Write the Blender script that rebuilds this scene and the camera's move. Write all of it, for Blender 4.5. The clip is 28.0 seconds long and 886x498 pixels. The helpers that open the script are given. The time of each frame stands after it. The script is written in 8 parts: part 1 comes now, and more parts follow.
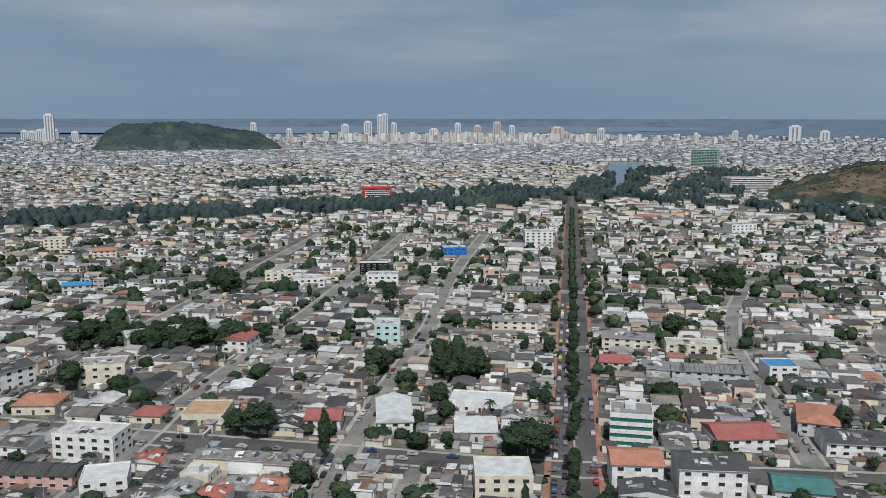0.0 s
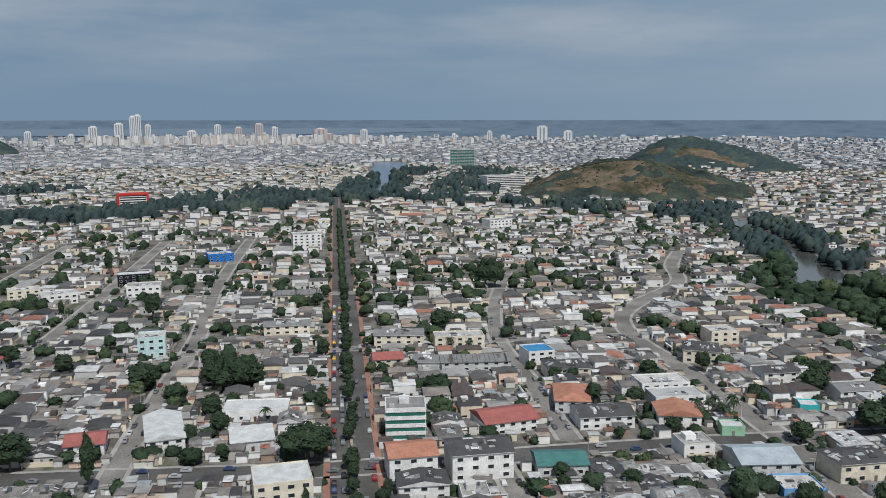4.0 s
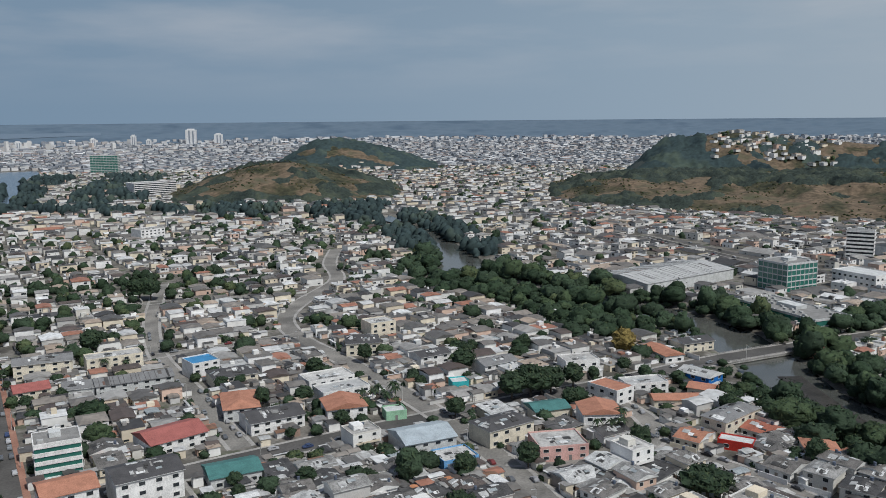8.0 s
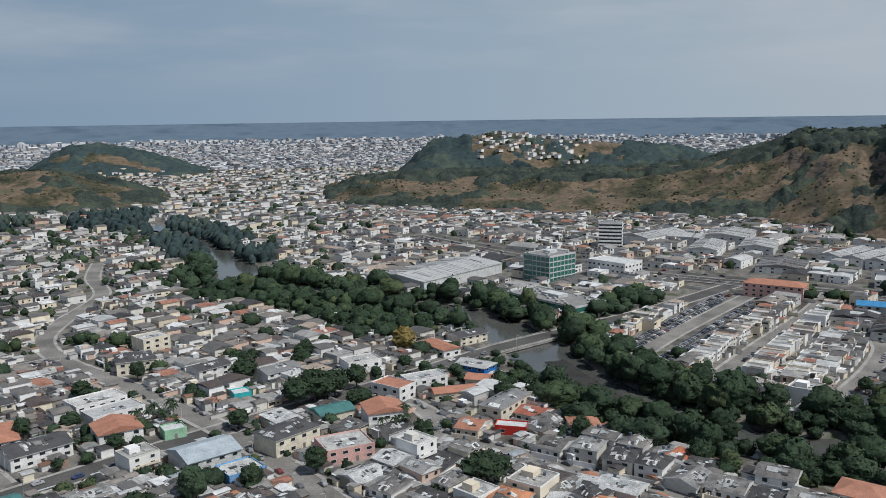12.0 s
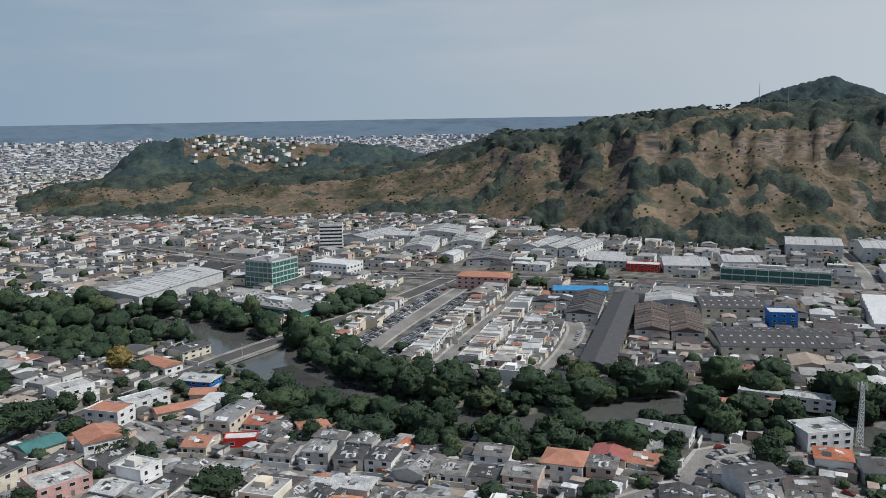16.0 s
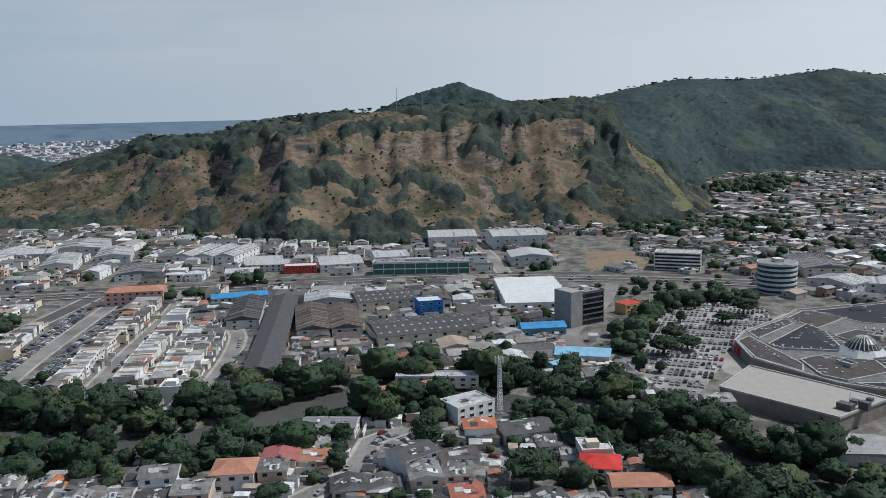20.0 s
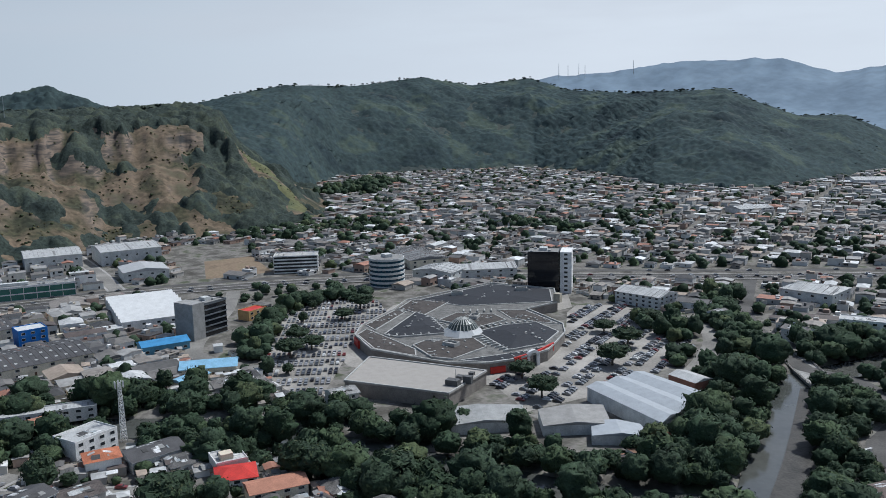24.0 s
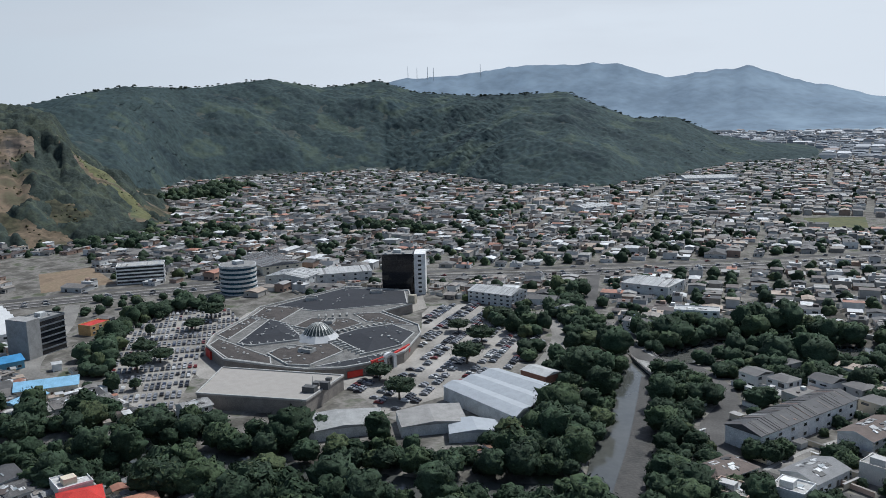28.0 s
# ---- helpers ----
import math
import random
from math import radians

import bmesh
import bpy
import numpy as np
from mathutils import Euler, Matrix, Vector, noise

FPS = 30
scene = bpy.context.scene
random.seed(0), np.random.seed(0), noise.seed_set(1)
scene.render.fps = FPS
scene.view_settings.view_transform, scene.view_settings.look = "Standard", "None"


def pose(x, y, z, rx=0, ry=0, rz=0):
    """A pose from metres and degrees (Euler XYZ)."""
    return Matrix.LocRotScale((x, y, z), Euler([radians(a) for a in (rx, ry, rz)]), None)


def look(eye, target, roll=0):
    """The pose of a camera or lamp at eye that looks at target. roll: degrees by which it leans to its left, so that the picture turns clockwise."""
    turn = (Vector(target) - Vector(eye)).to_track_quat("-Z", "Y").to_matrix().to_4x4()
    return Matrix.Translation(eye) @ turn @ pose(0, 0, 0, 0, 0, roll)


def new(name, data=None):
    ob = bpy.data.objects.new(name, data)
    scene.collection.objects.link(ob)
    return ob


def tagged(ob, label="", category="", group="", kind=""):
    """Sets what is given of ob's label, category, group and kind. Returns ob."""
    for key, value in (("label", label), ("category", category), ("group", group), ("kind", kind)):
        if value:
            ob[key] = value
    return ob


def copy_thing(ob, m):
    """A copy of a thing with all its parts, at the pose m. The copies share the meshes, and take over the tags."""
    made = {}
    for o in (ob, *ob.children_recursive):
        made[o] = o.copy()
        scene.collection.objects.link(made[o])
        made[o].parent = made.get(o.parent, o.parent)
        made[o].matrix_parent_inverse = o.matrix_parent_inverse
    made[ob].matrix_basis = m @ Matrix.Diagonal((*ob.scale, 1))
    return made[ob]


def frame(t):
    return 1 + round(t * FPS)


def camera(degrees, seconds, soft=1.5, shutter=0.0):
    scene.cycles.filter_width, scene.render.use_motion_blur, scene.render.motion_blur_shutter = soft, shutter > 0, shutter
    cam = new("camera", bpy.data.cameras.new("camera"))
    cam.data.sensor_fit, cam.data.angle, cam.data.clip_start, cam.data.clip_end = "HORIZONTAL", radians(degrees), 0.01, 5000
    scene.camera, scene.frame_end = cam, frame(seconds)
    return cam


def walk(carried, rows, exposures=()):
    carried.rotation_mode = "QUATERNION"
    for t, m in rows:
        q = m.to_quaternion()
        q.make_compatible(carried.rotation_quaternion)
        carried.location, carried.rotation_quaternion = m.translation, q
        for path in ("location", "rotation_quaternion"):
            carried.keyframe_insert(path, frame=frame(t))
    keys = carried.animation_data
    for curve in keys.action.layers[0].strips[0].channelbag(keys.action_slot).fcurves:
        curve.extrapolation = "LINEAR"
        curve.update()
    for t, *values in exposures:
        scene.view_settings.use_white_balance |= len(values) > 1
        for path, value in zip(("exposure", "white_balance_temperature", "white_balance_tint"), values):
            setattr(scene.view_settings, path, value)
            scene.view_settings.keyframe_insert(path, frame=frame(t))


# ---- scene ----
cam = camera(55.24, 28.0, soft=0.9)
PATH = [
    (0.0, -0.0, -0.0, 125.0, -0.00, -8.95, -0.05),
    (0.5, -0.2, -0.2, 125.1, -1.29, -8.98, -0.10),
    (1.0, -0.3, -0.4, 125.3, -3.03, -8.99, -0.09),
    (1.5, -0.4, -0.6, 125.4, -4.62, -8.98, -0.08),
    (2.0, -0.5, -0.9, 125.5, -6.66, -8.97, -0.05),
    (2.5, -0.5, -1.3, 125.6, -8.78, -8.94, -0.03),
    (4.5, -0.8, -3.2, 126.2, -18.29, -8.86, 0.03),
    (5.0, -0.9, -3.6, 126.3, -21.05, -8.85, 0.05),
    (5.5, -1.0, -4.0, 126.4, -24.49, -8.84, 0.08),
    (6.0, -1.1, -4.2, 126.4, -27.85, -8.84, 0.18),
    (6.5, -1.1, -4.3, 126.5, -30.75, -8.85, 0.28),
    (7.0, -1.1, -4.4, 126.6, -33.62, -8.85, 0.30),
    (7.5, -1.1, -4.6, 126.7, -36.44, -8.84, 0.42),
    (8.0, -1.1, -4.8, 126.9, -38.83, -8.84, 0.48),
    (8.5, -1.2, -5.1, 126.9, -41.25, -8.83, 0.54),
    (9.0, -1.4, -5.3, 127.0, -43.12, -8.81, 0.56),
    (9.5, -1.6, -5.5, 127.1, -43.34, -8.80, 0.57),
    (10.0, -1.7, -5.6, 127.3, -45.01, -8.81, 0.56),
    (10.5, -2.0, -5.7, 127.4, -47.07, -8.79, 0.59),
    (11.0, -2.3, -5.8, 127.6, -49.12, -8.81, 0.54),
    (11.5, -2.6, -6.0, 127.9, -51.30, -8.82, 0.61),
    (12.0, -2.9, -6.3, 128.1, -54.03, -8.86, 0.75),
    (12.5, -3.2, -6.6, 128.4, -56.63, -8.88, 0.76),
    (14.5, -4.3, -7.8, 129.6, -64.87, -8.98, 0.83),
    (15.0, -4.6, -8.1, 129.8, -67.86, -9.00, 0.89),
    (15.5, -4.9, -8.4, 130.0, -70.08, -9.01, 0.91),
    (16.0, -5.3, -8.6, 130.1, -72.87, -9.02, 0.92),
    (16.5, -5.6, -8.8, 130.2, -75.67, -9.04, 0.93),
    (17.0, -6.0, -8.9, 130.2, -77.91, -9.05, 0.95),
    (17.5, -6.3, -9.1, 130.3, -80.93, -9.08, 0.95),
    (18.0, -6.9, -9.3, 130.3, -83.72, -9.11, 1.00),
    (18.5, -7.5, -9.4, 130.5, -86.70, -9.14, 1.04),
    (19.0, -8.0, -9.6, 130.7, -89.86, -9.17, 1.12),
    (19.5, -8.4, -9.6, 130.8, -92.91, -9.20, 1.18),
    (20.0, -8.6, -9.6, 130.9, -96.09, -9.23, 1.26),
    (20.5, -8.8, -9.6, 130.8, -99.60, -9.26, 1.28),
    (21.0, -8.9, -9.6, 130.7, -103.27, -9.29, 1.34),
    (21.5, -9.0, -9.5, 130.7, -106.65, -9.30, 1.49),
    (22.0, -9.1, -9.4, 130.6, -110.09, -9.32, 1.46),
    (22.5, -9.3, -9.2, 130.8, -113.30, -9.33, 1.41),
    (24.5, -10.7, -8.7, 132.4, -124.59, -9.55, 1.38),
    (25.0, -11.0, -8.6, 132.7, -127.42, -9.60, 1.37),
    (25.5, -11.4, -8.5, 133.0, -130.12, -9.63, 1.27),
    (26.0, -11.5, -8.4, 133.1, -131.19, -9.64, 1.28),
    (26.5, -11.6, -8.3, 133.1, -131.38, -9.59, 1.30),
    (27.0, -11.5, -8.3, 133.0, -131.53, -9.57, 1.32),
    (27.5, -11.5, -8.4, 133.0, -131.69, -9.57, 1.31),
    (28.0, -11.5, -8.4, 132.9, -131.81, -9.57, 1.30),
]
walk(cam, [(t, pose(x, y, z, 90 + pitch, roll, yaw)) for t, x, y, z, yaw, pitch, roll in PATH],
     exposures=[(0.0, -0.49, 6150.0, 7.5), (6.0, -0.5, 6150.0, 7.5), (8.5, -0.56, 6140.0, 7.5), (10.8, -0.46, 6130.0, 7.5), (12.0, -0.46, 6130.0, 7.5), (16.0, -0.4, 6100.0, 7.5), (22.0, -0.35, 5850.0, 7.0), (25.5, -0.3, 5750.0, 7.0), (28.0, -0.3, 5850.0, 7.0)])

# ---- light ----
SUN_BEARING, SUN_UP = 176.0, 56.0
VEIL = [(0.0, (0.275, 0.385, 0.515)), (0.22, (0.41, 0.51, 0.615)), (0.5, (0.575, 0.63, 0.68)), (0.86, (0.90, 0.915, 0.94))]
world = bpy.data.worlds.new("world")
scene.world = world
world.use_nodes = True
wn, wl = world.node_tree.nodes, world.node_tree.links
sky = wn.new("ShaderNodeTexSky")
sky.sky_type, sky.sun_disc = "NISHITA", False
sky.sun_elevation, sky.sun_rotation = radians(SUN_UP), radians(SUN_BEARING)
sky.air_density, sky.dust_density, sky.ozone_density, sky.altitude = 1.0, 2.0, 2.0, 100
high = wn.new("ShaderNodeMix")
high.data_type, high.blend_type = "RGBA", "MULTIPLY"
high.inputs[0].default_value = 1.0
high.inputs[7].default_value = (0.085, 0.085, 0.09, 1)
wl.new(sky.outputs[0], high.inputs[6])
# a veil of haze, paler towards the sun, thinning upwards, with faint cloud streaks
way = wn.new("ShaderNodeTexCoord")
dot = wn.new("ShaderNodeVectorMath")
dot.operation = "DOT_PRODUCT"
dot.inputs[1].default_value = (math.sin(radians(SUN_BEARING)), math.cos(radians(SUN_BEARING)), 0)
wl.new(way.outputs["Generated"], dot.inputs[0])
span = wn.new("ShaderNodeMapRange")
span.inputs[1].default_value, span.inputs[2].default_value = -1, 1
wl.new(dot.outputs["Value"], span.inputs[0])
veil = wn.new("ShaderNodeValToRGB")
while len(veil.color_ramp.elements) < 4:
    veil.color_ramp.elements.new(0.5)
for e, (p, c) in zip(veil.color_ramp.elements, VEIL):
    e.position, e.color = p, (*c, 1)
wl.new(span.outputs[0], veil.inputs[0])
parts = wn.new("ShaderNodeSeparateXYZ")
wl.new(way.outputs["Generated"], parts.inputs[0])
thin = wn.new("ShaderNodeMapRange")
thin.inputs[1].default_value, thin.inputs[2].default_value, thin.inputs[3].default_value, thin.inputs[4].default_value = 0.10, 0.42, 1.0, 0.2
wl.new(parts.outputs[2], thin.inputs[0])
stretch = wn.new("ShaderNodeMapping")
stretch.inputs["Scale"].default_value = (1.6, 1.6, 9.0)
wl.new(way.outputs["Generated"], stretch.inputs[0])
cloud = wn.new("ShaderNodeTexNoise")
cloud.inputs["Scale"].default_value, cloud.inputs["Detail"].default_value = 2.2, 6
wl.new(stretch.outputs[0], cloud.inputs["Vector"])
puff = wn.new("ShaderNodeMapRange")
puff.inputs[1].default_value, puff.inputs[2].default_value, puff.inputs[3].default_value, puff.inputs[4].default_value = 0.43, 0.72, 0.0, 0.5
wl.new(cloud.outputs[0], puff.inputs[0])
rise_ = wn.new("ShaderNodeMapRange")
rise_.inputs[1].default_value, rise_.inputs[2].default_value = 0.015, 0.10
wl.new(parts.outputs[2], rise_.inputs[0])
amount = wn.new("ShaderNodeMath")
amount.operation = "MULTIPLY"
wl.new(puff.outputs[0], amount.inputs[0])
wl.new(rise_.outputs[0], amount.inputs[1])
streak = wn.new("ShaderNodeMix")
streak.data_type = "RGBA"
wl.new(amount.outputs[0], streak.inputs[0])
wl.new(veil.outputs[0], streak.inputs[6])
streak.inputs[7].default_value = (0.72, 0.72, 0.75, 1)
both = wn.new("ShaderNodeMix")
both.data_type = "RGBA"
wl.new(thin.outputs[0], both.inputs[0])
wl.new(high.outputs[2], both.inputs[6])
wl.new(streak.outputs[2], both.inputs[7])
wl.new(both.outputs[2], wn["Background"].inputs[0])
wn["Background"].inputs[1].default_value = 1.0
sun = new("sun", bpy.data.lights.new("sun", "SUN"))
sun.data.energy, sun.data.angle, sun.data.color = 4.9, radians(0.6), (1.0, 0.955, 0.89)
_b, _e = radians(SUN_BEARING), radians(SUN_UP)
sun.matrix_world = look((math.sin(_b) * math.cos(_e) * 900, math.cos(_b) * math.cos(_e) * 900, math.sin(_e) * 900), (0, 0, 0))

# ---- materials ----
MATS = {}


def ramp(nt, stops, constant=False):
    r = nt.nodes.new("ShaderNodeValToRGB")
    r.color_ramp.interpolation = "CONSTANT" if constant else "LINEAR"
    while len(r.color_ramp.elements) < len(stops):
        r.color_ramp.elements.new(0.5)
    for e, (p, c) in zip(r.color_ramp.elements, stops):
        e.position, e.color = p, (*c, 1)
    return r


def material(name, stops, rough=0.8, metal=0.0, by="object", grain=0.5, stain=0.06, depth=0.25, bump=0.3, constant=True, spec=0.3, squash=None):
    """Colours picked per object or per island (or by noise), broken by two scales of noise."""
    m = bpy.data.materials.new(name)
    m.use_nodes = True
    nt = m.node_tree
    b = nt.nodes["Principled BSDF"]
    b.inputs["Roughness"].default_value, b.inputs["Metallic"].default_value = rough, metal
    b.inputs["Specular IOR Level"].default_value = spec
    geo = nt.nodes.new("ShaderNodeNewGeometry")
    cr = ramp(nt, stops, constant)
    if by == "object":
        info = nt.nodes.new("ShaderNodeObjectInfo")
        nt.links.new(info.outputs["Random"], cr.inputs[0])
    elif by == "island":
        nt.links.new(geo.outputs["Random Per Island"], cr.inputs[0])
    def noise_tex(scale, detail=5):
        n = nt.nodes.new("ShaderNodeTexNoise")
        n.inputs["Scale"].default_value, n.inputs["Detail"].default_value = scale, detail
        if squash:
            mp = nt.nodes.new("ShaderNodeMapping")
            mp.inputs["Scale"].default_value = squash
            nt.links.new(geo.outputs["Position"], mp.inputs[0])
            nt.links.new(mp.outputs[0], n.inputs["Vector"])
        else:
            nt.links.new(geo.outputs["Position"], n.inputs["Vector"])
        return n
    big, small = noise_tex(stain, 6), noise_tex(grain, 4)
    if by == "noise":
        nt.links.new(big.outputs[0], cr.inputs[0])
    mul = nt.nodes.new("ShaderNodeMix")
    mul.data_type, mul.blend_type = "RGBA", "MULTIPLY"
    mul.inputs[0].default_value = 1.0
    mix = nt.nodes.new("ShaderNodeMath")
    mix.operation = "ADD"
    nt.links.new(big.outputs[0], mix.inputs[0])
    nt.links.new(small.outputs[0], mix.inputs[1])
    shade = ramp(nt, [(0.35, (1 - depth,) * 3), (0.62, (1 + depth * 0.4,) * 3)])
    half = nt.nodes.new("ShaderNodeMath")
    half.operation = "MULTIPLY"
    half.inputs[1].default_value = 0.5
    nt.links.new(mix.outputs[0], half.inputs[0])
    nt.links.new(half.outputs[0], shade.inputs[0])
    nt.links.new(cr.outputs[0], mul.inputs[6])
    nt.links.new(shade.outputs[0], mul.inputs[7])
    nt.links.new(mul.outputs[2], b.inputs["Base Color"])
    if bump:
        bp = nt.nodes.new("ShaderNodeBump")
        bp.inputs["Strength"].default_value, bp.inputs["Distance"].default_value = bump, 0.5 if "foliage" in name or "hill" in name else 0.15
        nt.links.new(small.outputs[0], bp.inputs["Height"])
        nt.links.new(bp.outputs[0], b.inputs["Normal"])
    MATS[name] = m
    return m


WHITES = [(0.0, (0.72, 0.71, 0.68)), (0.25, (0.62, 0.60, 0.55)), (0.4, (0.80, 0.79, 0.77)), (0.58, (0.66, 0.58, 0.45)),
          (0.68, (0.50, 0.49, 0.47)), (0.78, (0.74, 0.66, 0.52)), (0.86, (0.62, 0.45, 0.36)), (0.92, (0.76, 0.75, 0.72))]
GREYS = [(0.0, (0.115, 0.11, 0.105)), (0.18, (0.07, 0.068, 0.068)), (0.36, (0.16, 0.15, 0.14)), (0.54, (0.20, 0.19, 0.178)),
         (0.66, (0.10, 0.083, 0.075)), (0.78, (0.27, 0.265, 0.255)), (0.9, (0.48, 0.48, 0.47))]
TERRA = [(0.0, (0.42, 0.15, 0.08)), (0.3, (0.36, 0.17, 0.11)), (0.6, (0.46, 0.21, 0.11)), (0.8, (0.33, 0.12, 0.08))]
M_WALL = material("painted_plaster", WHITES, 0.85, stain=0.12, grain=2.5, depth=0.22)
M_ROOF = material("weathered_fibre_cement", GREYS, 0.65, stain=0.35, grain=2.2, depth=0.62)
M_SHEETS = material("roof_sheets", [(0, (0.42, 0.42, 0.41)), (0.2, (0.06, 0.058, 0.056)), (0.42, (0.24, 0.235, 0.225)), (0.58, (0.20, 0.115, 0.075)), (0.68, (0.66, 0.66, 0.65)), (0.8, (0.14, 0.135, 0.13)), (0.92, (0.30, 0.33, 0.34))], 0.55, by="island", stain=0.5, grain=3.0, depth=0.4, bump=0.1)
M_RIBS = material("long_roof_sheets", [(0, (0.36, 0.36, 0.355)), (0.3, (0.22, 0.215, 0.21)), (0.5, (0.12, 0.11, 0.105)), (0.66, (0.46, 0.46, 0.45)), (0.84, (0.20, 0.135, 0.10)), (0.93, (0.30, 0.31, 0.32))], 0.6, by="island", stain=0.3, grain=2.0, depth=0.35, bump=0.1)
M_RIBS_DARK = material("long_dark_roof_sheets", [(0, (0.085, 0.082, 0.08)), (0.35, (0.05, 0.048, 0.048)), (0.6, (0.12, 0.105, 0.095)), (0.82, (0.30, 0.30, 0.295)), (0.92, (0.16, 0.10, 0.08))], 0.65, by="island", stain=0.3, grain=2.0, depth=0.35, bump=0.1)
M_TERRA = material("clay_tile", TERRA, 0.85, stain=0.3, grain=2.0, depth=0.4)
M_FLAT = material("concrete_slab", [(0, (0.42, 0.41, 0.39)), (0.4, (0.33, 0.32, 0.30)), (0.7, (0.5, 0.49, 0.47))], 0.9, stain=0.2, grain=1.0, depth=0.45)
M_GLASS = material("dark_window_glass", [(0, (0.025, 0.03, 0.035))], 0.15, by="none", bump=0, depth=0.1, spec=0.6)
M_FRAME = material("pale_window_frame", [(0, (0.6, 0.6, 0.58))], 0.6, by="none", bump=0)
M_DOOR = material("dark_timber_door", [(0, (0.12, 0.07, 0.045)), (0.5, (0.2, 0.19, 0.18)), (0.8, (0.35, 0.3, 0.25))], 0.6)
M_CITY_WALL = material("mid_city_plaster", WHITES, 0.9, by="island", stain=0.02, grain=0.3, depth=0.2, bump=0)
M_CITY_ROOF = material("mid_city_roof", [(0.0, (0.115, 0.11, 0.105)), (0.14, (0.062, 0.060, 0.060)), (0.28, (0.17, 0.158, 0.145)), (0.42, (0.24, 0.215, 0.19)), (0.54, (0.10, 0.08, 0.072)), (0.64, (0.31, 0.30, 0.285)), (0.76, (0.50, 0.50, 0.49)), (0.86, (0.36, 0.29, 0.23)), (0.92, (0.33, 0.16, 0.11)), (0.965, (0.66, 0.66, 0.65))], 0.6, by="island", stain=0.05, grain=0.4, depth=0.35, bump=0)
# blue-grey stops put distance haze into the wall colours
M_HAZED_WALL = material("hazed_city_plaster", [(0, (0.56, 0.56, 0.56)), (0.3, (0.40, 0.41, 0.43)), (0.5, (0.26, 0.28, 0.31)), (0.7, (0.45, 0.42, 0.40)), (0.85, (0.66, 0.65, 0.64))], 0.9, by="island", depth=0.1, bump=0)
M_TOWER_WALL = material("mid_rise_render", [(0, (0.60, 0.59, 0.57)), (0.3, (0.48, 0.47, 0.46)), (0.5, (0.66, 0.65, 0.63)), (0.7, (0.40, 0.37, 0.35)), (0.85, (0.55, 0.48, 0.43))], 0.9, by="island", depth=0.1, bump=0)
# roof tones paled and blued in place of haze
M_HAZED_ROOF = material("hazed_city_roof", [(0, (0.13, 0.145, 0.165)), (0.25, (0.24, 0.25, 0.27)), (0.45, (0.10, 0.115, 0.13)), (0.62, (0.27, 0.22, 0.20)), (0.76, (0.46, 0.47, 0.48)), (0.92, (0.62, 0.62, 0.62))], 0.8, by="island", depth=0.1, bump=0)
M_GROUND = material("dry_town_ground", [(0.3, (0.083, 0.075, 0.063)), (0.45, (0.120, 0.112, 0.096)), (0.55, (0.195, 0.181, 0.162)), (0.66, (0.063, 0.072, 0.042))], 0.95, by="noise", stain=0.06, grain=0.5, constant=False, depth=0.45)
M_HILL = material("dry_hillside", [(0.3, (0.044, 0.050, 0.028)), (0.42, (0.077, 0.072, 0.040)), (0.49, (0.110, 0.086, 0.055)), (0.58, (0.150, 0.110, 0.074)), (0.63, (0.097, 0.081, 0.052)), (0.72, (0.066, 0.067, 0.037))], 0.95, by="noise", stain=0.02, grain=0.16, constant=False, depth=0.6, bump=0.8)


def bare_rock(m):
    """Brown layered rock shows where the slope is too steep to hold soil."""
    nt = m.node_tree
    b = nt.nodes["Principled BSDF"]
    soil = b.inputs["Base Color"].links[0].from_socket
    geo = nt.nodes.new("ShaderNodeNewGeometry")
    mp = nt.nodes.new("ShaderNodeMapping")
    mp.inputs["Scale"].default_value = (0.035, 0.035, 0.22)
    nt.links.new(geo.outputs["Position"], mp.inputs[0])
    n = nt.nodes.new("ShaderNodeTexNoise")
    n.inputs["Scale"].default_value, n.inputs["Detail"].default_value, n.inputs["Distortion"].default_value = 1.0, 7, 0.6
    nt.links.new(mp.outputs[0], n.inputs["Vector"])
    rock = ramp(nt, [(0.34, (0.044, 0.042, 0.040)), (0.46, (0.110, 0.090, 0.074)), (0.56, (0.20, 0.152, 0.116)), (0.66, (0.085, 0.075, 0.062))])
    nt.links.new(n.outputs[0], rock.inputs[0])
    xyz = nt.nodes.new("ShaderNodeSeparateXYZ")
    nt.links.new(geo.outputs["Normal"], xyz.inputs[0])
    steep = nt.nodes.new("ShaderNodeMapRange")
    steep.inputs[1].default_value, steep.inputs[2].default_value, steep.inputs[3].default_value, steep.inputs[4].default_value = 0.66, 0.84, 1.0, 0.0
    nt.links.new(xyz.outputs[2], steep.inputs[0])
    mix = nt.nodes.new("ShaderNodeMix")
    mix.data_type = "RGBA"
    nt.links.new(steep.outputs[0], mix.inputs[0])
    nt.links.new(soil, mix.inputs[6])
    nt.links.new(rock.outputs[0], mix.inputs[7])
    nt.links.new(mix.outputs[2], b.inputs["Base Color"])


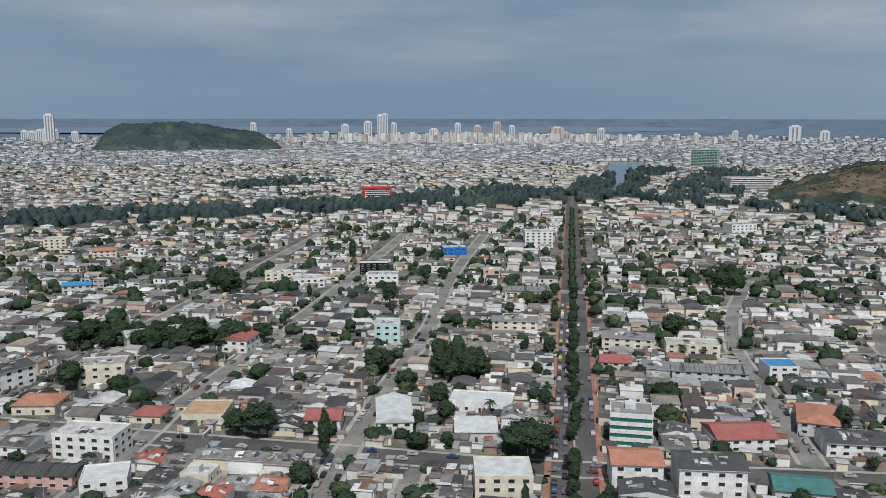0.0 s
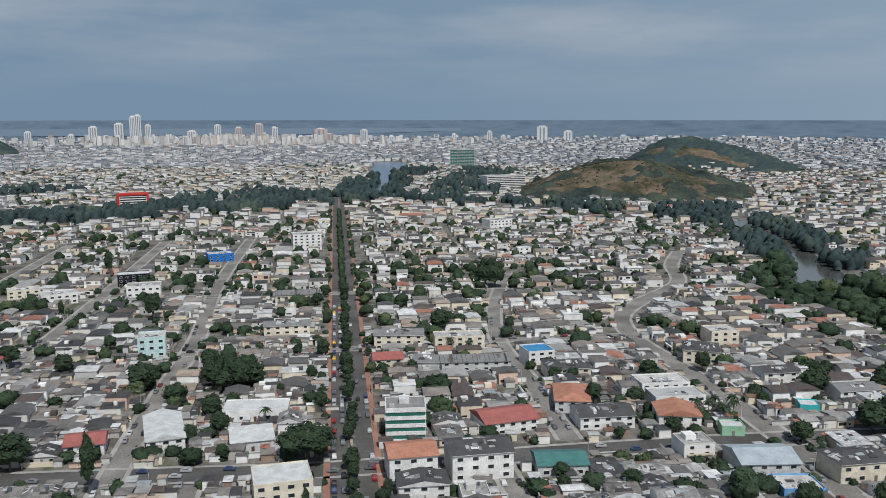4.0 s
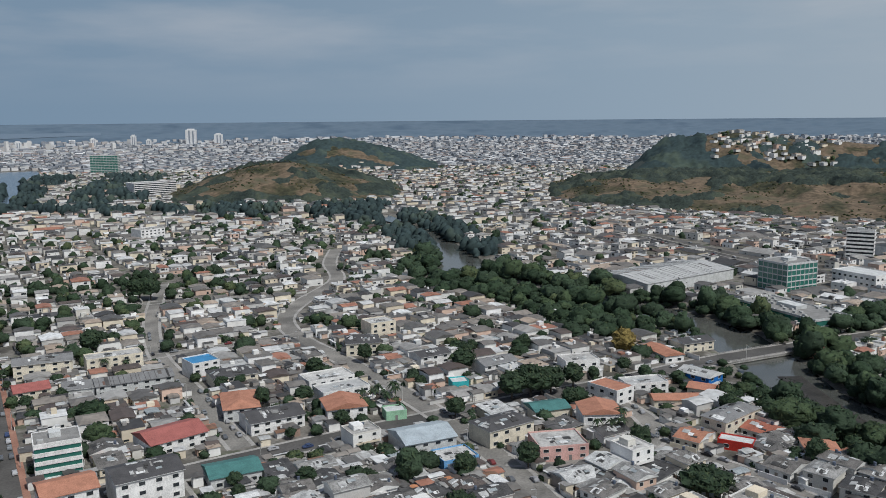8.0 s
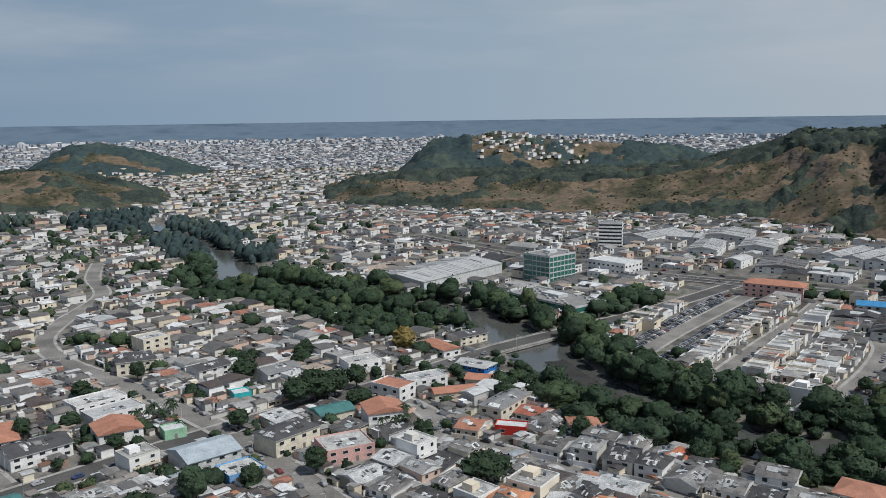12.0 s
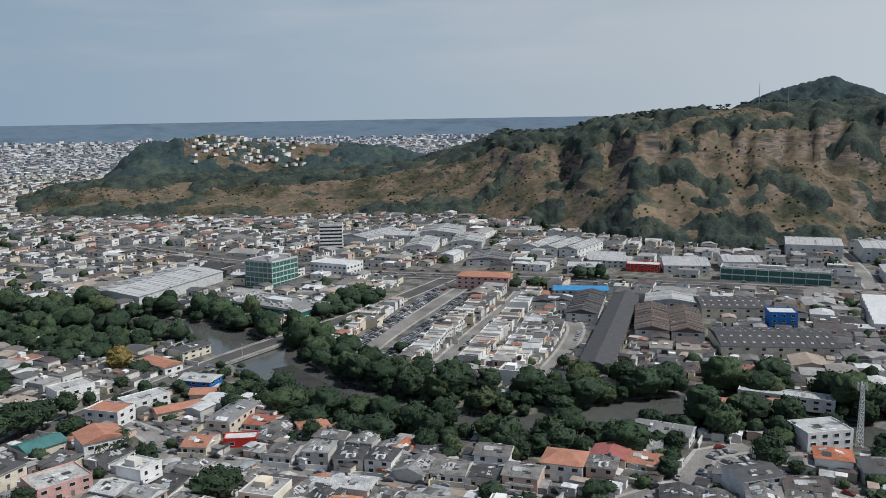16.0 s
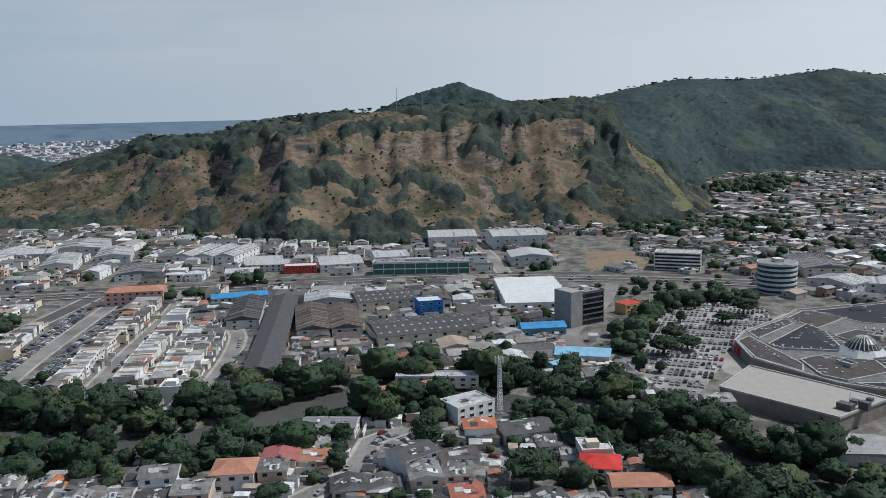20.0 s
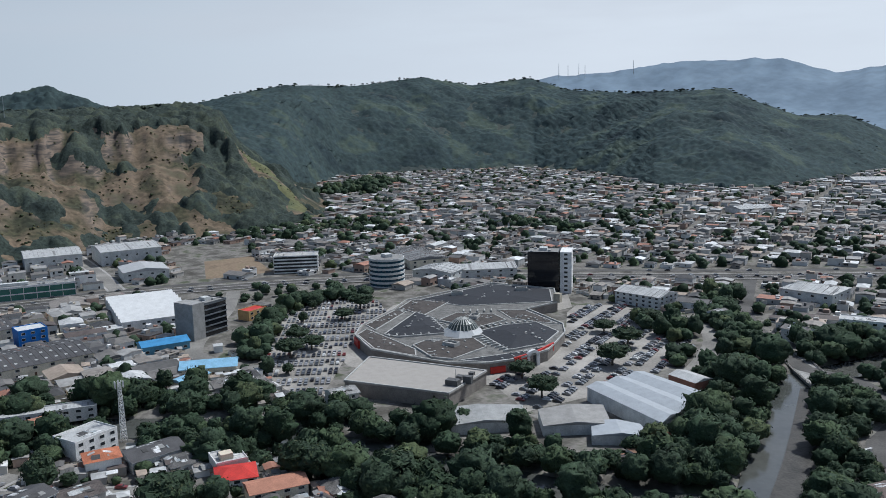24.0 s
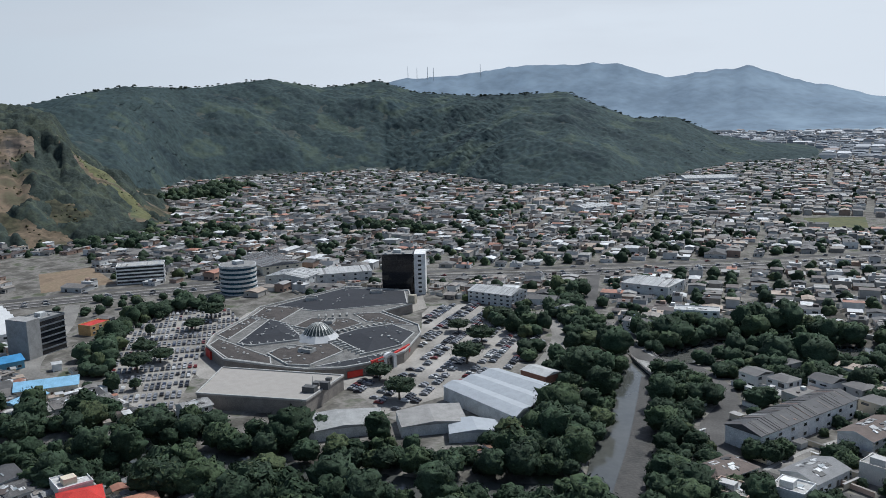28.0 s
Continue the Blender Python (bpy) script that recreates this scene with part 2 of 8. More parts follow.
bare_rock(M_HILL)
# blue-grey distance haze is put into this ground's colour
M_HAZY_PLAIN = material("hazy_plain", [(0.3, (0.076, 0.116, 0.164)), (0.5, (0.113, 0.157, 0.204)), (0.7, (0.083, 0.124, 0.169))], 0.95, by="noise", stain=0.006, grain=0.03, constant=False, depth=0.1, bump=0)
# wooded hill greyed towards blue: the haze over it is in the colour
M_HAZED_HILL = material("hazed_wooded_hill", [(0.3, (0.045, 0.065, 0.07)), (0.5, (0.07, 0.085, 0.085)), (0.7, (0.055, 0.08, 0.085))], 0.95, by="noise", stain=0.01, grain=0.05, constant=False, depth=0.3, bump=0)
# ground under the canopy, coloured with the same haze tint as the trees
M_WOODFLOOR = material("hazed_wooded_slope", [(0.3, (0.043, 0.058, 0.056)), (0.5, (0.052, 0.065, 0.060)), (0.64, (0.063, 0.071, 0.056)), (0.72, (0.045, 0.059, 0.056))], 0.95, by="noise", stain=0.012, grain=0.12, constant=False, depth=0.5, bump=0.5)
# pale blue of the air in front is painted into the mountain
M_HAZY_MOUNT = material("hazy_mountain", [(0.3, (0.162, 0.221, 0.285)), (0.7, (0.205, 0.270, 0.331))], 0.95, by="noise", stain=0.004, grain=0.02, constant=False, depth=0.2, bump=0)
M_GRASS = material("dry_yellow_grass", [(0.3, (0.08, 0.092, 0.045)), (0.5, (0.125, 0.125, 0.055)), (0.65, (0.07, 0.085, 0.045))], 0.95, by="noise", stain=0.03, grain=0.2, constant=False, depth=0.4)
M_TOWN_WALL = material("bare_block_wall", [(0, (0.40, 0.38, 0.35)), (0.2, (0.55, 0.54, 0.52)), (0.38, (0.28, 0.25, 0.22)), (0.55, (0.34, 0.24, 0.19)), (0.7, (0.46, 0.46, 0.45)), (0.85, (0.66, 0.65, 0.63))], 0.9, by="island", stain=0.02, grain=0.3, depth=0.25, bump=0)
M_ROAD = material("worn_asphalt", [(0.3, (0.074, 0.071, 0.067)), (0.7, (0.115, 0.108, 0.102))], 0.9, by="noise", stain=0.05, grain=1.0, constant=False, depth=0.3)
M_STREET = material("pale_street_concrete", [(0.3, (0.17, 0.162, 0.148)), (0.7, (0.25, 0.236, 0.215))], 0.9, by="noise", stain=0.05, grain=1.0, constant=False, depth=0.35)
M_PAVE = material("concrete_pavement", [(0.3, (0.30, 0.29, 0.27)), (0.7, (0.38, 0.36, 0.34))], 0.9, by="noise", stain=0.1, grain=1.0, constant=False)
M_BRICKPAVE = material("red_brick_pavement", [(0.3, (0.28, 0.14, 0.10)), (0.7, (0.34, 0.19, 0.14))], 0.9, by="noise", stain=0.1, grain=1.5, constant=False)
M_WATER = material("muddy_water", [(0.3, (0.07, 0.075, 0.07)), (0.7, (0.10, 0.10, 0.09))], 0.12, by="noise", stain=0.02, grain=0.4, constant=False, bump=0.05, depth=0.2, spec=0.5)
# far reach of the same river, its colour blued for distance haze
M_HAZED_WATER = material("hazed_river_water", [(0.3, (0.10, 0.14, 0.19)), (0.7, (0.14, 0.18, 0.22))], 0.2, by="noise", stain=0.01, grain=0.1, constant=False, bump=0.0, depth=0.1)
M_LEAF = material("tree_foliage", [(0, (0.024, 0.038, 0.020)), (0.2, (0.041, 0.066, 0.032)), (0.45, (0.029, 0.049, 0.026)), (0.65, (0.057, 0.079, 0.037)), (0.8, (0.035, 0.056, 0.031)), (0.93, (0.072, 0.088, 0.040))], 0.75, by="island", stain=0.35, grain=1.3, depth=0.4, bump=0.6, spec=0.2)
M_LEAF_STUFF = material("woodland_foliage", [(0, (0.026, 0.045, 0.024)), (0.2, (0.043, 0.068, 0.039)), (0.45, (0.034, 0.054, 0.032)), (0.65, (0.056, 0.083, 0.041)), (0.8, (0.035, 0.059, 0.032)), (0.93, (0.074, 0.095, 0.045))], 0.8, by="island", stain=0.12, grain=1.2, depth=0.55, bump=0.7, spec=0.15)
M_SCRUB = material("dry_scrub", [(0, (0.058, 0.07, 0.034)), (0.3, (0.095, 0.088, 0.045)), (0.55, (0.046, 0.062, 0.032)), (0.8, (0.115, 0.098, 0.055))], 0.9, by="island", stain=0.05, grain=0.8, depth=0.5, bump=0, spec=0.1)
# leaf greens shifted to blue-green, with haze mixed into the stops
M_FOREST = material("hazed_hill_forest", [(0.3, (0.032, 0.045, 0.042)), (0.42, (0.048, 0.062, 0.051)), (0.5, (0.039, 0.052, 0.046)), (0.6, (0.060, 0.071, 0.051)), (0.7, (0.037, 0.050, 0.044))], 0.9, by="noise", stain=0.03, grain=0.35, constant=False, depth=0.6, bump=0.6, spec=0.1)
# bluer than the nearer forest: colour stands in for haze on far trees
M_HAZED_FOREST = material("hazed_far_hill_forest", [(0.3, (0.033, 0.052, 0.059)), (0.45, (0.046, 0.068, 0.067)), (0.55, (0.039, 0.059, 0.062)), (0.64, (0.061, 0.081, 0.064)), (0.72, (0.036, 0.056, 0.060))], 0.9, by="noise", stain=0.012, grain=0.12, constant=False, depth=0.45, bump=0.3, spec=0.1)
M_FIELD = material("bare_earth", [(0.3, (0.16, 0.12, 0.08)), (0.5, (0.23, 0.17, 0.115)), (0.7, (0.14, 0.12, 0.07))], 0.95, by="noise", stain=0.04, grain=0.4, constant=False, depth=0.35)
M_LOT = material("pale_car_park", [(0.3, (0.251, 0.232, 0.205)), (0.7, (0.350, 0.327, 0.296))], 0.9, by="noise", stain=0.04, grain=0.8, constant=False, depth=0.3)
M_GOLD = material("yellowing_foliage", [(0, (0.20, 0.155, 0.055))], 0.85, by="none", stain=0.3, grain=1.2, depth=0.6, bump=0.8, spec=0.1)
M_MUD = material("wet_mud", [(0.3, (0.037, 0.034, 0.029)), (0.5, (0.058, 0.053, 0.046)), (0.7, (0.027, 0.026, 0.023))], 0.55, by="noise", stain=0.15, grain=0.8, constant=False, depth=0.5, bump=0.8)
M_BARK = material("grey_bark", [(0, (0.12, 0.10, 0.08))], 0.9, by="none")
CARS = [(0, (0.38, 0.38, 0.39)), (0.24, (0.18, 0.19, 0.20)), (0.42, (0.02, 0.02, 0.025)), (0.62, (0.10, 0.105, 0.115)), (0.80, (0.22, 0.02, 0.02)), (0.86, (0.60, 0.36, 0.04)), (0.89, (0.04, 0.06, 0.13)), (0.94, (0.62, 0.62, 0.61))]
CARS_QUIET = [(0, (0.26, 0.26, 0.27)), (0.26, (0.17, 0.18, 0.19)), (0.45, (0.02, 0.02, 0.025)), (0.66, (0.09, 0.095, 0.105)), (0.86, (0.16, 0.03, 0.03)), (0.90, (0.05, 0.06, 0.09)), (0.95, (0.55, 0.55, 0.54))]
M_CAR = material("car_paint", CARS, 0.3, by="object", bump=0, depth=0.08, spec=0.5)
M_CAR_STUFF = material("parked_car_paint", CARS_QUIET, 0.3, by="island", bump=0, depth=0.08, spec=0.5)
M_TYRE = material("tyre_rubber", [(0, (0.02, 0.02, 0.02))], 0.9, by="none", bump=0)
_plain = {}


def paint(r, g, b, rough=0.7, metal=0.0, name="paint", depth=0.28):
    key = (r, g, b, rough, metal, depth)
    if key not in _plain:
        _plain[key] = material(name, [(0, (r, g, b))], rough, metal, by="none", stain=0.3, grain=2.4, depth=depth * 1.1, bump=0.1)
    return _plain[key]


# ---- mesh helpers ----
def box(bm, x0, x1, y0, y1, z0, z1, mi=0):
    v = [bm.verts.new(c) for c in ((x0, y0, z0), (x1, y0, z0), (x1, y1, z0), (x0, y1, z0), (x0, y0, z1), (x1, y0, z1), (x1, y1, z1), (x0, y1, z1))]
    for f in ((0, 3, 2, 1), (4, 5, 6, 7), (0, 1, 5, 4), (1, 2, 6, 5), (2, 3, 7, 6), (3, 0, 4, 7)):
        bm.faces.new([v[i] for i in f]).material_index = mi


def gable(bm, x0, x1, y0, y1, z0, rise, hip=0.0, along_x=True, t=0.18):
    """A pitched roof slab; the ridge runs along x (or y), hip pulls its ends in."""
    if along_x:
        ym = (y0 + y1) / 2
        low = [(x0, y0), (x1, y0), (x1, y1), (x0, y1)]
        ridge = [(x0 + hip, ym), (x1 - hip, ym)]
        faces = ((0, 1, 5, 4), (2, 3, 4, 5), (1, 2, 5), (3, 0, 4))
    else:
        xm = (x0 + x1) / 2
        low = [(x0, y0), (x1, y0), (x1, y1), (x0, y1)]
        ridge = [(xm, y0 + hip), (xm, y1 - hip)]
        faces = ((1, 2, 5, 4), (3, 0, 4, 5), (0, 1, 4), (2, 3, 5))
    top = [bm.verts.new((x, y, z0 + t)) for x, y in low] + [bm.verts.new((x, y, z0 + rise + t)) for x, y in ridge]
    bot = [bm.verts.new((x, y, z0)) for x, y in low]
    for f in faces:
        bm.faces.new([top[i] for i in f])
    for i in range(4):
        j = (i + 1) % 4
        bm.faces.new((bot[i], bot[j], top[j], top[i]))
    bm.faces.new(bot[::-1])


def prism(bm, pts, z0, z1):
    lo, hi = [bm.verts.new((x, y, z0)) for x, y in pts], [bm.verts.new((x, y, z1)) for x, y in pts]
    n = len(pts)
    bm.faces.new(hi)
    bm.faces.new(lo[::-1])
    for i in range(n):
        bm.faces.new((lo[i], lo[(i + 1) % n], hi[(i + 1) % n], hi[i]))


def mesh_of(name, bm, *mats):
    me = bpy.data.meshes.new(name)
    bm.normal_update()
    bm.to_mesh(me)
    bm.free()
    for m in mats:
        me.materials.append(m)
    return me


def part(name, bm, mat, parent, label="", at=None):
    ob = new(name, bm if isinstance(bm, bpy.types.Mesh) else mesh_of(name, bm, mat))
    ob.parent = parent
    if at is not None:
        ob.matrix_basis = at
    return tagged(ob, label) if label else ob


class Batch:
    """Many small pieces joined in one mesh."""

    def __init__(self):
        self.v, self.f, self.m = [], [], []

    def add(self, verts, faces, mi):
        n = len(self.v)
        self.v.extend(verts)
        self.f.extend(tuple(i + n for i in f) for f in faces)
        self.m.extend([mi] * len(faces))

    def mesh(self, name, mats, flat=True):
        me = bpy.data.meshes.new(name)
        sizes = np.array([len(f) for f in self.f], np.int32)
        me.vertices.add(len(self.v))
        me.vertices.foreach_set("co", np.array(self.v, np.float32).ravel())
        me.loops.add(int(sizes.sum()))
        me.loops.foreach_set("vertex_index", np.array([i for f in self.f for i in f], np.int32))
        me.polygons.add(len(sizes))
        me.polygons.foreach_set("loop_start", np.concatenate([[0], np.cumsum(sizes)[:-1]]).astype(np.int32))
        me.polygons.foreach_set("material_index", np.array(self.m, np.int32))
        for m in mats:
            me.materials.append(m)
        me.update(calc_edges=True)
        if flat:
            me.shade_flat()
        me.validate()
        return me

    def make(self, name, mats, flat=True):
        return new(name, self.mesh(name, mats, flat))


def turned(cx, cy, ang, pts):
    c, s = math.cos(ang), math.sin(ang)
    return [(cx + x * c - y * s, cy + x * s + y * c, z) for x, y, z in pts]


# ---- plan: river, roads, terrain ----
RIVER = [(500, 2330, 34), (478, 2200, 32), (415, 1990, 22), (338, 1600, 13), (262, 1340, 11), (400, 1180, 14), (624, 918, 18), (560, 720, 13), (487, 578, 16), (432, 520, 17),
         (436, 420, 11), (452, 330, 12), (432, 268, 15), (398, 222, 15), (368, 190, 15), (350, 158, 14), (334, 120, 12), (328, 80, 12), (338, 45, 12),
         (364, 15, 12), (380, -12, 12), (372, -50, 11), (352, -85, 8), (328, -115, 8), (287, -141, 8), (244, -166, 8), (200, -190, 9), (156, -231, 11.5),
         (179, -272, 9.5), (209, -321, 7.5), (233, -358, 6.5), (220, -425, 12), (160, -460, 13), (90, -480, 13)]
ROADS = [  # (name, half width, points)
    ("avenue", 3.4, [(27, 120), (43.6, 230), (72.1, 420), (97.6, 590), (123.1, 760), (165.1, 1040), (209, 1330)]),
    ("avenue", 3.4, [(17, 120), (33.6, 230), (62.1, 420), (87.6, 590), (113.1, 760), (155.1, 1040), (199, 1330)]),
    ("cross_street", 6.0, [(-420, 375), (-181, 331), (-107, 315), (-31, 301), (36, 288), (125, 280), (220, 268), (300, 252), (384, 240), (428, 229), (520, 205), (640, 185)]),
    ("winding_street", 5.0, [(430, 700), (383, 634), (347, 564), (285, 510), (250, 470), (234, 420), (230, 372), (221, 300), (210, 240), (193, 185), (165, 110), (140, 60)]),
    ("side_street", 4.0, [(235, 640), (186, 529), (158, 444), (147, 368), (134, 290)]),
    ("side_street", 4.0, [(45, 900), (7, 654), (-8, 492), (-25, 384), (-36, 305), (-50, 190)]),
    ("side_street", 4.0, [(-40, 900), (-76, 610), (-97, 466), (-114, 360), (-118, 310), (-130, 200)]),
    ("side_street", 4.0, [(-130, 900), (-165, 600), (-200, 340), (-215, 220)]),
    ("side_street", 3.5, [(-400, 520), (-85, 470), (75, 445), (156, 440), (236, 430)]),
    ("side_street", 3.5, [(-400, 680), (-70, 620), (90, 595), (205, 575), (300, 530)]),
    ("side_street", 3.5, [(-10, 288), (-20, 220), (-30, 130)]),
    ("side_street", 3.5, [(100, 276), (92, 210), (85, 140)]),
    ("side_street", 4.0, [(286, 248), (286, 224), (274, 200), (252, 189), (228, 192), (205, 215)]),
    ("side_street", 3.2, [(262, 196), (264, 150), (259, 115), (262, 85), (262, 40), (258, -20)]),
    ("side_street", 4.0, [(262, 20), (290, -5), (318, -12), (330, -28)]),
    ("side_street", 3.2, [(318, -14), (296, -50), (280, -80)]),
    ("row_street", 4.5, [(400, 168), (470, 170), (600, 165)]),
    ("row_street", 4.0, [(385, 122), (470, 121), (560, 118), (640, 120)]),
    ("row_street", 4.0, [(395, 66), (450, 62), (500, 64), (526, 75), (530, 95), (525, 118)]),
    ("highway", 10.0, [(720, 560), (668, 420), (640, 300), (640, 185), (643, 90), (648, -20), (642, -110), (610, -225), (560, -335), (480, -440), (400, -540), (300, -680), (200, -860)]),
    ("highway", 4.0, [(742, 555), (690, 420), (662, 300), (662, 185), (664, 90), (669, -20), (663, -110), (632, -235), (580, -345), (500, -455), (420, -555), (320, -695), (220, -870)]),
    ("side_street", 5.0, [(660, -128), (740, -130), (860, -128)]),
    ("mall_road", 5.0, [(600, -200), (540, -175), (470, -135), (440, -130), (400, -150)]),
    ("mall_road", 5.0, [(262, -222), (262, -300), (280, -345), (310, -385), (350, -405)]),
    ("bridge_road", 5.0, [(420, -560), (330, -440), (280, -400), (240, -372), (215, -375), (185, -356), (172, -338), (165, -312), (156, -298), (138, -283), (110, -282), (70, -290)]),
    ("side_street", 3.5, [(124, -286), (122, -310), (114, -350), (108, -400)]),
]


def seg_dist(p, q, x, y):
    dx, dy = q[0] - p[0], q[1] - p[1]
    t = max(0.0, min(1.0, ((x - p[0]) * dx + (y - p[1]) * dy) / (dx * dx + dy * dy)))
    return np.hypot(x - p[0] - t * dx, y - p[1] - t * dy), t


def river_gap(x, y):
    """How far (x, y) lies outside the river's edge."""
    best = 1e9
    for p, q in zip(RIVER, RIVER[1:]):
        if abs(x - (p[0] + q[0]) / 2) > 420 + 100 or abs(y - (p[1] + q[1]) / 2) > 520:
            continue
        d, t = seg_dist(p, q, x, y)
        best = min(best, d - (p[2] + (q[2] - p[2]) * t))
    return best


_segs = [(p, q, w) for _, w, pts in ROADS for p, q in zip(pts, pts[1:])]


def road_gap(x, y):
    best = 1e9
    for p, q, w in _segs:
        if min(p[0], q[0]) - 60 < x < max(p[0], q[0]) + 60 and min(p[1], q[1]) - 60 < y < max(p[1], q[1]) + 60:
            best = min(best, seg_dist(p, q, x, y)[0] - w)
    return best


EX, EY, EZ = -6.0, -6.0, 128.0
# Hills round the viewpoint: bearing, crest's rise in degrees; foot and crest distance by bearing
HILLS = {
    "far_hill": ([(-22.2, -2.25), (-21.4, -1.16), (-20.6, -0.68), (-16.7, -0.51), (-14.2, -0.92), (-12.1, -1.21), (-10.4, -2.3)], [(0, 3060)], [(0, 3250)], 250),
    "mid_hill": ([(27.4, -3.3), (28.9, -2.4), (30.4, -1.56), (31.9, -1.43), (34.9, -1.99), (38.7, -3.3)], [(0, 2030)], [(0, 2220)], 200),
    "front_hill": ([(20.6, -5.0), (23.5, -3.8), (26.2, -3.0), (28.9, -2.75), (31.5, -3.3), (33.5, -3.9), (36.2, -4.9)], [(0, 1290)], [(0, 1480)], 200),
    "town_hill": ([(50.8, -3.9), (51.8, -2.9), (53.5, -1.6), (56, -1.3), (58, -1.1), (60.9, -1.44), (63.1, -1.6), (66, -1.8), (70, -2.2), (74, -3.6)], [(0, 1720)], [(0, 1900)], 250),
    "ridge": ([(44.8, -5.6), (48.2, -4.3), (51.6, -3.8), (59.3, -3.69), (65.4, -3.61), (70.7, -3.2), (75.2, -2.0), (76.7, -1.25), (81, -1.27), (83, -0.6), (88.2, -0.05), (93.2, 0.3),
               (101.9, 0.4), (105.4, 0.6), (107.2, 0.2), (108.4, -1.6), (109.6, -3.0), (111.4, -4.6), (113.6, -6.4)],
              [(45, 1270), (52, 1150), (63, 1090), (75, 1060), (86, 850), (93, 815), (97, 860), (100, 940), (106, 940), (110, 950), (113.6, 985)],
              [(45, 1400), (60, 1400), (75, 1330), (86, 1180), (100, 1300), (107, 1330), (110, 1230), (113.6, 1120)], 420),
    "back_ridge": ([(101.5, -1.5), (104, 0.2), (106.4, 0.75), (108.5, 1.2), (111.6, 1.7), (116, 1.55), (120.6, 2.05), (123.9, 1.4), (127.7, 1.8), (130.3, 0.95), (134, 0.67), (140.2, 0.77), (142, -0.07),
                    (144.5, -1.02), (147.2, -1.0), (149.9, -2.2), (152.8, -2.8), (157, -3.4)],
                   [(101, 1240), (108, 1230), (111, 1330), (113, 1500), (115, 1670), (119, 1740), (128, 1790), (132, 1620), (136, 1380), (143, 1330), (148, 1620), (152, 1900)],
                   [(101, 1720), (110, 1900), (118, 2150), (128, 2300), (136, 2080), (142, 2000), (148, 2080), (152, 2250)], 500),
    "peak": ([(90.6, -0.5), (92.6, 0.4), (94.3, 1.07), (97.3, 1.8), (100, 0.7), (102.5, -0.5)], [(0, 1650)], [(0, 1850)], 400),
}


def lerp(tab, a):
    if a <= tab[0][0]:
        return tab[0][1]
    for (p, u), (q, v) in zip(tab, tab[1:]):
        if a < q:
            return u + (v - u) * (a - p) / (q - p)
    return tab[-1][1]


def scarp(a, r):
    """Where along the slope the rock face stands (0 foot, 1 crest), and how sheer it is."""
    c = 0.60 + 0.16 * noise.noise(Vector((a * 0.35, 0, 3))) + 0.06 * noise.noise(Vector((a * 1.7, 0, 9)))
    k = min(0.5, max(0.3 if a < 76 else 0.0, 0.34 + 0.8 * noise.noise(Vector((a * 0.5, 4, 1)))))
    return c, k


def height(x, y):
    r, a = math.hypot(x - EX, y - EY), math.degrees(math.atan2(x - EX, y - EY))
    z = 0.0
    if r > 780:
        for kind, (tab, foot, crest, fall) in HILLS.items():
            if not tab[0][0] - 1.5 < a < tab[-1][0] + 1.5:
                continue
            a_ = a
            if kind == "ridge" and a > 105:  # the spur's end is broken, not cut straight
                a_ += (1.3 * noise.noise(Vector((x / 130, y / 130, 11))) + 0.5 * noise.noise(Vector((x / 45, y / 45, 12)))) * min(1.0, (a - 105) / 2)
            rb, rc = lerp(foot, a_), lerp(crest, a_)
            edge = min(1.0, max(0.0, min(a - tab[0][0] + 1.5, tab[-1][0] + 1.5 - a) / 1.5))
            zc = max(0.0, EZ + rc * math.tan(radians(lerp(tab, a_)))) * edge
            if rb < r < rc:
                s = (r - rb) / (rc - rb)
                p = min(1.0, s * (1.35 - 0.35 * s * s))
                n = noise.fractal(Vector((x / 140, y / 140, 0)), 1.0, 2.0, 5)
                m = noise.fractal(Vector((x / 45, y / 45, 7)), 1.0, 2.0, 4)
                rough = 0.22 * n + 0.07 * m
                if kind == "ridge":
                    c, k = scarp(a, r)
                    sj = s + 0.07 * noise.noise(Vector((x / 30, y / 30, 2))) * min(1, 5 * (1 - s))
                    q = sj / (c - 0.05) * 0.44 if sj < c - 0.05 else 0.44 + (sj - c + 0.05) * 4.4 if sj < c + 0.05 else 0.88 + 0.12 * (sj - c - 0.05) / (0.95 - c)
                    p = p + (min(q, 1.0) - p) * k
                    gully = abs(noise.noise(Vector((a * 2.6, r / 420, 6)))) + 0.5 * abs(noise.noise(Vector((a * 7.0, r / 260, 8))))
                    rough = 0.16 * n + 0.09 * m - 0.10 * max(0.0, 0.30 - gully)
                elif kind == "back_ridge":
                    fold = abs(noise.noise(Vector((x / 300, y / 300, 2)))) + 0.45 * abs(noise.noise(Vector((x / 110, y / 110, 5))))
                    rough = 0.10 * n + 0.03 * m + 0.22 * (0.34 - fold)
                z = max(z, zc * max(0.0, p + rough * s * (1 - s) * 3))
            elif rc <= r < rc + fall:
                s = (r - rc) / fall
                z = max(z, zc * (1 - s) ** 2 * (1 + 2 * s) if fall > 300 else zc * (1 - s))
        # rim bent up to bring the horizon near the camera's eye level
        if r > 4250:
            z = max(z, ((r - 4250) / 740) * 108)
    return z


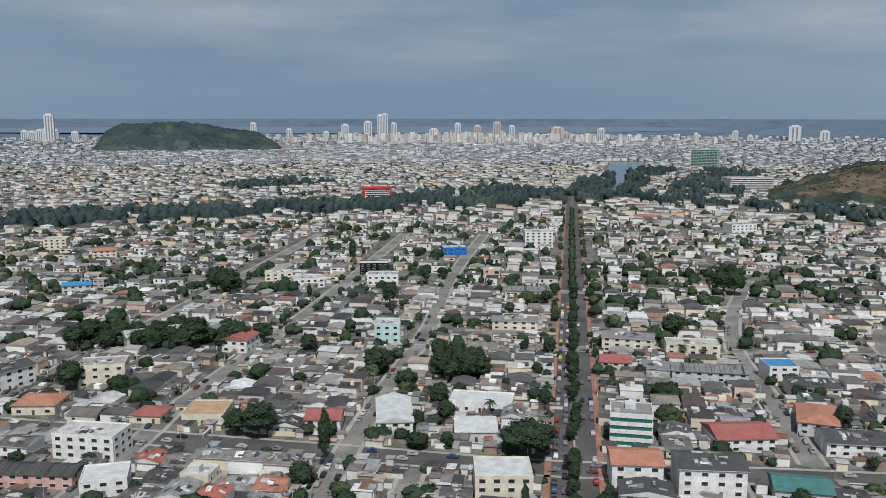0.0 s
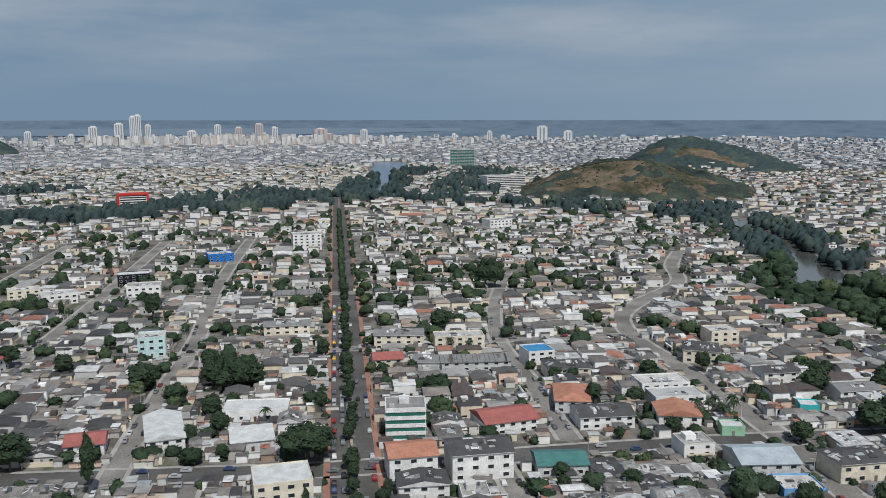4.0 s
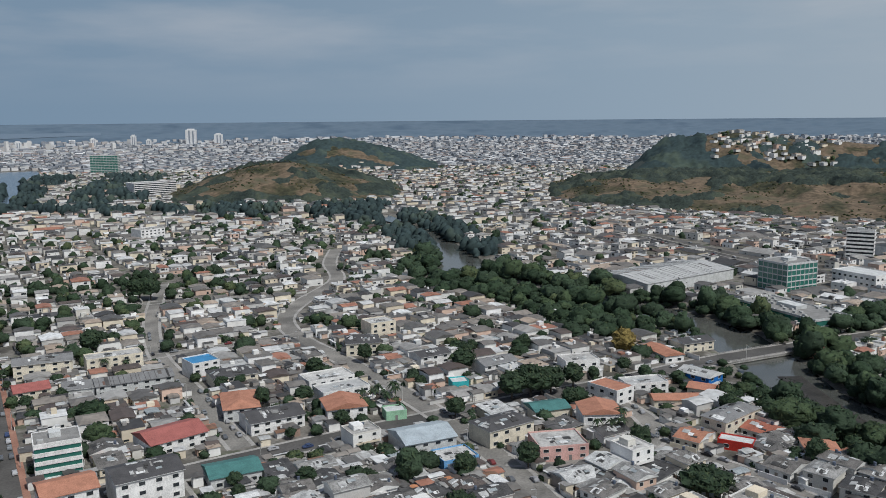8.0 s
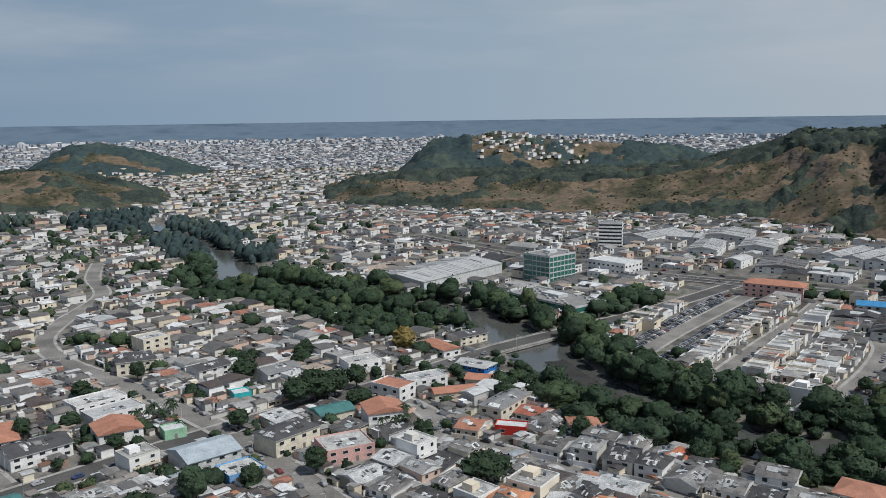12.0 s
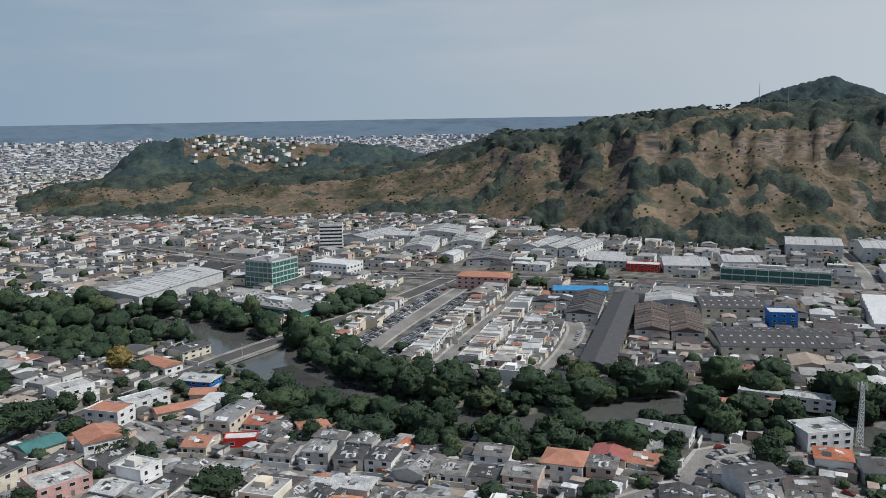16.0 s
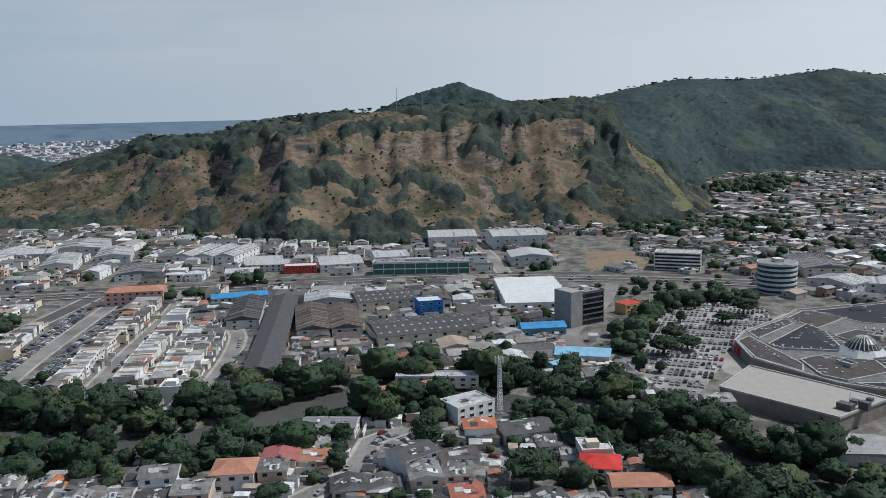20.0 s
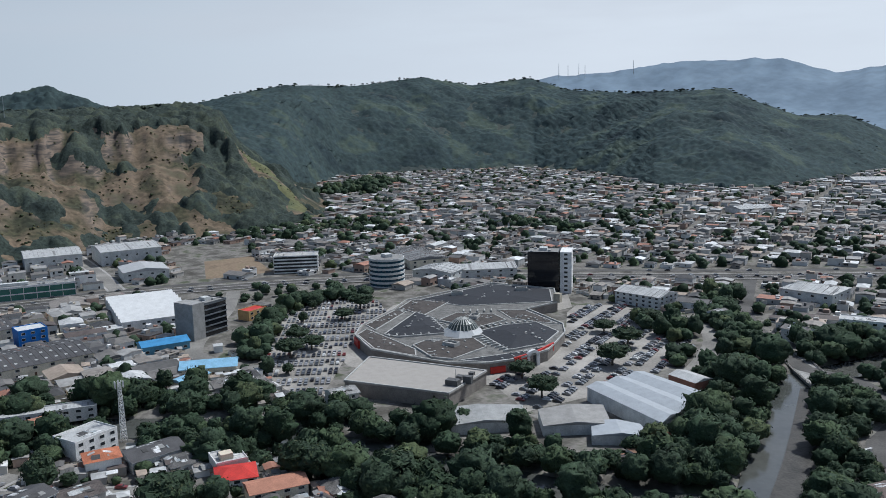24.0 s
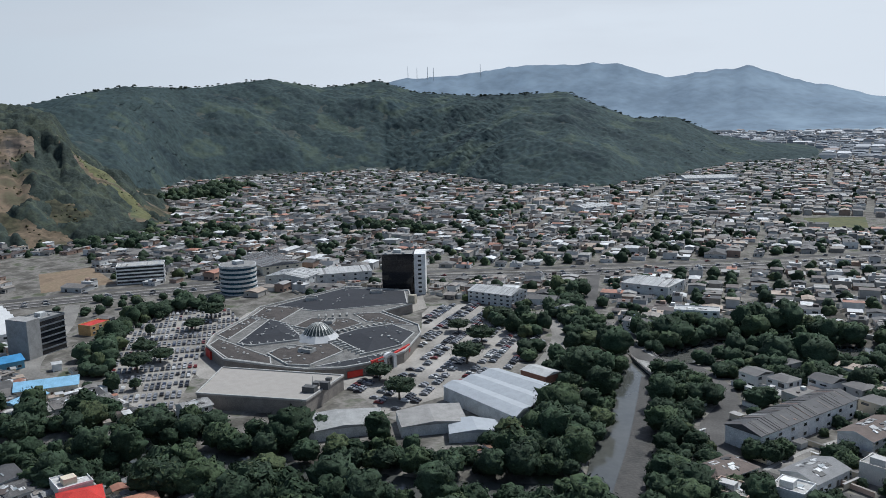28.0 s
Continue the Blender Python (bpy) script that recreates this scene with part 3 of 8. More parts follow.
# ---- ground, river, roads ----
def polar_ground():
    rings = [20.0]
    while rings[-1] < 4985:
        r = rings[-1]
        rings.append(min(4985, r * (1.016 if 170 < r < 720 else 1.0065 if 800 < r < 1420 else 1.022 if r > 150 else 1.12)))
    angles = list(np.arange(-44, 44, 0.5)) + list(np.arange(44, 116, 0.25)) + list(np.arange(116, 172, 0.5)) + list(np.arange(172, 316, 6.0))
    n = len(angles)
    verts, faces, mats = [(EX, EY, 0.0)], [], []
    zs = []
    for r in rings:
        for a in angles:
            x, y = EX + r * math.sin(radians(a)), EY + r * math.cos(radians(a))
            z = height(x, y) if -44 <= a <= 172 else (max(0, (r - 4250) / 740 * 108))
            if 120 < r < 1230 and a < 172 and z < 1:
                g = river_gap(x, y)
                if g < 9:
                    z = -3.2 * min(1.0, max(0.0, (9 - g) / 12))
            verts.append((x, y, z))
            zs.append(z)
    for j in range(n):
        faces.append((0, 1 + (j + 1) % n, 1 + j))
        mats.append(0)
    for i in range(len(rings) - 1):
        for j in range(n):
            k = (j + 1) % n
            q = (1 + i * n + j, 1 + i * n + k, 1 + (i + 1) * n + k, 1 + (i + 1) * n + j)
            faces.append(q)
            hi = max(verts[v][2] for v in q)
            ang = angles[j]
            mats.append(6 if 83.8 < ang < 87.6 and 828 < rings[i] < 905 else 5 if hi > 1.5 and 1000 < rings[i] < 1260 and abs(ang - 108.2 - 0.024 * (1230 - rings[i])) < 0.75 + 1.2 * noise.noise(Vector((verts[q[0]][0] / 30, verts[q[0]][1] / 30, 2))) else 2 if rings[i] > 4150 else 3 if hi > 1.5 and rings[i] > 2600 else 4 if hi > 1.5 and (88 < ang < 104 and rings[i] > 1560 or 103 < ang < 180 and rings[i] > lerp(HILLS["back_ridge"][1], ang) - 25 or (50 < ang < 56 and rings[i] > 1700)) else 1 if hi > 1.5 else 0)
    me = bpy.data.meshes.new("ground")
    me.from_pydata(verts, [], faces)
    me.polygons.foreach_set("material_index", mats)
    me.polygons.foreach_set("use_smooth", [True] * len(faces))
    for m in (M_GROUND, M_HILL, M_HAZY_PLAIN, M_HAZED_HILL, M_WOODFLOOR, M_GRASS, M_FIELD):
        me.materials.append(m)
    me.update()
    return tagged(new("ground", me), "dry town ground rising into brown and green hills", "ground", kind="structure")


polar_ground()
for nm, z_, pts in (("field", 0.05, [(661, -197), (655, -252), (744, -264), (744, -220)]), ("playing_field", 0.05, [(425, -938), (376, -985), (340, -905), (383, -880)])):
    bm = bmesh.new()
    bm.faces.new([bm.verts.new((x, y, z_)) for x, y in pts[::-1]])
    bm.normal_update()
    if bm.faces[:][0].normal.z < 0:
        bmesh.ops.reverse_faces(bm, faces=bm.faces)
    tagged(new(nm, mesh_of(nm, bm, M_FIELD if nm == "field" else M_GRASS)), "bare tan field of dry earth" if nm == "field" else "grassy yellow-green playing field", "field", kind="structure")


def ribbon(name, pts, lo, hi, z, mat, label, step=12.0):
    """A strip along a line between two offsets from it (right is plus), smoothed."""
    p = [Vector((a[0], a[1])) for a in pts]
    line = []
    for i in range(len(p) - 1):
        a, b, c, d = p[max(i - 1, 0)], p[i], p[i + 1], p[min(i + 2, len(p) - 1)]
        n = max(1, int((c - b).length / step))
        for k in range(n):
            t = k / n
            line.append((0.5 * (2 * b + (c - a) * t + (2 * a - 5 * b + 4 * c - d) * t * t + (3 * b - a - 3 * c + d) * t ** 3), i + t))
    line.append((p[-1], len(p) - 1))
    verts, faces = [], []
    for k, (q, s) in enumerate(line):
        u = (line[min(k + 1, len(line) - 1)][0] - line[max(k - 1, 0)][0]).normalized()
        nrm = Vector((u.y, -u.x))
        i = min(int(s), len(pts) - 2)
        f = s - i
        w = (pts[i][2] * (1 - f) + pts[i + 1][2] * f) if len(pts[0]) > 2 else 1.0
        for o in (lo, hi):
            e = q + nrm * o * w
            verts.append((e.x, e.y, z))
        if k:
            faces.append((2 * k - 2, 2 * k - 1, 2 * k + 1, 2 * k))
    me = bpy.data.meshes.new(name)
    me.from_pydata(verts, [], [f[::-1] for f in faces])
    me.materials.append(mat)
    me.update()
    return tagged(new(name, me), label, name.split("_")[-1], kind="structure")


ribbon("water", RIVER[5:], -1.35, 1.35, -1.5, M_WATER, "muddy grey-green river between wooded banks")
ribbon("mud_bank", [(148, -218), (156, -231), (179, -272), (209, -321), (226, -348)], 0.5, 15, -1.3, M_MUD, "wet grey mud flat beside the river")
ribbon("mud_bank", [(384, 205), (362, 178), (342, 150)], -8, 4, -1.35, M_MUD, "wet grey mud flat beside the river")
ribbon("water", RIVER[:6], -1.35, 1.35, 0.2, M_HAZED_WATER, "broad river far off, tinted blue-grey with haze", step=40)
for k, (nm, w, pts) in enumerate(ROADS):
    ribbon("road", pts, -w, w, 0.06 + 0.003 * k, M_STREET if nm in ("side_street", "winding_street", "row_street", "mall_road") else M_ROAD, "grey worn asphalt " + nm.replace("_", " "))
    if nm in ("cross_street", "winding_street", "side_street", "row_street"):
        for s in (-1, 1):
            ribbon("pavement", pts, s * w if s > 0 else -w - 1.8, w + 1.8 if s > 0 else -w, 0.16 + 0.001 * k, M_PAVE, "pale concrete pavement along the street")


def bridge(x0, y0, x1, y1, w, label):
    L, a = math.hypot(x1 - x0, y1 - y0), math.degrees(math.atan2(y1 - y0, x1 - x0))
    bm = bmesh.new()
    box(bm, -L / 2, L / 2, -w, w, -1.1, 0.04)
    ob = new("bridge", mesh_of("bridge", bm, M_FLAT))
    ob.matrix_basis = pose((x0 + x1) / 2, (y0 + y1) / 2, 0, 0, 0, a)
    tagged(ob, label, "bridge")
    for s in (-1, 1):
        bm = bmesh.new()
        box(bm, -L / 2, L / 2, s * w - 0.15, s * w + 0.15, 0.045, 0.4)
        part("kerb", bm, M_PAVE, ob)
        bm = bmesh.new()
        box(bm, -L / 2, L / 2, s * w - 0.1, s * w + 0.1, 1.0, 1.15)
        rail = part("rail", bm, M_PAVE, ob)
        for k in range(int(L / 2.4)):
            bm = bmesh.new()
            box(bm, -0.15, 0.15, -0.13, 0.13, 0.4, 1.2)
            part("post", bm, M_PAVE, rail, at=pose(-L / 2 + 1.2 + k * 2.4, s * w, 0))
    for k in (-0.22, 0.22):
        bm = bmesh.new()
        box(bm, -0.6, 0.6, -w * 0.8, w * 0.8, -4, -1.1)
        part("pier", bm, M_FLAT, ob, at=pose(k * L, 0, 0))


for o in (-10.6, 10.4):  # low concrete barriers along the highway
    ribbon("barrier", ROADS[19][2], o, o + 1.3, 0.75, M_PAVE, "low pale concrete barrier along the highway")
ribbon("barrier", ROADS[19][2], -0.6, 0.6, 0.7, M_PAVE, "low pale concrete barrier along the highway")
bridge(378, 241, 434, 227, 7.0, "concrete road bridge with white balustrades over the river")
bridge(262, -388, 212, -352, 6.5, "concrete road bridge over the muddy river")
ribbon("pavement", ROADS[0][2], 3.4, 5.8, 0.16, M_BRICKPAVE, "red brick pavement along the avenue")
ribbon("pavement", ROADS[1][2], -5.8, -3.4, 0.162, M_BRICKPAVE, "red brick pavement along the avenue")
ribbon("pavement", ROADS[0][2], -6.6, -3.4, 0.2, M_GROUND, "planted median strip of the avenue")

# ---- buildings ----
_window = {}


def window_mesh(w, h, glass):
    key = (round(w, 1), round(h, 1), glass.name)
    if key not in _window:
        bm = bmesh.new()
        y0, y1, y2, f = 0.05, -0.1, -0.04, 0.1
        rings = [[(-w / 2, y0, 0), (w / 2, y0, 0), (w / 2, y0, h), (-w / 2, y0, h)], [(-w / 2, y1, 0), (w / 2, y1, 0), (w / 2, y1, h), (-w / 2, y1, h)],
                 [(-w / 2 + f, y1, f), (w / 2 - f, y1, f), (w / 2 - f, y1, h - f), (-w / 2 + f, y1, h - f)], [(-w / 2 + f, y2, f), (w / 2 - f, y2, f), (w / 2 - f, y2, h - f), (-w / 2 + f, y2, h - f)]]
        rv = [[bm.verts.new(c) for c in q] for q in rings]
        for p, q in zip(rv, rv[1:]):
            for i in range(4):
                bm.faces.new((p[i], p[(i + 1) % 4], q[(i + 1) % 4], q[i]))
        bm.faces.new(rv[3]).material_index = 1
        _window[key] = mesh_of("window", bm, M_FRAME, glass)
    return _window[key]


FOOT = []  # (x, y, half width, half depth, angle) of every building placed by the plan


def building(name, x, y, ang, w, d, h, roof="flat", wall=None, cover=None, floors=None, label="", category="house", group="", sides="flr", wide=2.2, gap=4.2, glass=None, rise=None, band=False, extras=True, sill=0.95):
    """A building whose front looks along its own -y; wall mesh with roof, windows, door and parapet as parts."""
    wall, glass = wall or M_WALL, glass or M_GLASS
    floors = floors or max(1, round(h / 3.1))
    bm = bmesh.new()
    box(bm, -w / 2, w / 2, -d / 2, d / 2, 0, h)
    if roof in ("gable", "gable_y", "shed"):
        r = rise or (min(w, d) * 0.15 if min(w, d) < 17 else 2.6)
        along = roof == "gable"
        if along:
            for sx in (-w / 2, w / 2):
                v = [bm.verts.new(c) for c in ((sx, -d / 2, h), (sx, d / 2, h), (sx, 0, h + r * 0.95))]
                bm.faces.new(v if sx > 0 else v[::-1])
        elif roof == "gable_y":
            for sy in (-d / 2, d / 2):
                v = [bm.verts.new(c) for c in ((-w / 2, sy, h), (w / 2, sy, h), (0, sy, h + r * 0.95))]
                bm.faces.new(v if sy < 0 else v[::-1])
    ob = new(name, mesh_of(name, bm, wall))
    ob.matrix_basis = pose(x, y, 0, 0, 0, ang)
    tagged(ob, label, category, group)
    bm = bmesh.new()
    e = 0.55
    if roof == "flat":
        cover = cover or M_FLAT
        box(bm, -w / 2 + 0.2, w / 2 - 0.2, -d / 2 + 0.2, d / 2 - 0.2, h, h + 0.08)
        part("roof", bm, cover, ob)
        bm = bmesh.new()
        for a in ((-w / 2 - 0.03, w / 2 + 0.03, -d / 2 - 0.03, -d / 2 + 0.2), (-w / 2 - 0.03, w / 2 + 0.03, d / 2 - 0.2, d / 2 + 0.03), (-w / 2 - 0.03, -w / 2 + 0.2, -d / 2 + 0.2, d / 2 - 0.2), (w / 2 - 0.2, w / 2 + 0.03, -d / 2 + 0.2, d / 2 - 0.2)):
            box(bm, *a, h - 0.05, h + 0.6)
        part("parapet", bm, wall, ob)
    elif roof == "shed":
        v = [(-w / 2 - e, -d / 2 - e, h + 0.1), (w / 2 + e, -d / 2 - e, h + 0.1), (w / 2 + e, d / 2 + e, h + 1.3), (-w / 2 - e, d / 2 + e, h + 1.3)]
        lo, hi = [bm.verts.new(c) for c in v], [bm.verts.new((c[0], c[1], c[2] + 0.15)) for c in v]
        bm.faces.new(hi)
        bm.faces.new(lo[::-1])
        for i in range(4):
            bm.faces.new((lo[i], lo[(i + 1) % 4], hi[(i + 1) % 4], hi[i]))
        part("roof", bm, cover or M_ROOF, ob)
    else:
        r = rise or (min(w, d) * 0.15 if min(w, d) < 17 else 2.6)
        hip = min(w, d) * 0.42 if roof == "hip" else 0.0
        along = roof == "gable" or (roof == "hip" and w >= d)
        gable(bm, -w / 2 - e, w / 2 + e, -d / 2 - e, d / 2 + e, h - 0.05, r, hip, along)
        part("roof", bm, cover or M_ROOF, ob)
    fh = h / floors
    wh = min(1.5, fh * 0.5)
    if band:  # strip windows
        for k in range(floors):
            for s in sides:
                span = (w if s in "fb" else d) - 0.8
                bm = bmesh.new()
                box(bm, -span / 2, span / 2, -0.05, 0.06, 0, wh * 1.1)
                rot = {"f": 0, "b": 180, "l": -90, "r": 90}[s]
                off = d / 2 if s in "fb" else w / 2
                part("window", bm, glass, ob, at=pose(0, 0, 0, 0, 0, rot) @ pose(0, -off, k * fh + fh * 0.35))
    else:
        me = window_mesh(wide, wh, glass)
        for k in range(floors):
            for s in sides:
                span = w if s in "fb" else d
                n = max(1, int(span / gap))
                rot = {"f": 0, "b": 180, "l": -90, "r": 90}[s]
                off = d / 2 if s in "fb" else w / 2
                for i in range(n):
                    if s == "f" and k == 0 and i == n // 2:
                        continue
                    part("window", me, None, ob, at=pose(0, 0, 0, 0, 0, rot) @ pose((i + 0.5) * span / n - span / 2, -off, k * fh + min(sill, fh * 0.35)))
        bm = bmesh.new()
        n = max(1, int(w / gap))
        cx = (n // 2 + 0.5) * w / n - w / 2
        box(bm, cx - 0.6, cx + 0.6, -d / 2 - 0.06, -d / 2 + 0.02, 0, min(2.2, fh * 0.8))
        part("door", bm, M_DOOR, ob)
    FOOT.append((x, y, w / 2, d / 2, radians(ang)))
    return ob


def free_of(x, y, rad):
    for fx, fy, hw, hd, a in FOOT:
        dx, dy = x - fx, y - fy
        if abs(dx) + abs(dy) > hw + hd + rad * 2 + 40:
            continue
        c, s = math.cos(a), math.sin(a)
        if abs(dx * c + dy * s) < hw + rad and abs(-dx * s + dy * c) < hd + rad:
            return False
    return True


WHITE, CREAM, PALE = paint(0.74, 0.73, 0.71, 0.8, name="white_paint"), paint(0.68, 0.62, 0.50, 0.8, name="cream_paint"), paint(0.55, 0.56, 0.55, 0.8, name="pale_grey_paint")
GREYROOF, DARKROOF, PALEROOF = paint(0.20, 0.20, 0.20, 0.7, name="grey_sheet"), paint(0.075, 0.073, 0.075, 0.7, name="dark_sheet"), paint(0.43, 0.43, 0.42, 0.6, name="pale_sheet")
REDROOF, ORANGE, TEAL = paint(0.33, 0.115, 0.10, 0.7, name="red_tile"), paint(0.40, 0.19, 0.125, 0.8, name="orange_tile"), paint(0.07, 0.18, 0.17, 0.6, name="teal_sheet")
BLUE, PALEBLUE, PINK = paint(0.06, 0.24, 0.46, 0.5, name="blue_sheet"), paint(0.37, 0.42, 0.45, 0.6, name="pale_blue_sheet"), paint(0.62, 0.38, 0.34, 0.8, name="pink_paint")
BRIGHTBLUE, BRIGHTRED = paint(0.02, 0.16, 0.50, 0.5, name="bright_blue_paint"), paint(0.52, 0.04, 0.03, 0.5, name="bright_red_paint")
BROWNROOF = paint(0.135, 0.105, 0.09, 0.8, name="brown_sheet")
GREENGLASS = material("green_curtain_glass", [(0, (0.035, 0.15, 0.12))], 0.12, by="none", bump=0, depth=0.2, spec=0.7)
BLACKGLASS = material("black_curtain_glass", [(0, (0.012, 0.014, 0.018))], 0.1, by="none", bump=0, depth=0.1, spec=0.6)

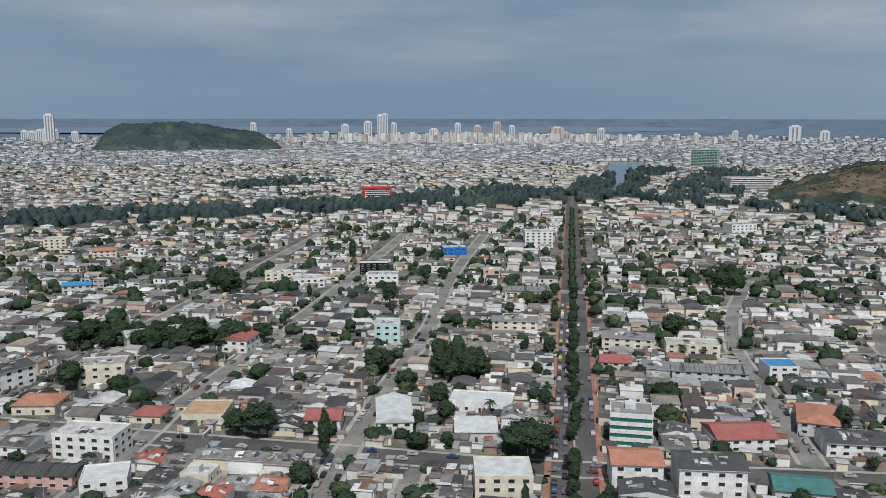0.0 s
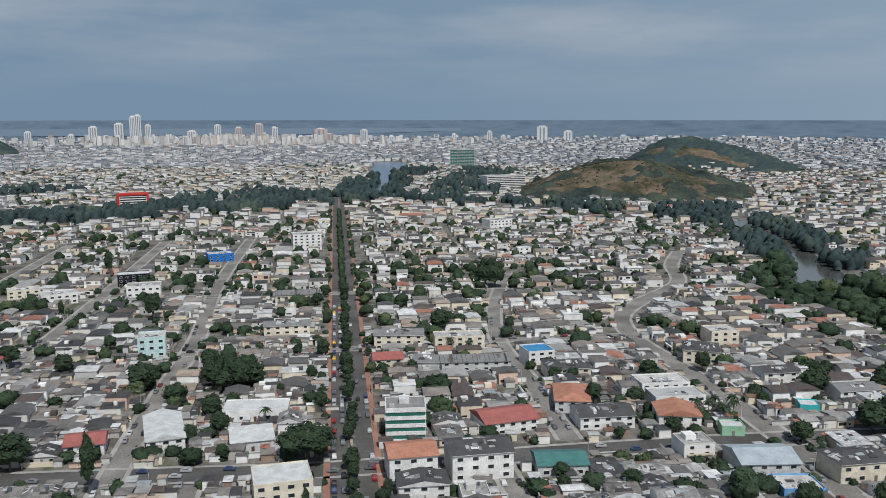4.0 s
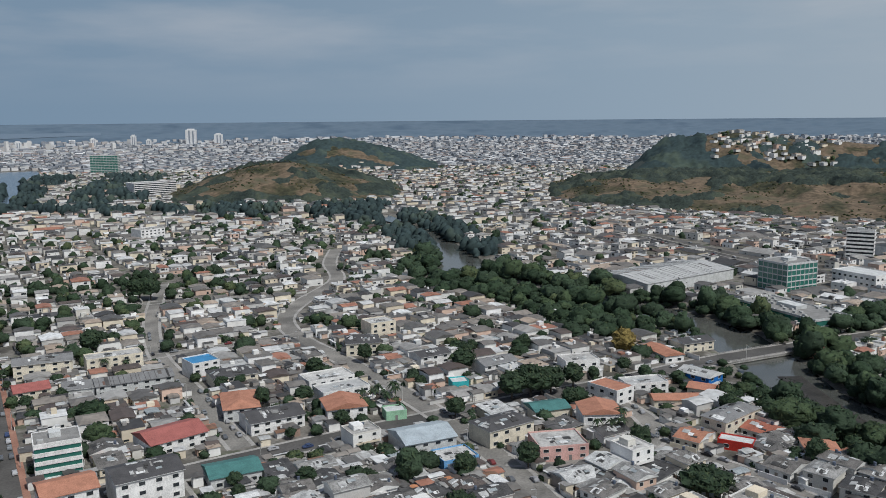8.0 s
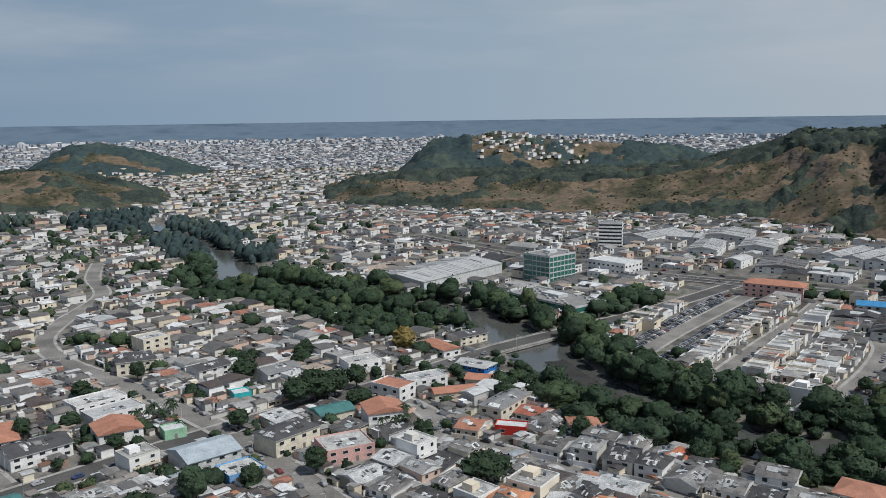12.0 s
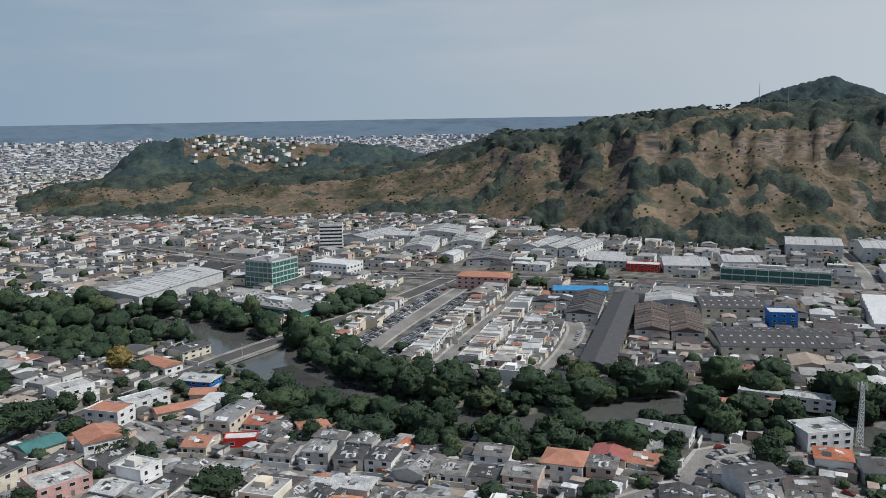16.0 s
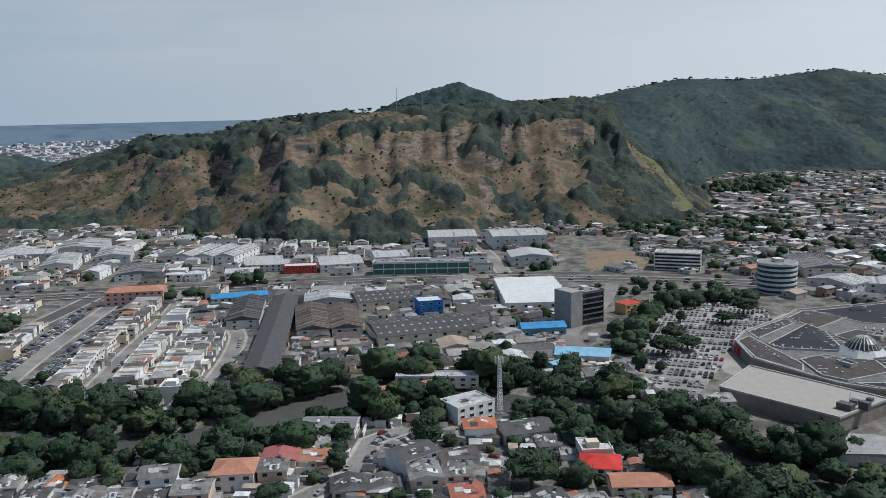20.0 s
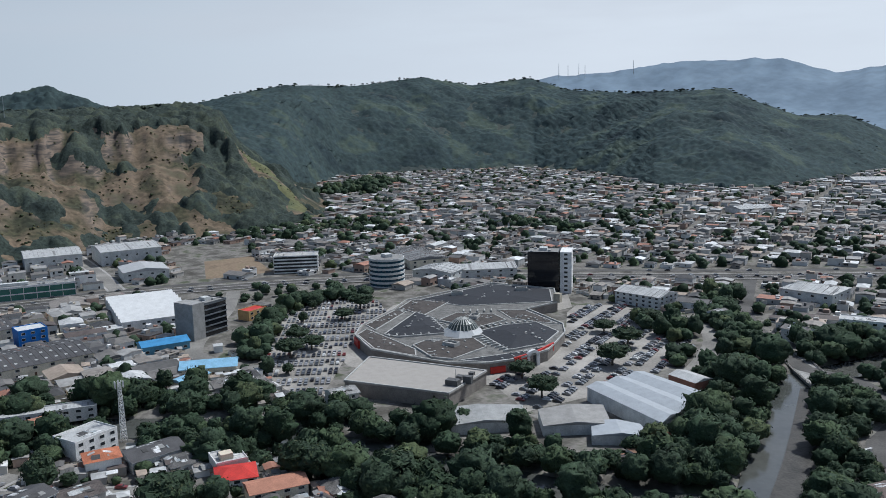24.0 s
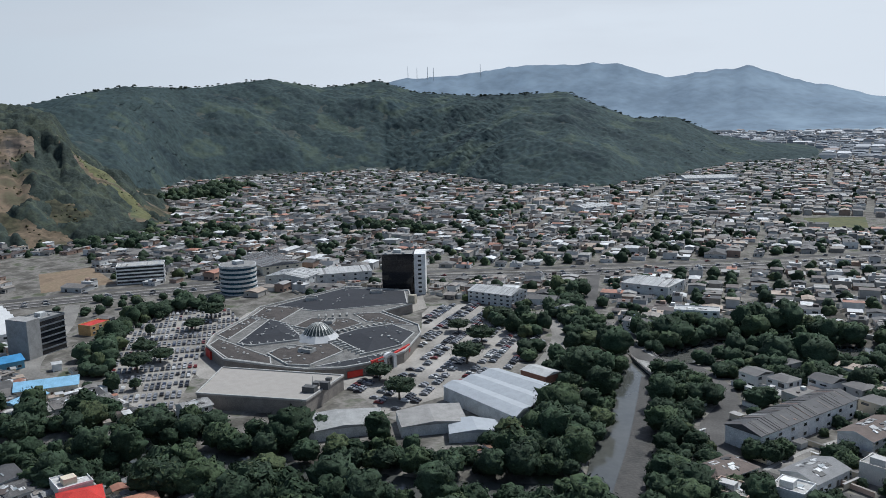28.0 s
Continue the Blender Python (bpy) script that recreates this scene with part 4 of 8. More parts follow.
LANDMARKS = [  # name, x, y, angle, w, d, h, roof, wall, cover, label
    ("apartment_block", 66, 276, -5, 17, 15, 9.5, "gable", WHITE, ORANGE, "white three-storey block with faded red tile roof"),
    ("apartment_block", 90, 272, -5, 22, 16, 9.7, "gable", WHITE, DARKROOF, "white three-storey block with dark grey pitched roof"),
    ("house", 114, 311, 3, 23, 18, 5.4, "gable", WHITE, REDROOF, "white house with a wide red gabled roof"),
    ("shed", 128, 394, -10, 35, 14, 4.9, "gable", PALE, GREYROOF, "long shed with grey corrugated roof"),
    ("shed", 105, 401, -18, 14, 14, 4.4, "gable", PALE, GREYROOF, "small grey-roofed workshop shed"),
    ("row_house", 100, 444, -14, 27, 14, 7.9, "gable", CREAM, GREYROOF, "cream two-storey terrace with grey roof"),
    ("row_house", 130, 429, -9, 27, 12, 8.4, "flat", CREAM, None, "cream villas with arched fronts and palms"),
    ("house", 86, 410, -6, 15, 14, 5.0, "gable", CREAM, REDROOF, "small house with red roof by the avenue"),
    ("house", 161, 392, 0, 14, 14, 8.1, "flat", WHITE, BLUE, "white house with blue roof deck"),
    ("house", 167, 369, -9, 21, 16, 5.8, "hip", CREAM, DARKROOF, "cream house with dark hipped roof"),
    ("house", 152, 329, -21, 15, 24, 5.5, "hip", PALE, ORANGE, "house under broken terracotta tile roofs"),
    ("house", 155, 305, -8, 23, 16, 5.2, "gable", WHITE, DARKROOF, "white house with dark grey gable roof"),
    ("house", 119, 266, -12, 18, 14, 4.2, "gable", PALE, TEAL, "house with dark teal metal roof"),
    ("shop", 184, 295, -20, 17, 16, 6.2, "gable_y", WHITE, ORANGE, "white shop with beige-orange roof and red trim"),
    ("house", 199, 334, -8, 23, 14, 6.0, "flat", WHITE, None, "white flat-roofed two-storey house"),
    ("house", 196, 316, -8, 23, 13, 5.7, "flat", WHITE, PALEROOF, "white house with pale flat roof"),
    ("apartment_block", 273, 398, -8, 16, 14, 9.2, "flat", CREAM, None, "yellow three-storey block of flats"),
    ("house", 247, 376, -30, 18, 18, 6.8, "hip", CREAM, DARKROOF, "large cream house with dark hipped roof"),
    ("workshop", 189, 246, -13, 21, 18, 5.6, "gable", PALE, PALEBLUE, "workshop with pale blue sheet roof"),
    ("house", 188, 225, -14, 14, 12, 4.0, "flat", paint(0.16, 0.36, 0.62, 0.7, name="sky_blue_paint"), None, "house with sky blue walls"),
    ("house", 251, 239, -20, 16, 12, 4.6, "gable", CREAM, TEAL, "cream house with turquoise roof"),
    ("house", 219, 233, -5, 22, 14, 7.0, "hip", CREAM, DARKROOF, "cream two-storey house with patched dark roof"),
    ("house", 225, 208, -28, 19, 16, 5.5, "flat", PINK, None, "white and pink flat-roofed house"),
    ("house", 308, 273, -25, 18, 12, 7.6, "flat", WHITE, None, "white modern house with red accents"),
    ("apartment_block", -160, 386, 12, 21, 14, 10.4, "flat", CREAM, None, "cream four-storey block with stepped terraces"),
    ("apartment_block", -205, 378, 60, 27, 14, 9.0, "gable", WHITE, DARKROOF, "white block with dark grey pitched roof"),
    ("restaurant", -173, 350, 2, 18, 16, 4.2, "hip", CREAM, ORANGE, "restaurant under a bright orange hipped roof"),
    ("apartment_block", -131, 302, -8, 24, 14, 9.0, "flat", WHITE, None, "white apartment block with rounded balconies"),
    ("row_house", -143, 276, -4, 37, 10, 5.0, "gable", PINK, DARKROOF, "pink terrace with dark roof"),
    ("house", -114, 271, 15, 15, 14, 5.7, "flat", WHITE, PALE, "white box-shaped house with grey roof slab"),
    ("cafe", -121, 338, -6, 12, 12, 3.4, "hip", CREAM, REDROOF, "cafe with red roof and turquoise sign"),
    ("shop", -98, 339, 0, 17, 18, 4.3, "flat", CREAM, paint(0.45, 0.30, 0.18, 0.8, name="tan_roof"), "shop with tan flat roof"),
    ("house", -48, 330, 0, 14, 14, 5.0, "gable", WHITE, REDROOF, "white house with red roof"),
    ("hall", -20, 334, 5, 14, 30, 5.6, "gable_y", WHITE, PALE, "white hall with long pale grey gabled roof"),
    ("shed", 13, 319, 0, 16, 14, 4.1, "shed", PALE, PALE, "open-fronted shed with sloping grey roof"),
    ("house", 17, 352, -10, 27, 14, 4.6, "flat", WHITE, PALE, "white villa with stepped flat roofs"),
    ("apartment_block", 20, 268, 0, 19, 16, 9.0, "flat", CREAM, PALE, "cream four-storey block with concrete roof"),
    ("apartment_block", -31, 464, 0, 14, 14, 10.6, "flat", paint(0.5, 0.66, 0.66, 0.8, name="pale_teal_paint"), None, "pale teal three-storey block"),
    ("apartment_block", 58, 571, -7, 30, 14, 7.1, "gable", CREAM, GREYROOF, "long cream block of flats by the avenue"),
    ("apartment_block", 42, 481, -5, 26, 12, 8.1, "gable", CREAM, GREYROOF, "cream block of flats with grey roof"),
    ("apartment_block", 92, 812, 0, 27, 20, 15.0, "flat", WHITE, None, "white stepped apartment block"),
    ("apartment_block", 314, 889, 10, 28, 20, 12.5, "flat", WHITE, None, "white block among low houses"),
    ("hotel_building", -94, 1202, 8, 34, 22, 21.0, "flat", WHITE, BRIGHTRED, "white block in a red frame"),
    ("office_building", 514, 1428, 1, 72, 40, 22.0, "flat", WHITE, None, "white terraced office building by the river"),
    ("gate_hall", 607, 149, -88, 40, 18, 9.5, "hip", PINK, ORANGE, "pink shopping hall with terracotta roofs"),
    ("warehouse", 531, -55, -82, 16, 14, 10.0, "flat", BRIGHTBLUE, PALE, "bright blue warehouse front"),
    ("warehouse", 512, 20, -86, 19, 66, 6.5, "gable_y", PALE, BROWNROOF, "brown corrugated gabled warehouse"),
    ("warehouse", 510, 0, -86, 18, 62, 6.5, "gable_y", PALE, BROWNROOF, "brown corrugated gabled warehouse"),
    ("warehouse", 481, -46, -80, 60, 42, 6.0, "gable", CREAM, DARKROOF, "long warehouse with dark roof dotted by skylights"),
    ("warehouse", 562, -26, -80, 40, 35, 7.0, "gable", CREAM, DARKROOF, "warehouse with dark roof dotted by skylights"),
    ("warehouse", 566, 10, -88, 34, 26, 7.0, "gable_y", PALE, PALEROOF, "warehouse with pale gabled roof"),
    ("warehouse", 492, 41, -90, 17, 176, 5.5, "gable_y", BROWNROOF, DARKROOF, "long narrow warehouse with dark roof and red end"),
    ("warehouse", 548, 64, -88, 20, 66, 5.5, "gable_y", PALE, DARKROOF, "warehouse with dark sagging roof"),
    ("supermarket", 560, -129, -94, 44, 84, 7.0, "flat", WHITE, paint(0.40, 0.40, 0.40, 0.6, name="gutter_sheet", depth=0.15), "supermarket with bright white ribbed roof"),
    ("warehouse", 736, 72, -83, 32, 40, 6.0, "gable", WHITE, PALEROOF, "low warehouse with pale sheet roof on the highway"),
    ("showroom", 686, 84, -83, 28, 24, 6.0, "flat", WHITE, PALEROOF, "white showroom with flat roof on the highway"),
    ("showroom", 718, 6, -83, 36, 46, 6.5, "gable", WHITE, PALEROOF, "car showroom with pale ribbed roof"),
    ("warehouse", 730, -38, -83, 30, 34, 8.0, "gable", WHITE, PALEROOF, "white-roofed store behind the showrooms"),
    ("workshop", 589, 74, -80, 38, 14, 6.0, "gable", PALE, BLUE, "long workshop with blue sheet roof"),
    ("factory_hall", 812, 322, -13, 70, 34, 9.0, "gable", WHITE, PALEROOF, "white factory hall with long grey roof"),
    ("factory_hall", 860, 262, -84, 44, 60, 8.0, "gable_y", PALE, PALEROOF, "factory hall under the hill with grey roof"),
    ("warehouse", 715, 172, -83, 36, 44, 5.5, "gable_y", WHITE, GREYROOF, "warehouse with weathered grey roof"),
    ("warehouse", 619, -371, -102, 34, 60, 7.0, "gable_y", CREAM, GREYROOF, "long warehouse with tan-grey corrugated roof"),
    ("hall", 535, -385, -115, 44, 26, 7.0, "gable", PALE, PALEROOF, "low hall with pale roof behind the mall"),
    ("factory_hall", 742, -1262, -133, 84, 60, 9.0, "gable", WHITE, PALEROOF, "large pale-roofed factory hall below the hill"),
    ("warehouse", 653, -849, -105, 46, 30, 6.0, "gable", WHITE, PALEROOF, "white-roofed warehouse among the houses"),
    ("apartment_block", 259, -452, -150, 26, 12, 9.0, "flat", WHITE, PALEROOF, "white three-storey block among trees"),
    ("shed", 215, -489, -130, 30, 10, 4.5, "gable", PALE, PALEROOF, "long shed with pale sheet roof"),
    ("house", 134, -268, -100, 20, 13, 5.0, "hip", CREAM, BROWNROOF, "house with steep brown roofs by the river road"),
    ("house", 112, -290, -97, 20, 14, 4.2, "gable", WHITE, GREYROOF, "white house with wide grey roof"),
    ("pavilion", 471, -117, -90, 26, 14, 4.6, "gable", paint(0.12, 0.3, 0.42, 0.6, name="sea_blue_paint"), BLUE, "pavilion with curved bright blue roof"),
    ("shed", 815, -103, -93, 46, 50, 12.0, "gable", PALE, PALEROOF, "large industrial shed with grey roof"),
    ("shed", 803, -165, -90, 52, 50, 12.5, "gable", PALE, PALEROOF, "large industrial shed with grey roof"),
    ("showroom", 703, -158, -94, 35, 35, 8.0, "gable_y", PALE, paint(0.40, 0.40, 0.40, 0.6, name="gutter_sheet", depth=0.15), "showroom with white gabled roof"),
    ("shed", 781, 100, -105, 18, 62, 8.0, "gable_y", WHITE, PALEROOF, "large white-roofed factory shed"),
    ("shed", 785, 119, -105, 18, 62, 8.0, "gable_y", WHITE, PALEROOF, "large white-roofed factory shed"),
    ("shed", 790, 138, -105, 18, 62, 8.0, "gable_y", WHITE, PALEROOF, "large white-roofed factory shed"),
    ("petrol_station", 702, 38, -92, 27, 14, 6.0, "flat", BRIGHTRED, PALE, "red-fronted station with flat canopy roof"),
    ("warehouse", 720, 66, -92, 34, 22, 6.0, "gable", PALE, PALEROOF, "white-roofed warehouse on the highway"),
    ("house", 371, 109, -17, 14, 12, 6.0, "gable", CREAM, DARKROOF, "house by the wooded river bank"),
    ("school_building", 366, -31, -77, 30, 12, 5.9, "gable", CREAM, ORANGE, "school with terracotta roof in the trees"),
    ("school_building", 384, -46, -100, 40, 9, 5.5, "flat", PALE, PALEROOF, "long grey school block in the trees"),
    ("apartment_block", 336, -54, -63, 19, 14, 8.8, "flat", WHITE, PALEROOF, "white three-storey house with outside stairs"),
    ("row_house", 140, -331, -97, 66, 16, 7.6, "gable", WHITE, DARKROOF, "white row of houses with dark roofs"),
    ("row_house", 112, -340, -97, 27, 14, 5.6, "gable", WHITE, BROWNROOF, "white row of houses with brown roofs"),
    ("shed", 340, 224, -88, 17, 12, 5.2, "gable", BRIGHTBLUE, PALEROOF, "blue-walled shed with pale roof near the bridge"),
    ("house", 326, 212, -70, 13, 10, 3.9, "gable", CREAM, ORANGE, "house with bright orange tile roof"),
    ("house", 305, 212, -38, 22, 9, 3.7, "gable", CREAM, ORANGE, "long low house with orange tile roof"),
    ("house", 307, 232, -26, 20, 11, 6.0, "flat", WHITE, PALEROOF, "white flat-roofed house with pale roof"),
    ("house", 259, 217, -36, 16, 15, 7.6, "gable_y", WHITE, ORANGE, "white house with large orange roof"),
    ("apartment_block", 297, 180, -88, 11, 26, 7.4, "hip", CREAM, GREYROOF, "cream three-storey block with grey hipped roof"),
    ("shop", 281, 167, -68, 13, 7, 3.4, "flat", BRIGHTRED, PALE, "low shop with bright red front"),
    ("house", 296, 142, -50, 12, 12, 5.1, "hip", CREAM, ORANGE, "house with faded terracotta hipped roof"),
    ("house", 289, 236, -90, 17, 12, 6.6, "flat", WHITE, ORANGE, "white house with terracotta roof terrace"),
    ("house", 362, 262, -110, 22, 11, 4.0, "gable", WHITE, ORANGE, "houses with orange roofs by the bridge road"),
    ("house", 388, 262, -16, 20, 12, 5.0, "gable", CREAM, DARKROOF, "house with dark roof by the bridge road"),
    ("row_house", 329, 4, -100, 22, 12, 5.0, "gable", WHITE, GREYROOF, "white terrace with grey roofs in the cul-de-sac"),
    ("apartment_block", 286, -27, -57, 15, 13, 8.4, "gable", WHITE, DARKROOF, "white three-storey house with dark roof"),
    ("house", 313, -74, -79, 21, 14, 4.6, "gable", PALE, DARKROOF, "wide house with dark sheet roof"),
    ("house", 273, -94, -105, 14, 13, 5.2, "hip", WHITE, BRIGHTRED, "white house with bright red hipped roof"),
    ("house", 257, -103, -97, 20, 11, 4.7, "gable", CREAM, ORANGE, "house with long orange-red tile roof"),
    ("house", 286, 37, -92, 15, 14, 6.6, "hip", WHITE, ORANGE, "white villa with salmon hipped roof and arched windows"),
    ("house", 299, 22, -95, 13, 12, 4.8, "gable_y", CREAM, REDROOF, "house with salmon red gabled roof"),
    ("school_building", 413, -126, -110, 28, 16, 4.5, "gable", CREAM, paint(0.24, 0.44, 0.60, 0.5, name="light_blue_sheet"), "school with light blue roofs beside the car park"),
    ("school_building", 398, -112, -60, 18, 9, 4.0, "gable", CREAM, paint(0.24, 0.44, 0.60, 0.5, name="light_blue_sheet"), "school wing with light blue roof"),
    ("petrol_station", 512, -184, -65, 16, 10, 6.0, "flat", paint(0.5, 0.32, 0.14, 0.7, name="ochre_paint"), BRIGHTRED, "ochre station with red roof sign"),
    ("hall", 388, -412, -167, 34, 22, 8.0, "gable", PALE, PALEROOF, "hall with pale roof beside the tower"),
    ("warehouse", 545, -348, -151, 34, 28, 8.0, "gable_y", PALE, PALEROOF, "warehouse with pale gabled roof"),
    ("warehouse", 760, 250, -80, 26, 60, 9.0, "gable_y", WHITE, PALEROOF, "white factory hall with ribbed roof"),
    ("warehouse", 800, 215, -80, 30, 50, 8.0, "gable_y", PALE, PALEROOF, "factory hall with grey roof"),
    ("warehouse", 820, 300, -85, 50, 30, 8.0, "gable", PALE, PALEROOF, "factory hall with pale roof under the hill"),
    ("shop", -109, 448, -11, 14, 22, 7.0, "gable_y", WHITE, REDROOF, "white two-storey shop with dark red roof"),
    ("school_hall", -161, 457, 30, 30, 16, 6.5, "gable", PALE, PALEROOF, "long school hall with pale grey roof"),
    ("school_hall", -128, 468, 30, 34, 12, 6.0, "gable", PALE, GREYROOF, "long school wing with grey roof"),
    ("office_block", -55, 668, 5, 23, 14, 9.0, "flat", BLACKGLASS, PALE, "dark blue glass office block"),
    ("office_block", -45, 627, 0, 23, 14, 7.7, "flat", WHITE, None, "white block with long balconies"),
    ("shop", 10, 765, 8, 22, 16, 6.7, "flat", BRIGHTBLUE, None, "bright blue walled shop building"),
    ("apartment_block", -360, 781, 11, 20, 16, 12.0, "flat", CREAM, None, "cream four-storey block of flats"),
    ("shed", -262, 595, 20, 19, 12, 5.7, "gable", PALE, BLUE, "long shed with blue roof"),
    ("house", -298, 737, 20, 20, 14, 8.0, "hip", CREAM, ORANGE, "house with bright orange roof"),
    ("row_house", -127, 644, 12, 21, 14, 5.5, "flat", CREAM, None, "cream walled building by the park"),
    ("row_house", -100, 616, 15, 23, 14, 7.0, "flat", WHITE, PALEROOF, "white two-storey row with pale roofs"),
    ("shop", 200, 280, -21, 9, 8, 3.6, "flat", paint(0.30, 0.50, 0.34, 0.7, name="fresh_green_paint"), PALE, "small shop with fresh green front"),
    ("shop", 246, 292, -25, 8, 8, 4.0, "flat", paint(0.06, 0.42, 0.44, 0.7, name="turquoise_paint"), PALE, "small turquoise building beside garden"),
    ("house", 66, 259, -8, 17, 11, 5.5, "gable_y", WHITE, DARKROOF, "white house with dark gabled roof"),
    ("house", 278, 302, -6, 20, 12, 5.4, "gable", WHITE, GREYROOF, "white house with grey roof"),
    ("house", 262, 335, -6, 18, 12, 5.2, "gable", WHITE, DARKROOF, "white house with long dark roof"),
    ("hall", 328, -507, -168, 34, 30, 8.0, "hip", PALE, PALEROOF, "hall with pale hipped roof"),
    ("office_building", 648, -270, -116, 36, 20, 14.0, "flat", WHITE, None, "white office building with strip windows"),
]
for nm, x, y, ang, w, d, h, roof, wall, cover, lab in LANDMARKS:
    big = w * d > 900
    made = building(nm, x, y, ang, w, d, h, roof, wall, cover, label=lab, category=nm.replace("_", " "), gap=8.0 if big else 4.6, sides="fr",
             band=nm in ("office_building", "hotel_building"), floors=2 if big and h < 14 else None)
    if nm == "hotel_building":
        for a in ((-w / 2 - 3, -w / 2 - 0.1, -d / 2 - 0.6, d / 2, 0, h + 2), (w / 2 + 0.1, w / 2 + 3, -d / 2 - 0.6, d / 2, 0, h + 2), (-w / 2 - 3, w / 2 + 3, -d / 2 - 0.7, d / 2, h + 2.01, h + 4)):
            bm = bmesh.new()
            box(bm, *a)
            part("red_frame", bm, BRIGHTRED, made)
    if "skylights" in lab:  # a grid of pale roof lights on both slopes
        r_ = min(w, d) * 0.15 if min(w, d) < 17 else 2.6
        sl = math.atan2(r_, d / 2)
        for i in range(int(w / 5)):
            for sy in (-0.36, -0.14, 0.14, 0.36):
                bm = bmesh.new()
                box(bm, -0.7, 0.7, -0.9, 0.9, -0.05, 0.12)
                zz = h - 0.05 + 0.18 + r_ * (1 - abs(sy) * 2 * d / (d + 1.1))
                part("skylight", bm, PALEROOF, [c for c in made.children if c.name.startswith("roof")][0], at=pose(-w / 2 + 2.5 + i * 5, sy * d, zz, math.degrees(sl) * (1 if sy < 0 else -1)))


def office(name, x, y, ang, w, d, h, floors, wall, glass, label, mullion=0, slab=0.45):
    """A framed block: slabs and glass storeys between them."""
    bm = bmesh.new()
    fh = h / floors
    box(bm, -w / 2 + 0.6, w / 2 - 0.6, -d / 2 + 0.6, d / 2 - 0.6, 0, h)
    ob = new(name, mesh_of(name, bm, wall))
    for k in range(floors + 1):
        bm = bmesh.new()
        box(bm, -w / 2, w / 2, -d / 2, d / 2, max(0, k * fh - slab), k * fh + slab * 0.8)
        part("floor_band", bm, wall, ob)
    ob.matrix_basis = pose(x, y, 0, 0, 0, ang)
    tagged(ob, label, "office building")
    for k in range(floors):
        bm = bmesh.new()
        box(bm, -w / 2 + 0.3, w / 2 - 0.3, -d / 2 + 0.3, d / 2 - 0.3, k * fh + slab * 0.8, (k + 1) * fh - slab)
        part("window_band", bm, glass, ob)
    if mullion:
        for s, span, off, rot in (("f", w, d / 2, 0), ("r", d, w / 2, 90), ("l", d, w / 2, -90)):
            n = max(2, int(span / mullion))
            for i in range(n + 1):
                bm = bmesh.new()
                box(bm, -0.18, 0.18, -0.05, 0.3, 0, h)
                part("mullion", bm, wall, ob, at=pose(0, 0, 0, 0, 0, rot) @ pose(-span / 2 + 0.2 + i * (span - 0.4) / n, -off, 0))
    bm = bmesh.new()
    for a in ((-w / 2 - 0.03, w / 2 + 0.03, -d / 2 - 0.03, -d / 2 + 0.3), (-w / 2 - 0.03, w / 2 + 0.03, d / 2 - 0.3, d / 2 + 0.03), (-w / 2 - 0.03, -w / 2 + 0.3, -d / 2 + 0.3, d / 2 - 0.3), (w / 2 - 0.3, w / 2 + 0.03, -d / 2 + 0.3, d / 2 - 0.3)):
        box(bm, *a, h + 0.3, h + 1.0)
    part("parapet", bm, wall, ob)
    bm = bmesh.new()
    box(bm, -w * 0.15, w * 0.1, -d * 0.1, d * 0.2, h + 0.35, h + 2.6)
    part("plant_room", bm, PALE, ob)
    bm = bmesh.new()
    box(bm, -w / 2 + 0.35, w / 2 - 0.35, -d / 2 + 0.35, d / 2 - 0.35, h + slab * 0.8, h + slab * 0.8 + 0.06)
    roof = part("roof", bm, paint(0.24, 0.235, 0.225, 0.85, name="office_roof"), ob)
    for k in range(int(w * d / 90)):
        bm = bmesh.new()
        u_, v_ = ((k * 37) % 100) / 100 - 0.5, ((k * 61) % 100) / 100 - 0.5
        box(bm, -1.1, 1.1, -0.8, 0.8, 0, 1.1)
        part("cooling_unit", bm, PALEROOF, roof, at=pose(u_ * (w - 5), v_ * (d - 5), h + slab * 0.8 + 0.06))
    FOOT.append((x, y, w / 2, d / 2, radians(ang)))
    return ob


office("bank_building", 73, 314, -11, 16, 14, 12.5, 4, WHITE, GREENGLASS, "white and green glass bank building on the avenue", slab=0.85)
office("office_building", 581, 315, -102, 27, 31, 20.5, 5, PALE, GREENGLASS, "green glass office block with white frame", mullion=4.4)
office("office_tower", 737, 335, -69, 22, 14, 27.0, 8, WHITE, M_GLASS, "white eight-storey tower with balcony bands", slab=0.95)
building("office_building", 622, 278, -101, 36, 24, 12.5, "flat", WHITE, PALE, 3, "white three-storey office building", "office building", gap=4.5)
office("office_building", 492, 262, -106, 65, 29, 7.5, 2, PALE, GREENGLASS, "low office block with teal glass bands by the river")
office("office_building", 492, -149, -63.4, 18, 15, 20.0, 6, paint(0.12, 0.13, 0.14, 0.6, name="dark_band"), BLACKGLASS, "dark glass office building with grey side wall")


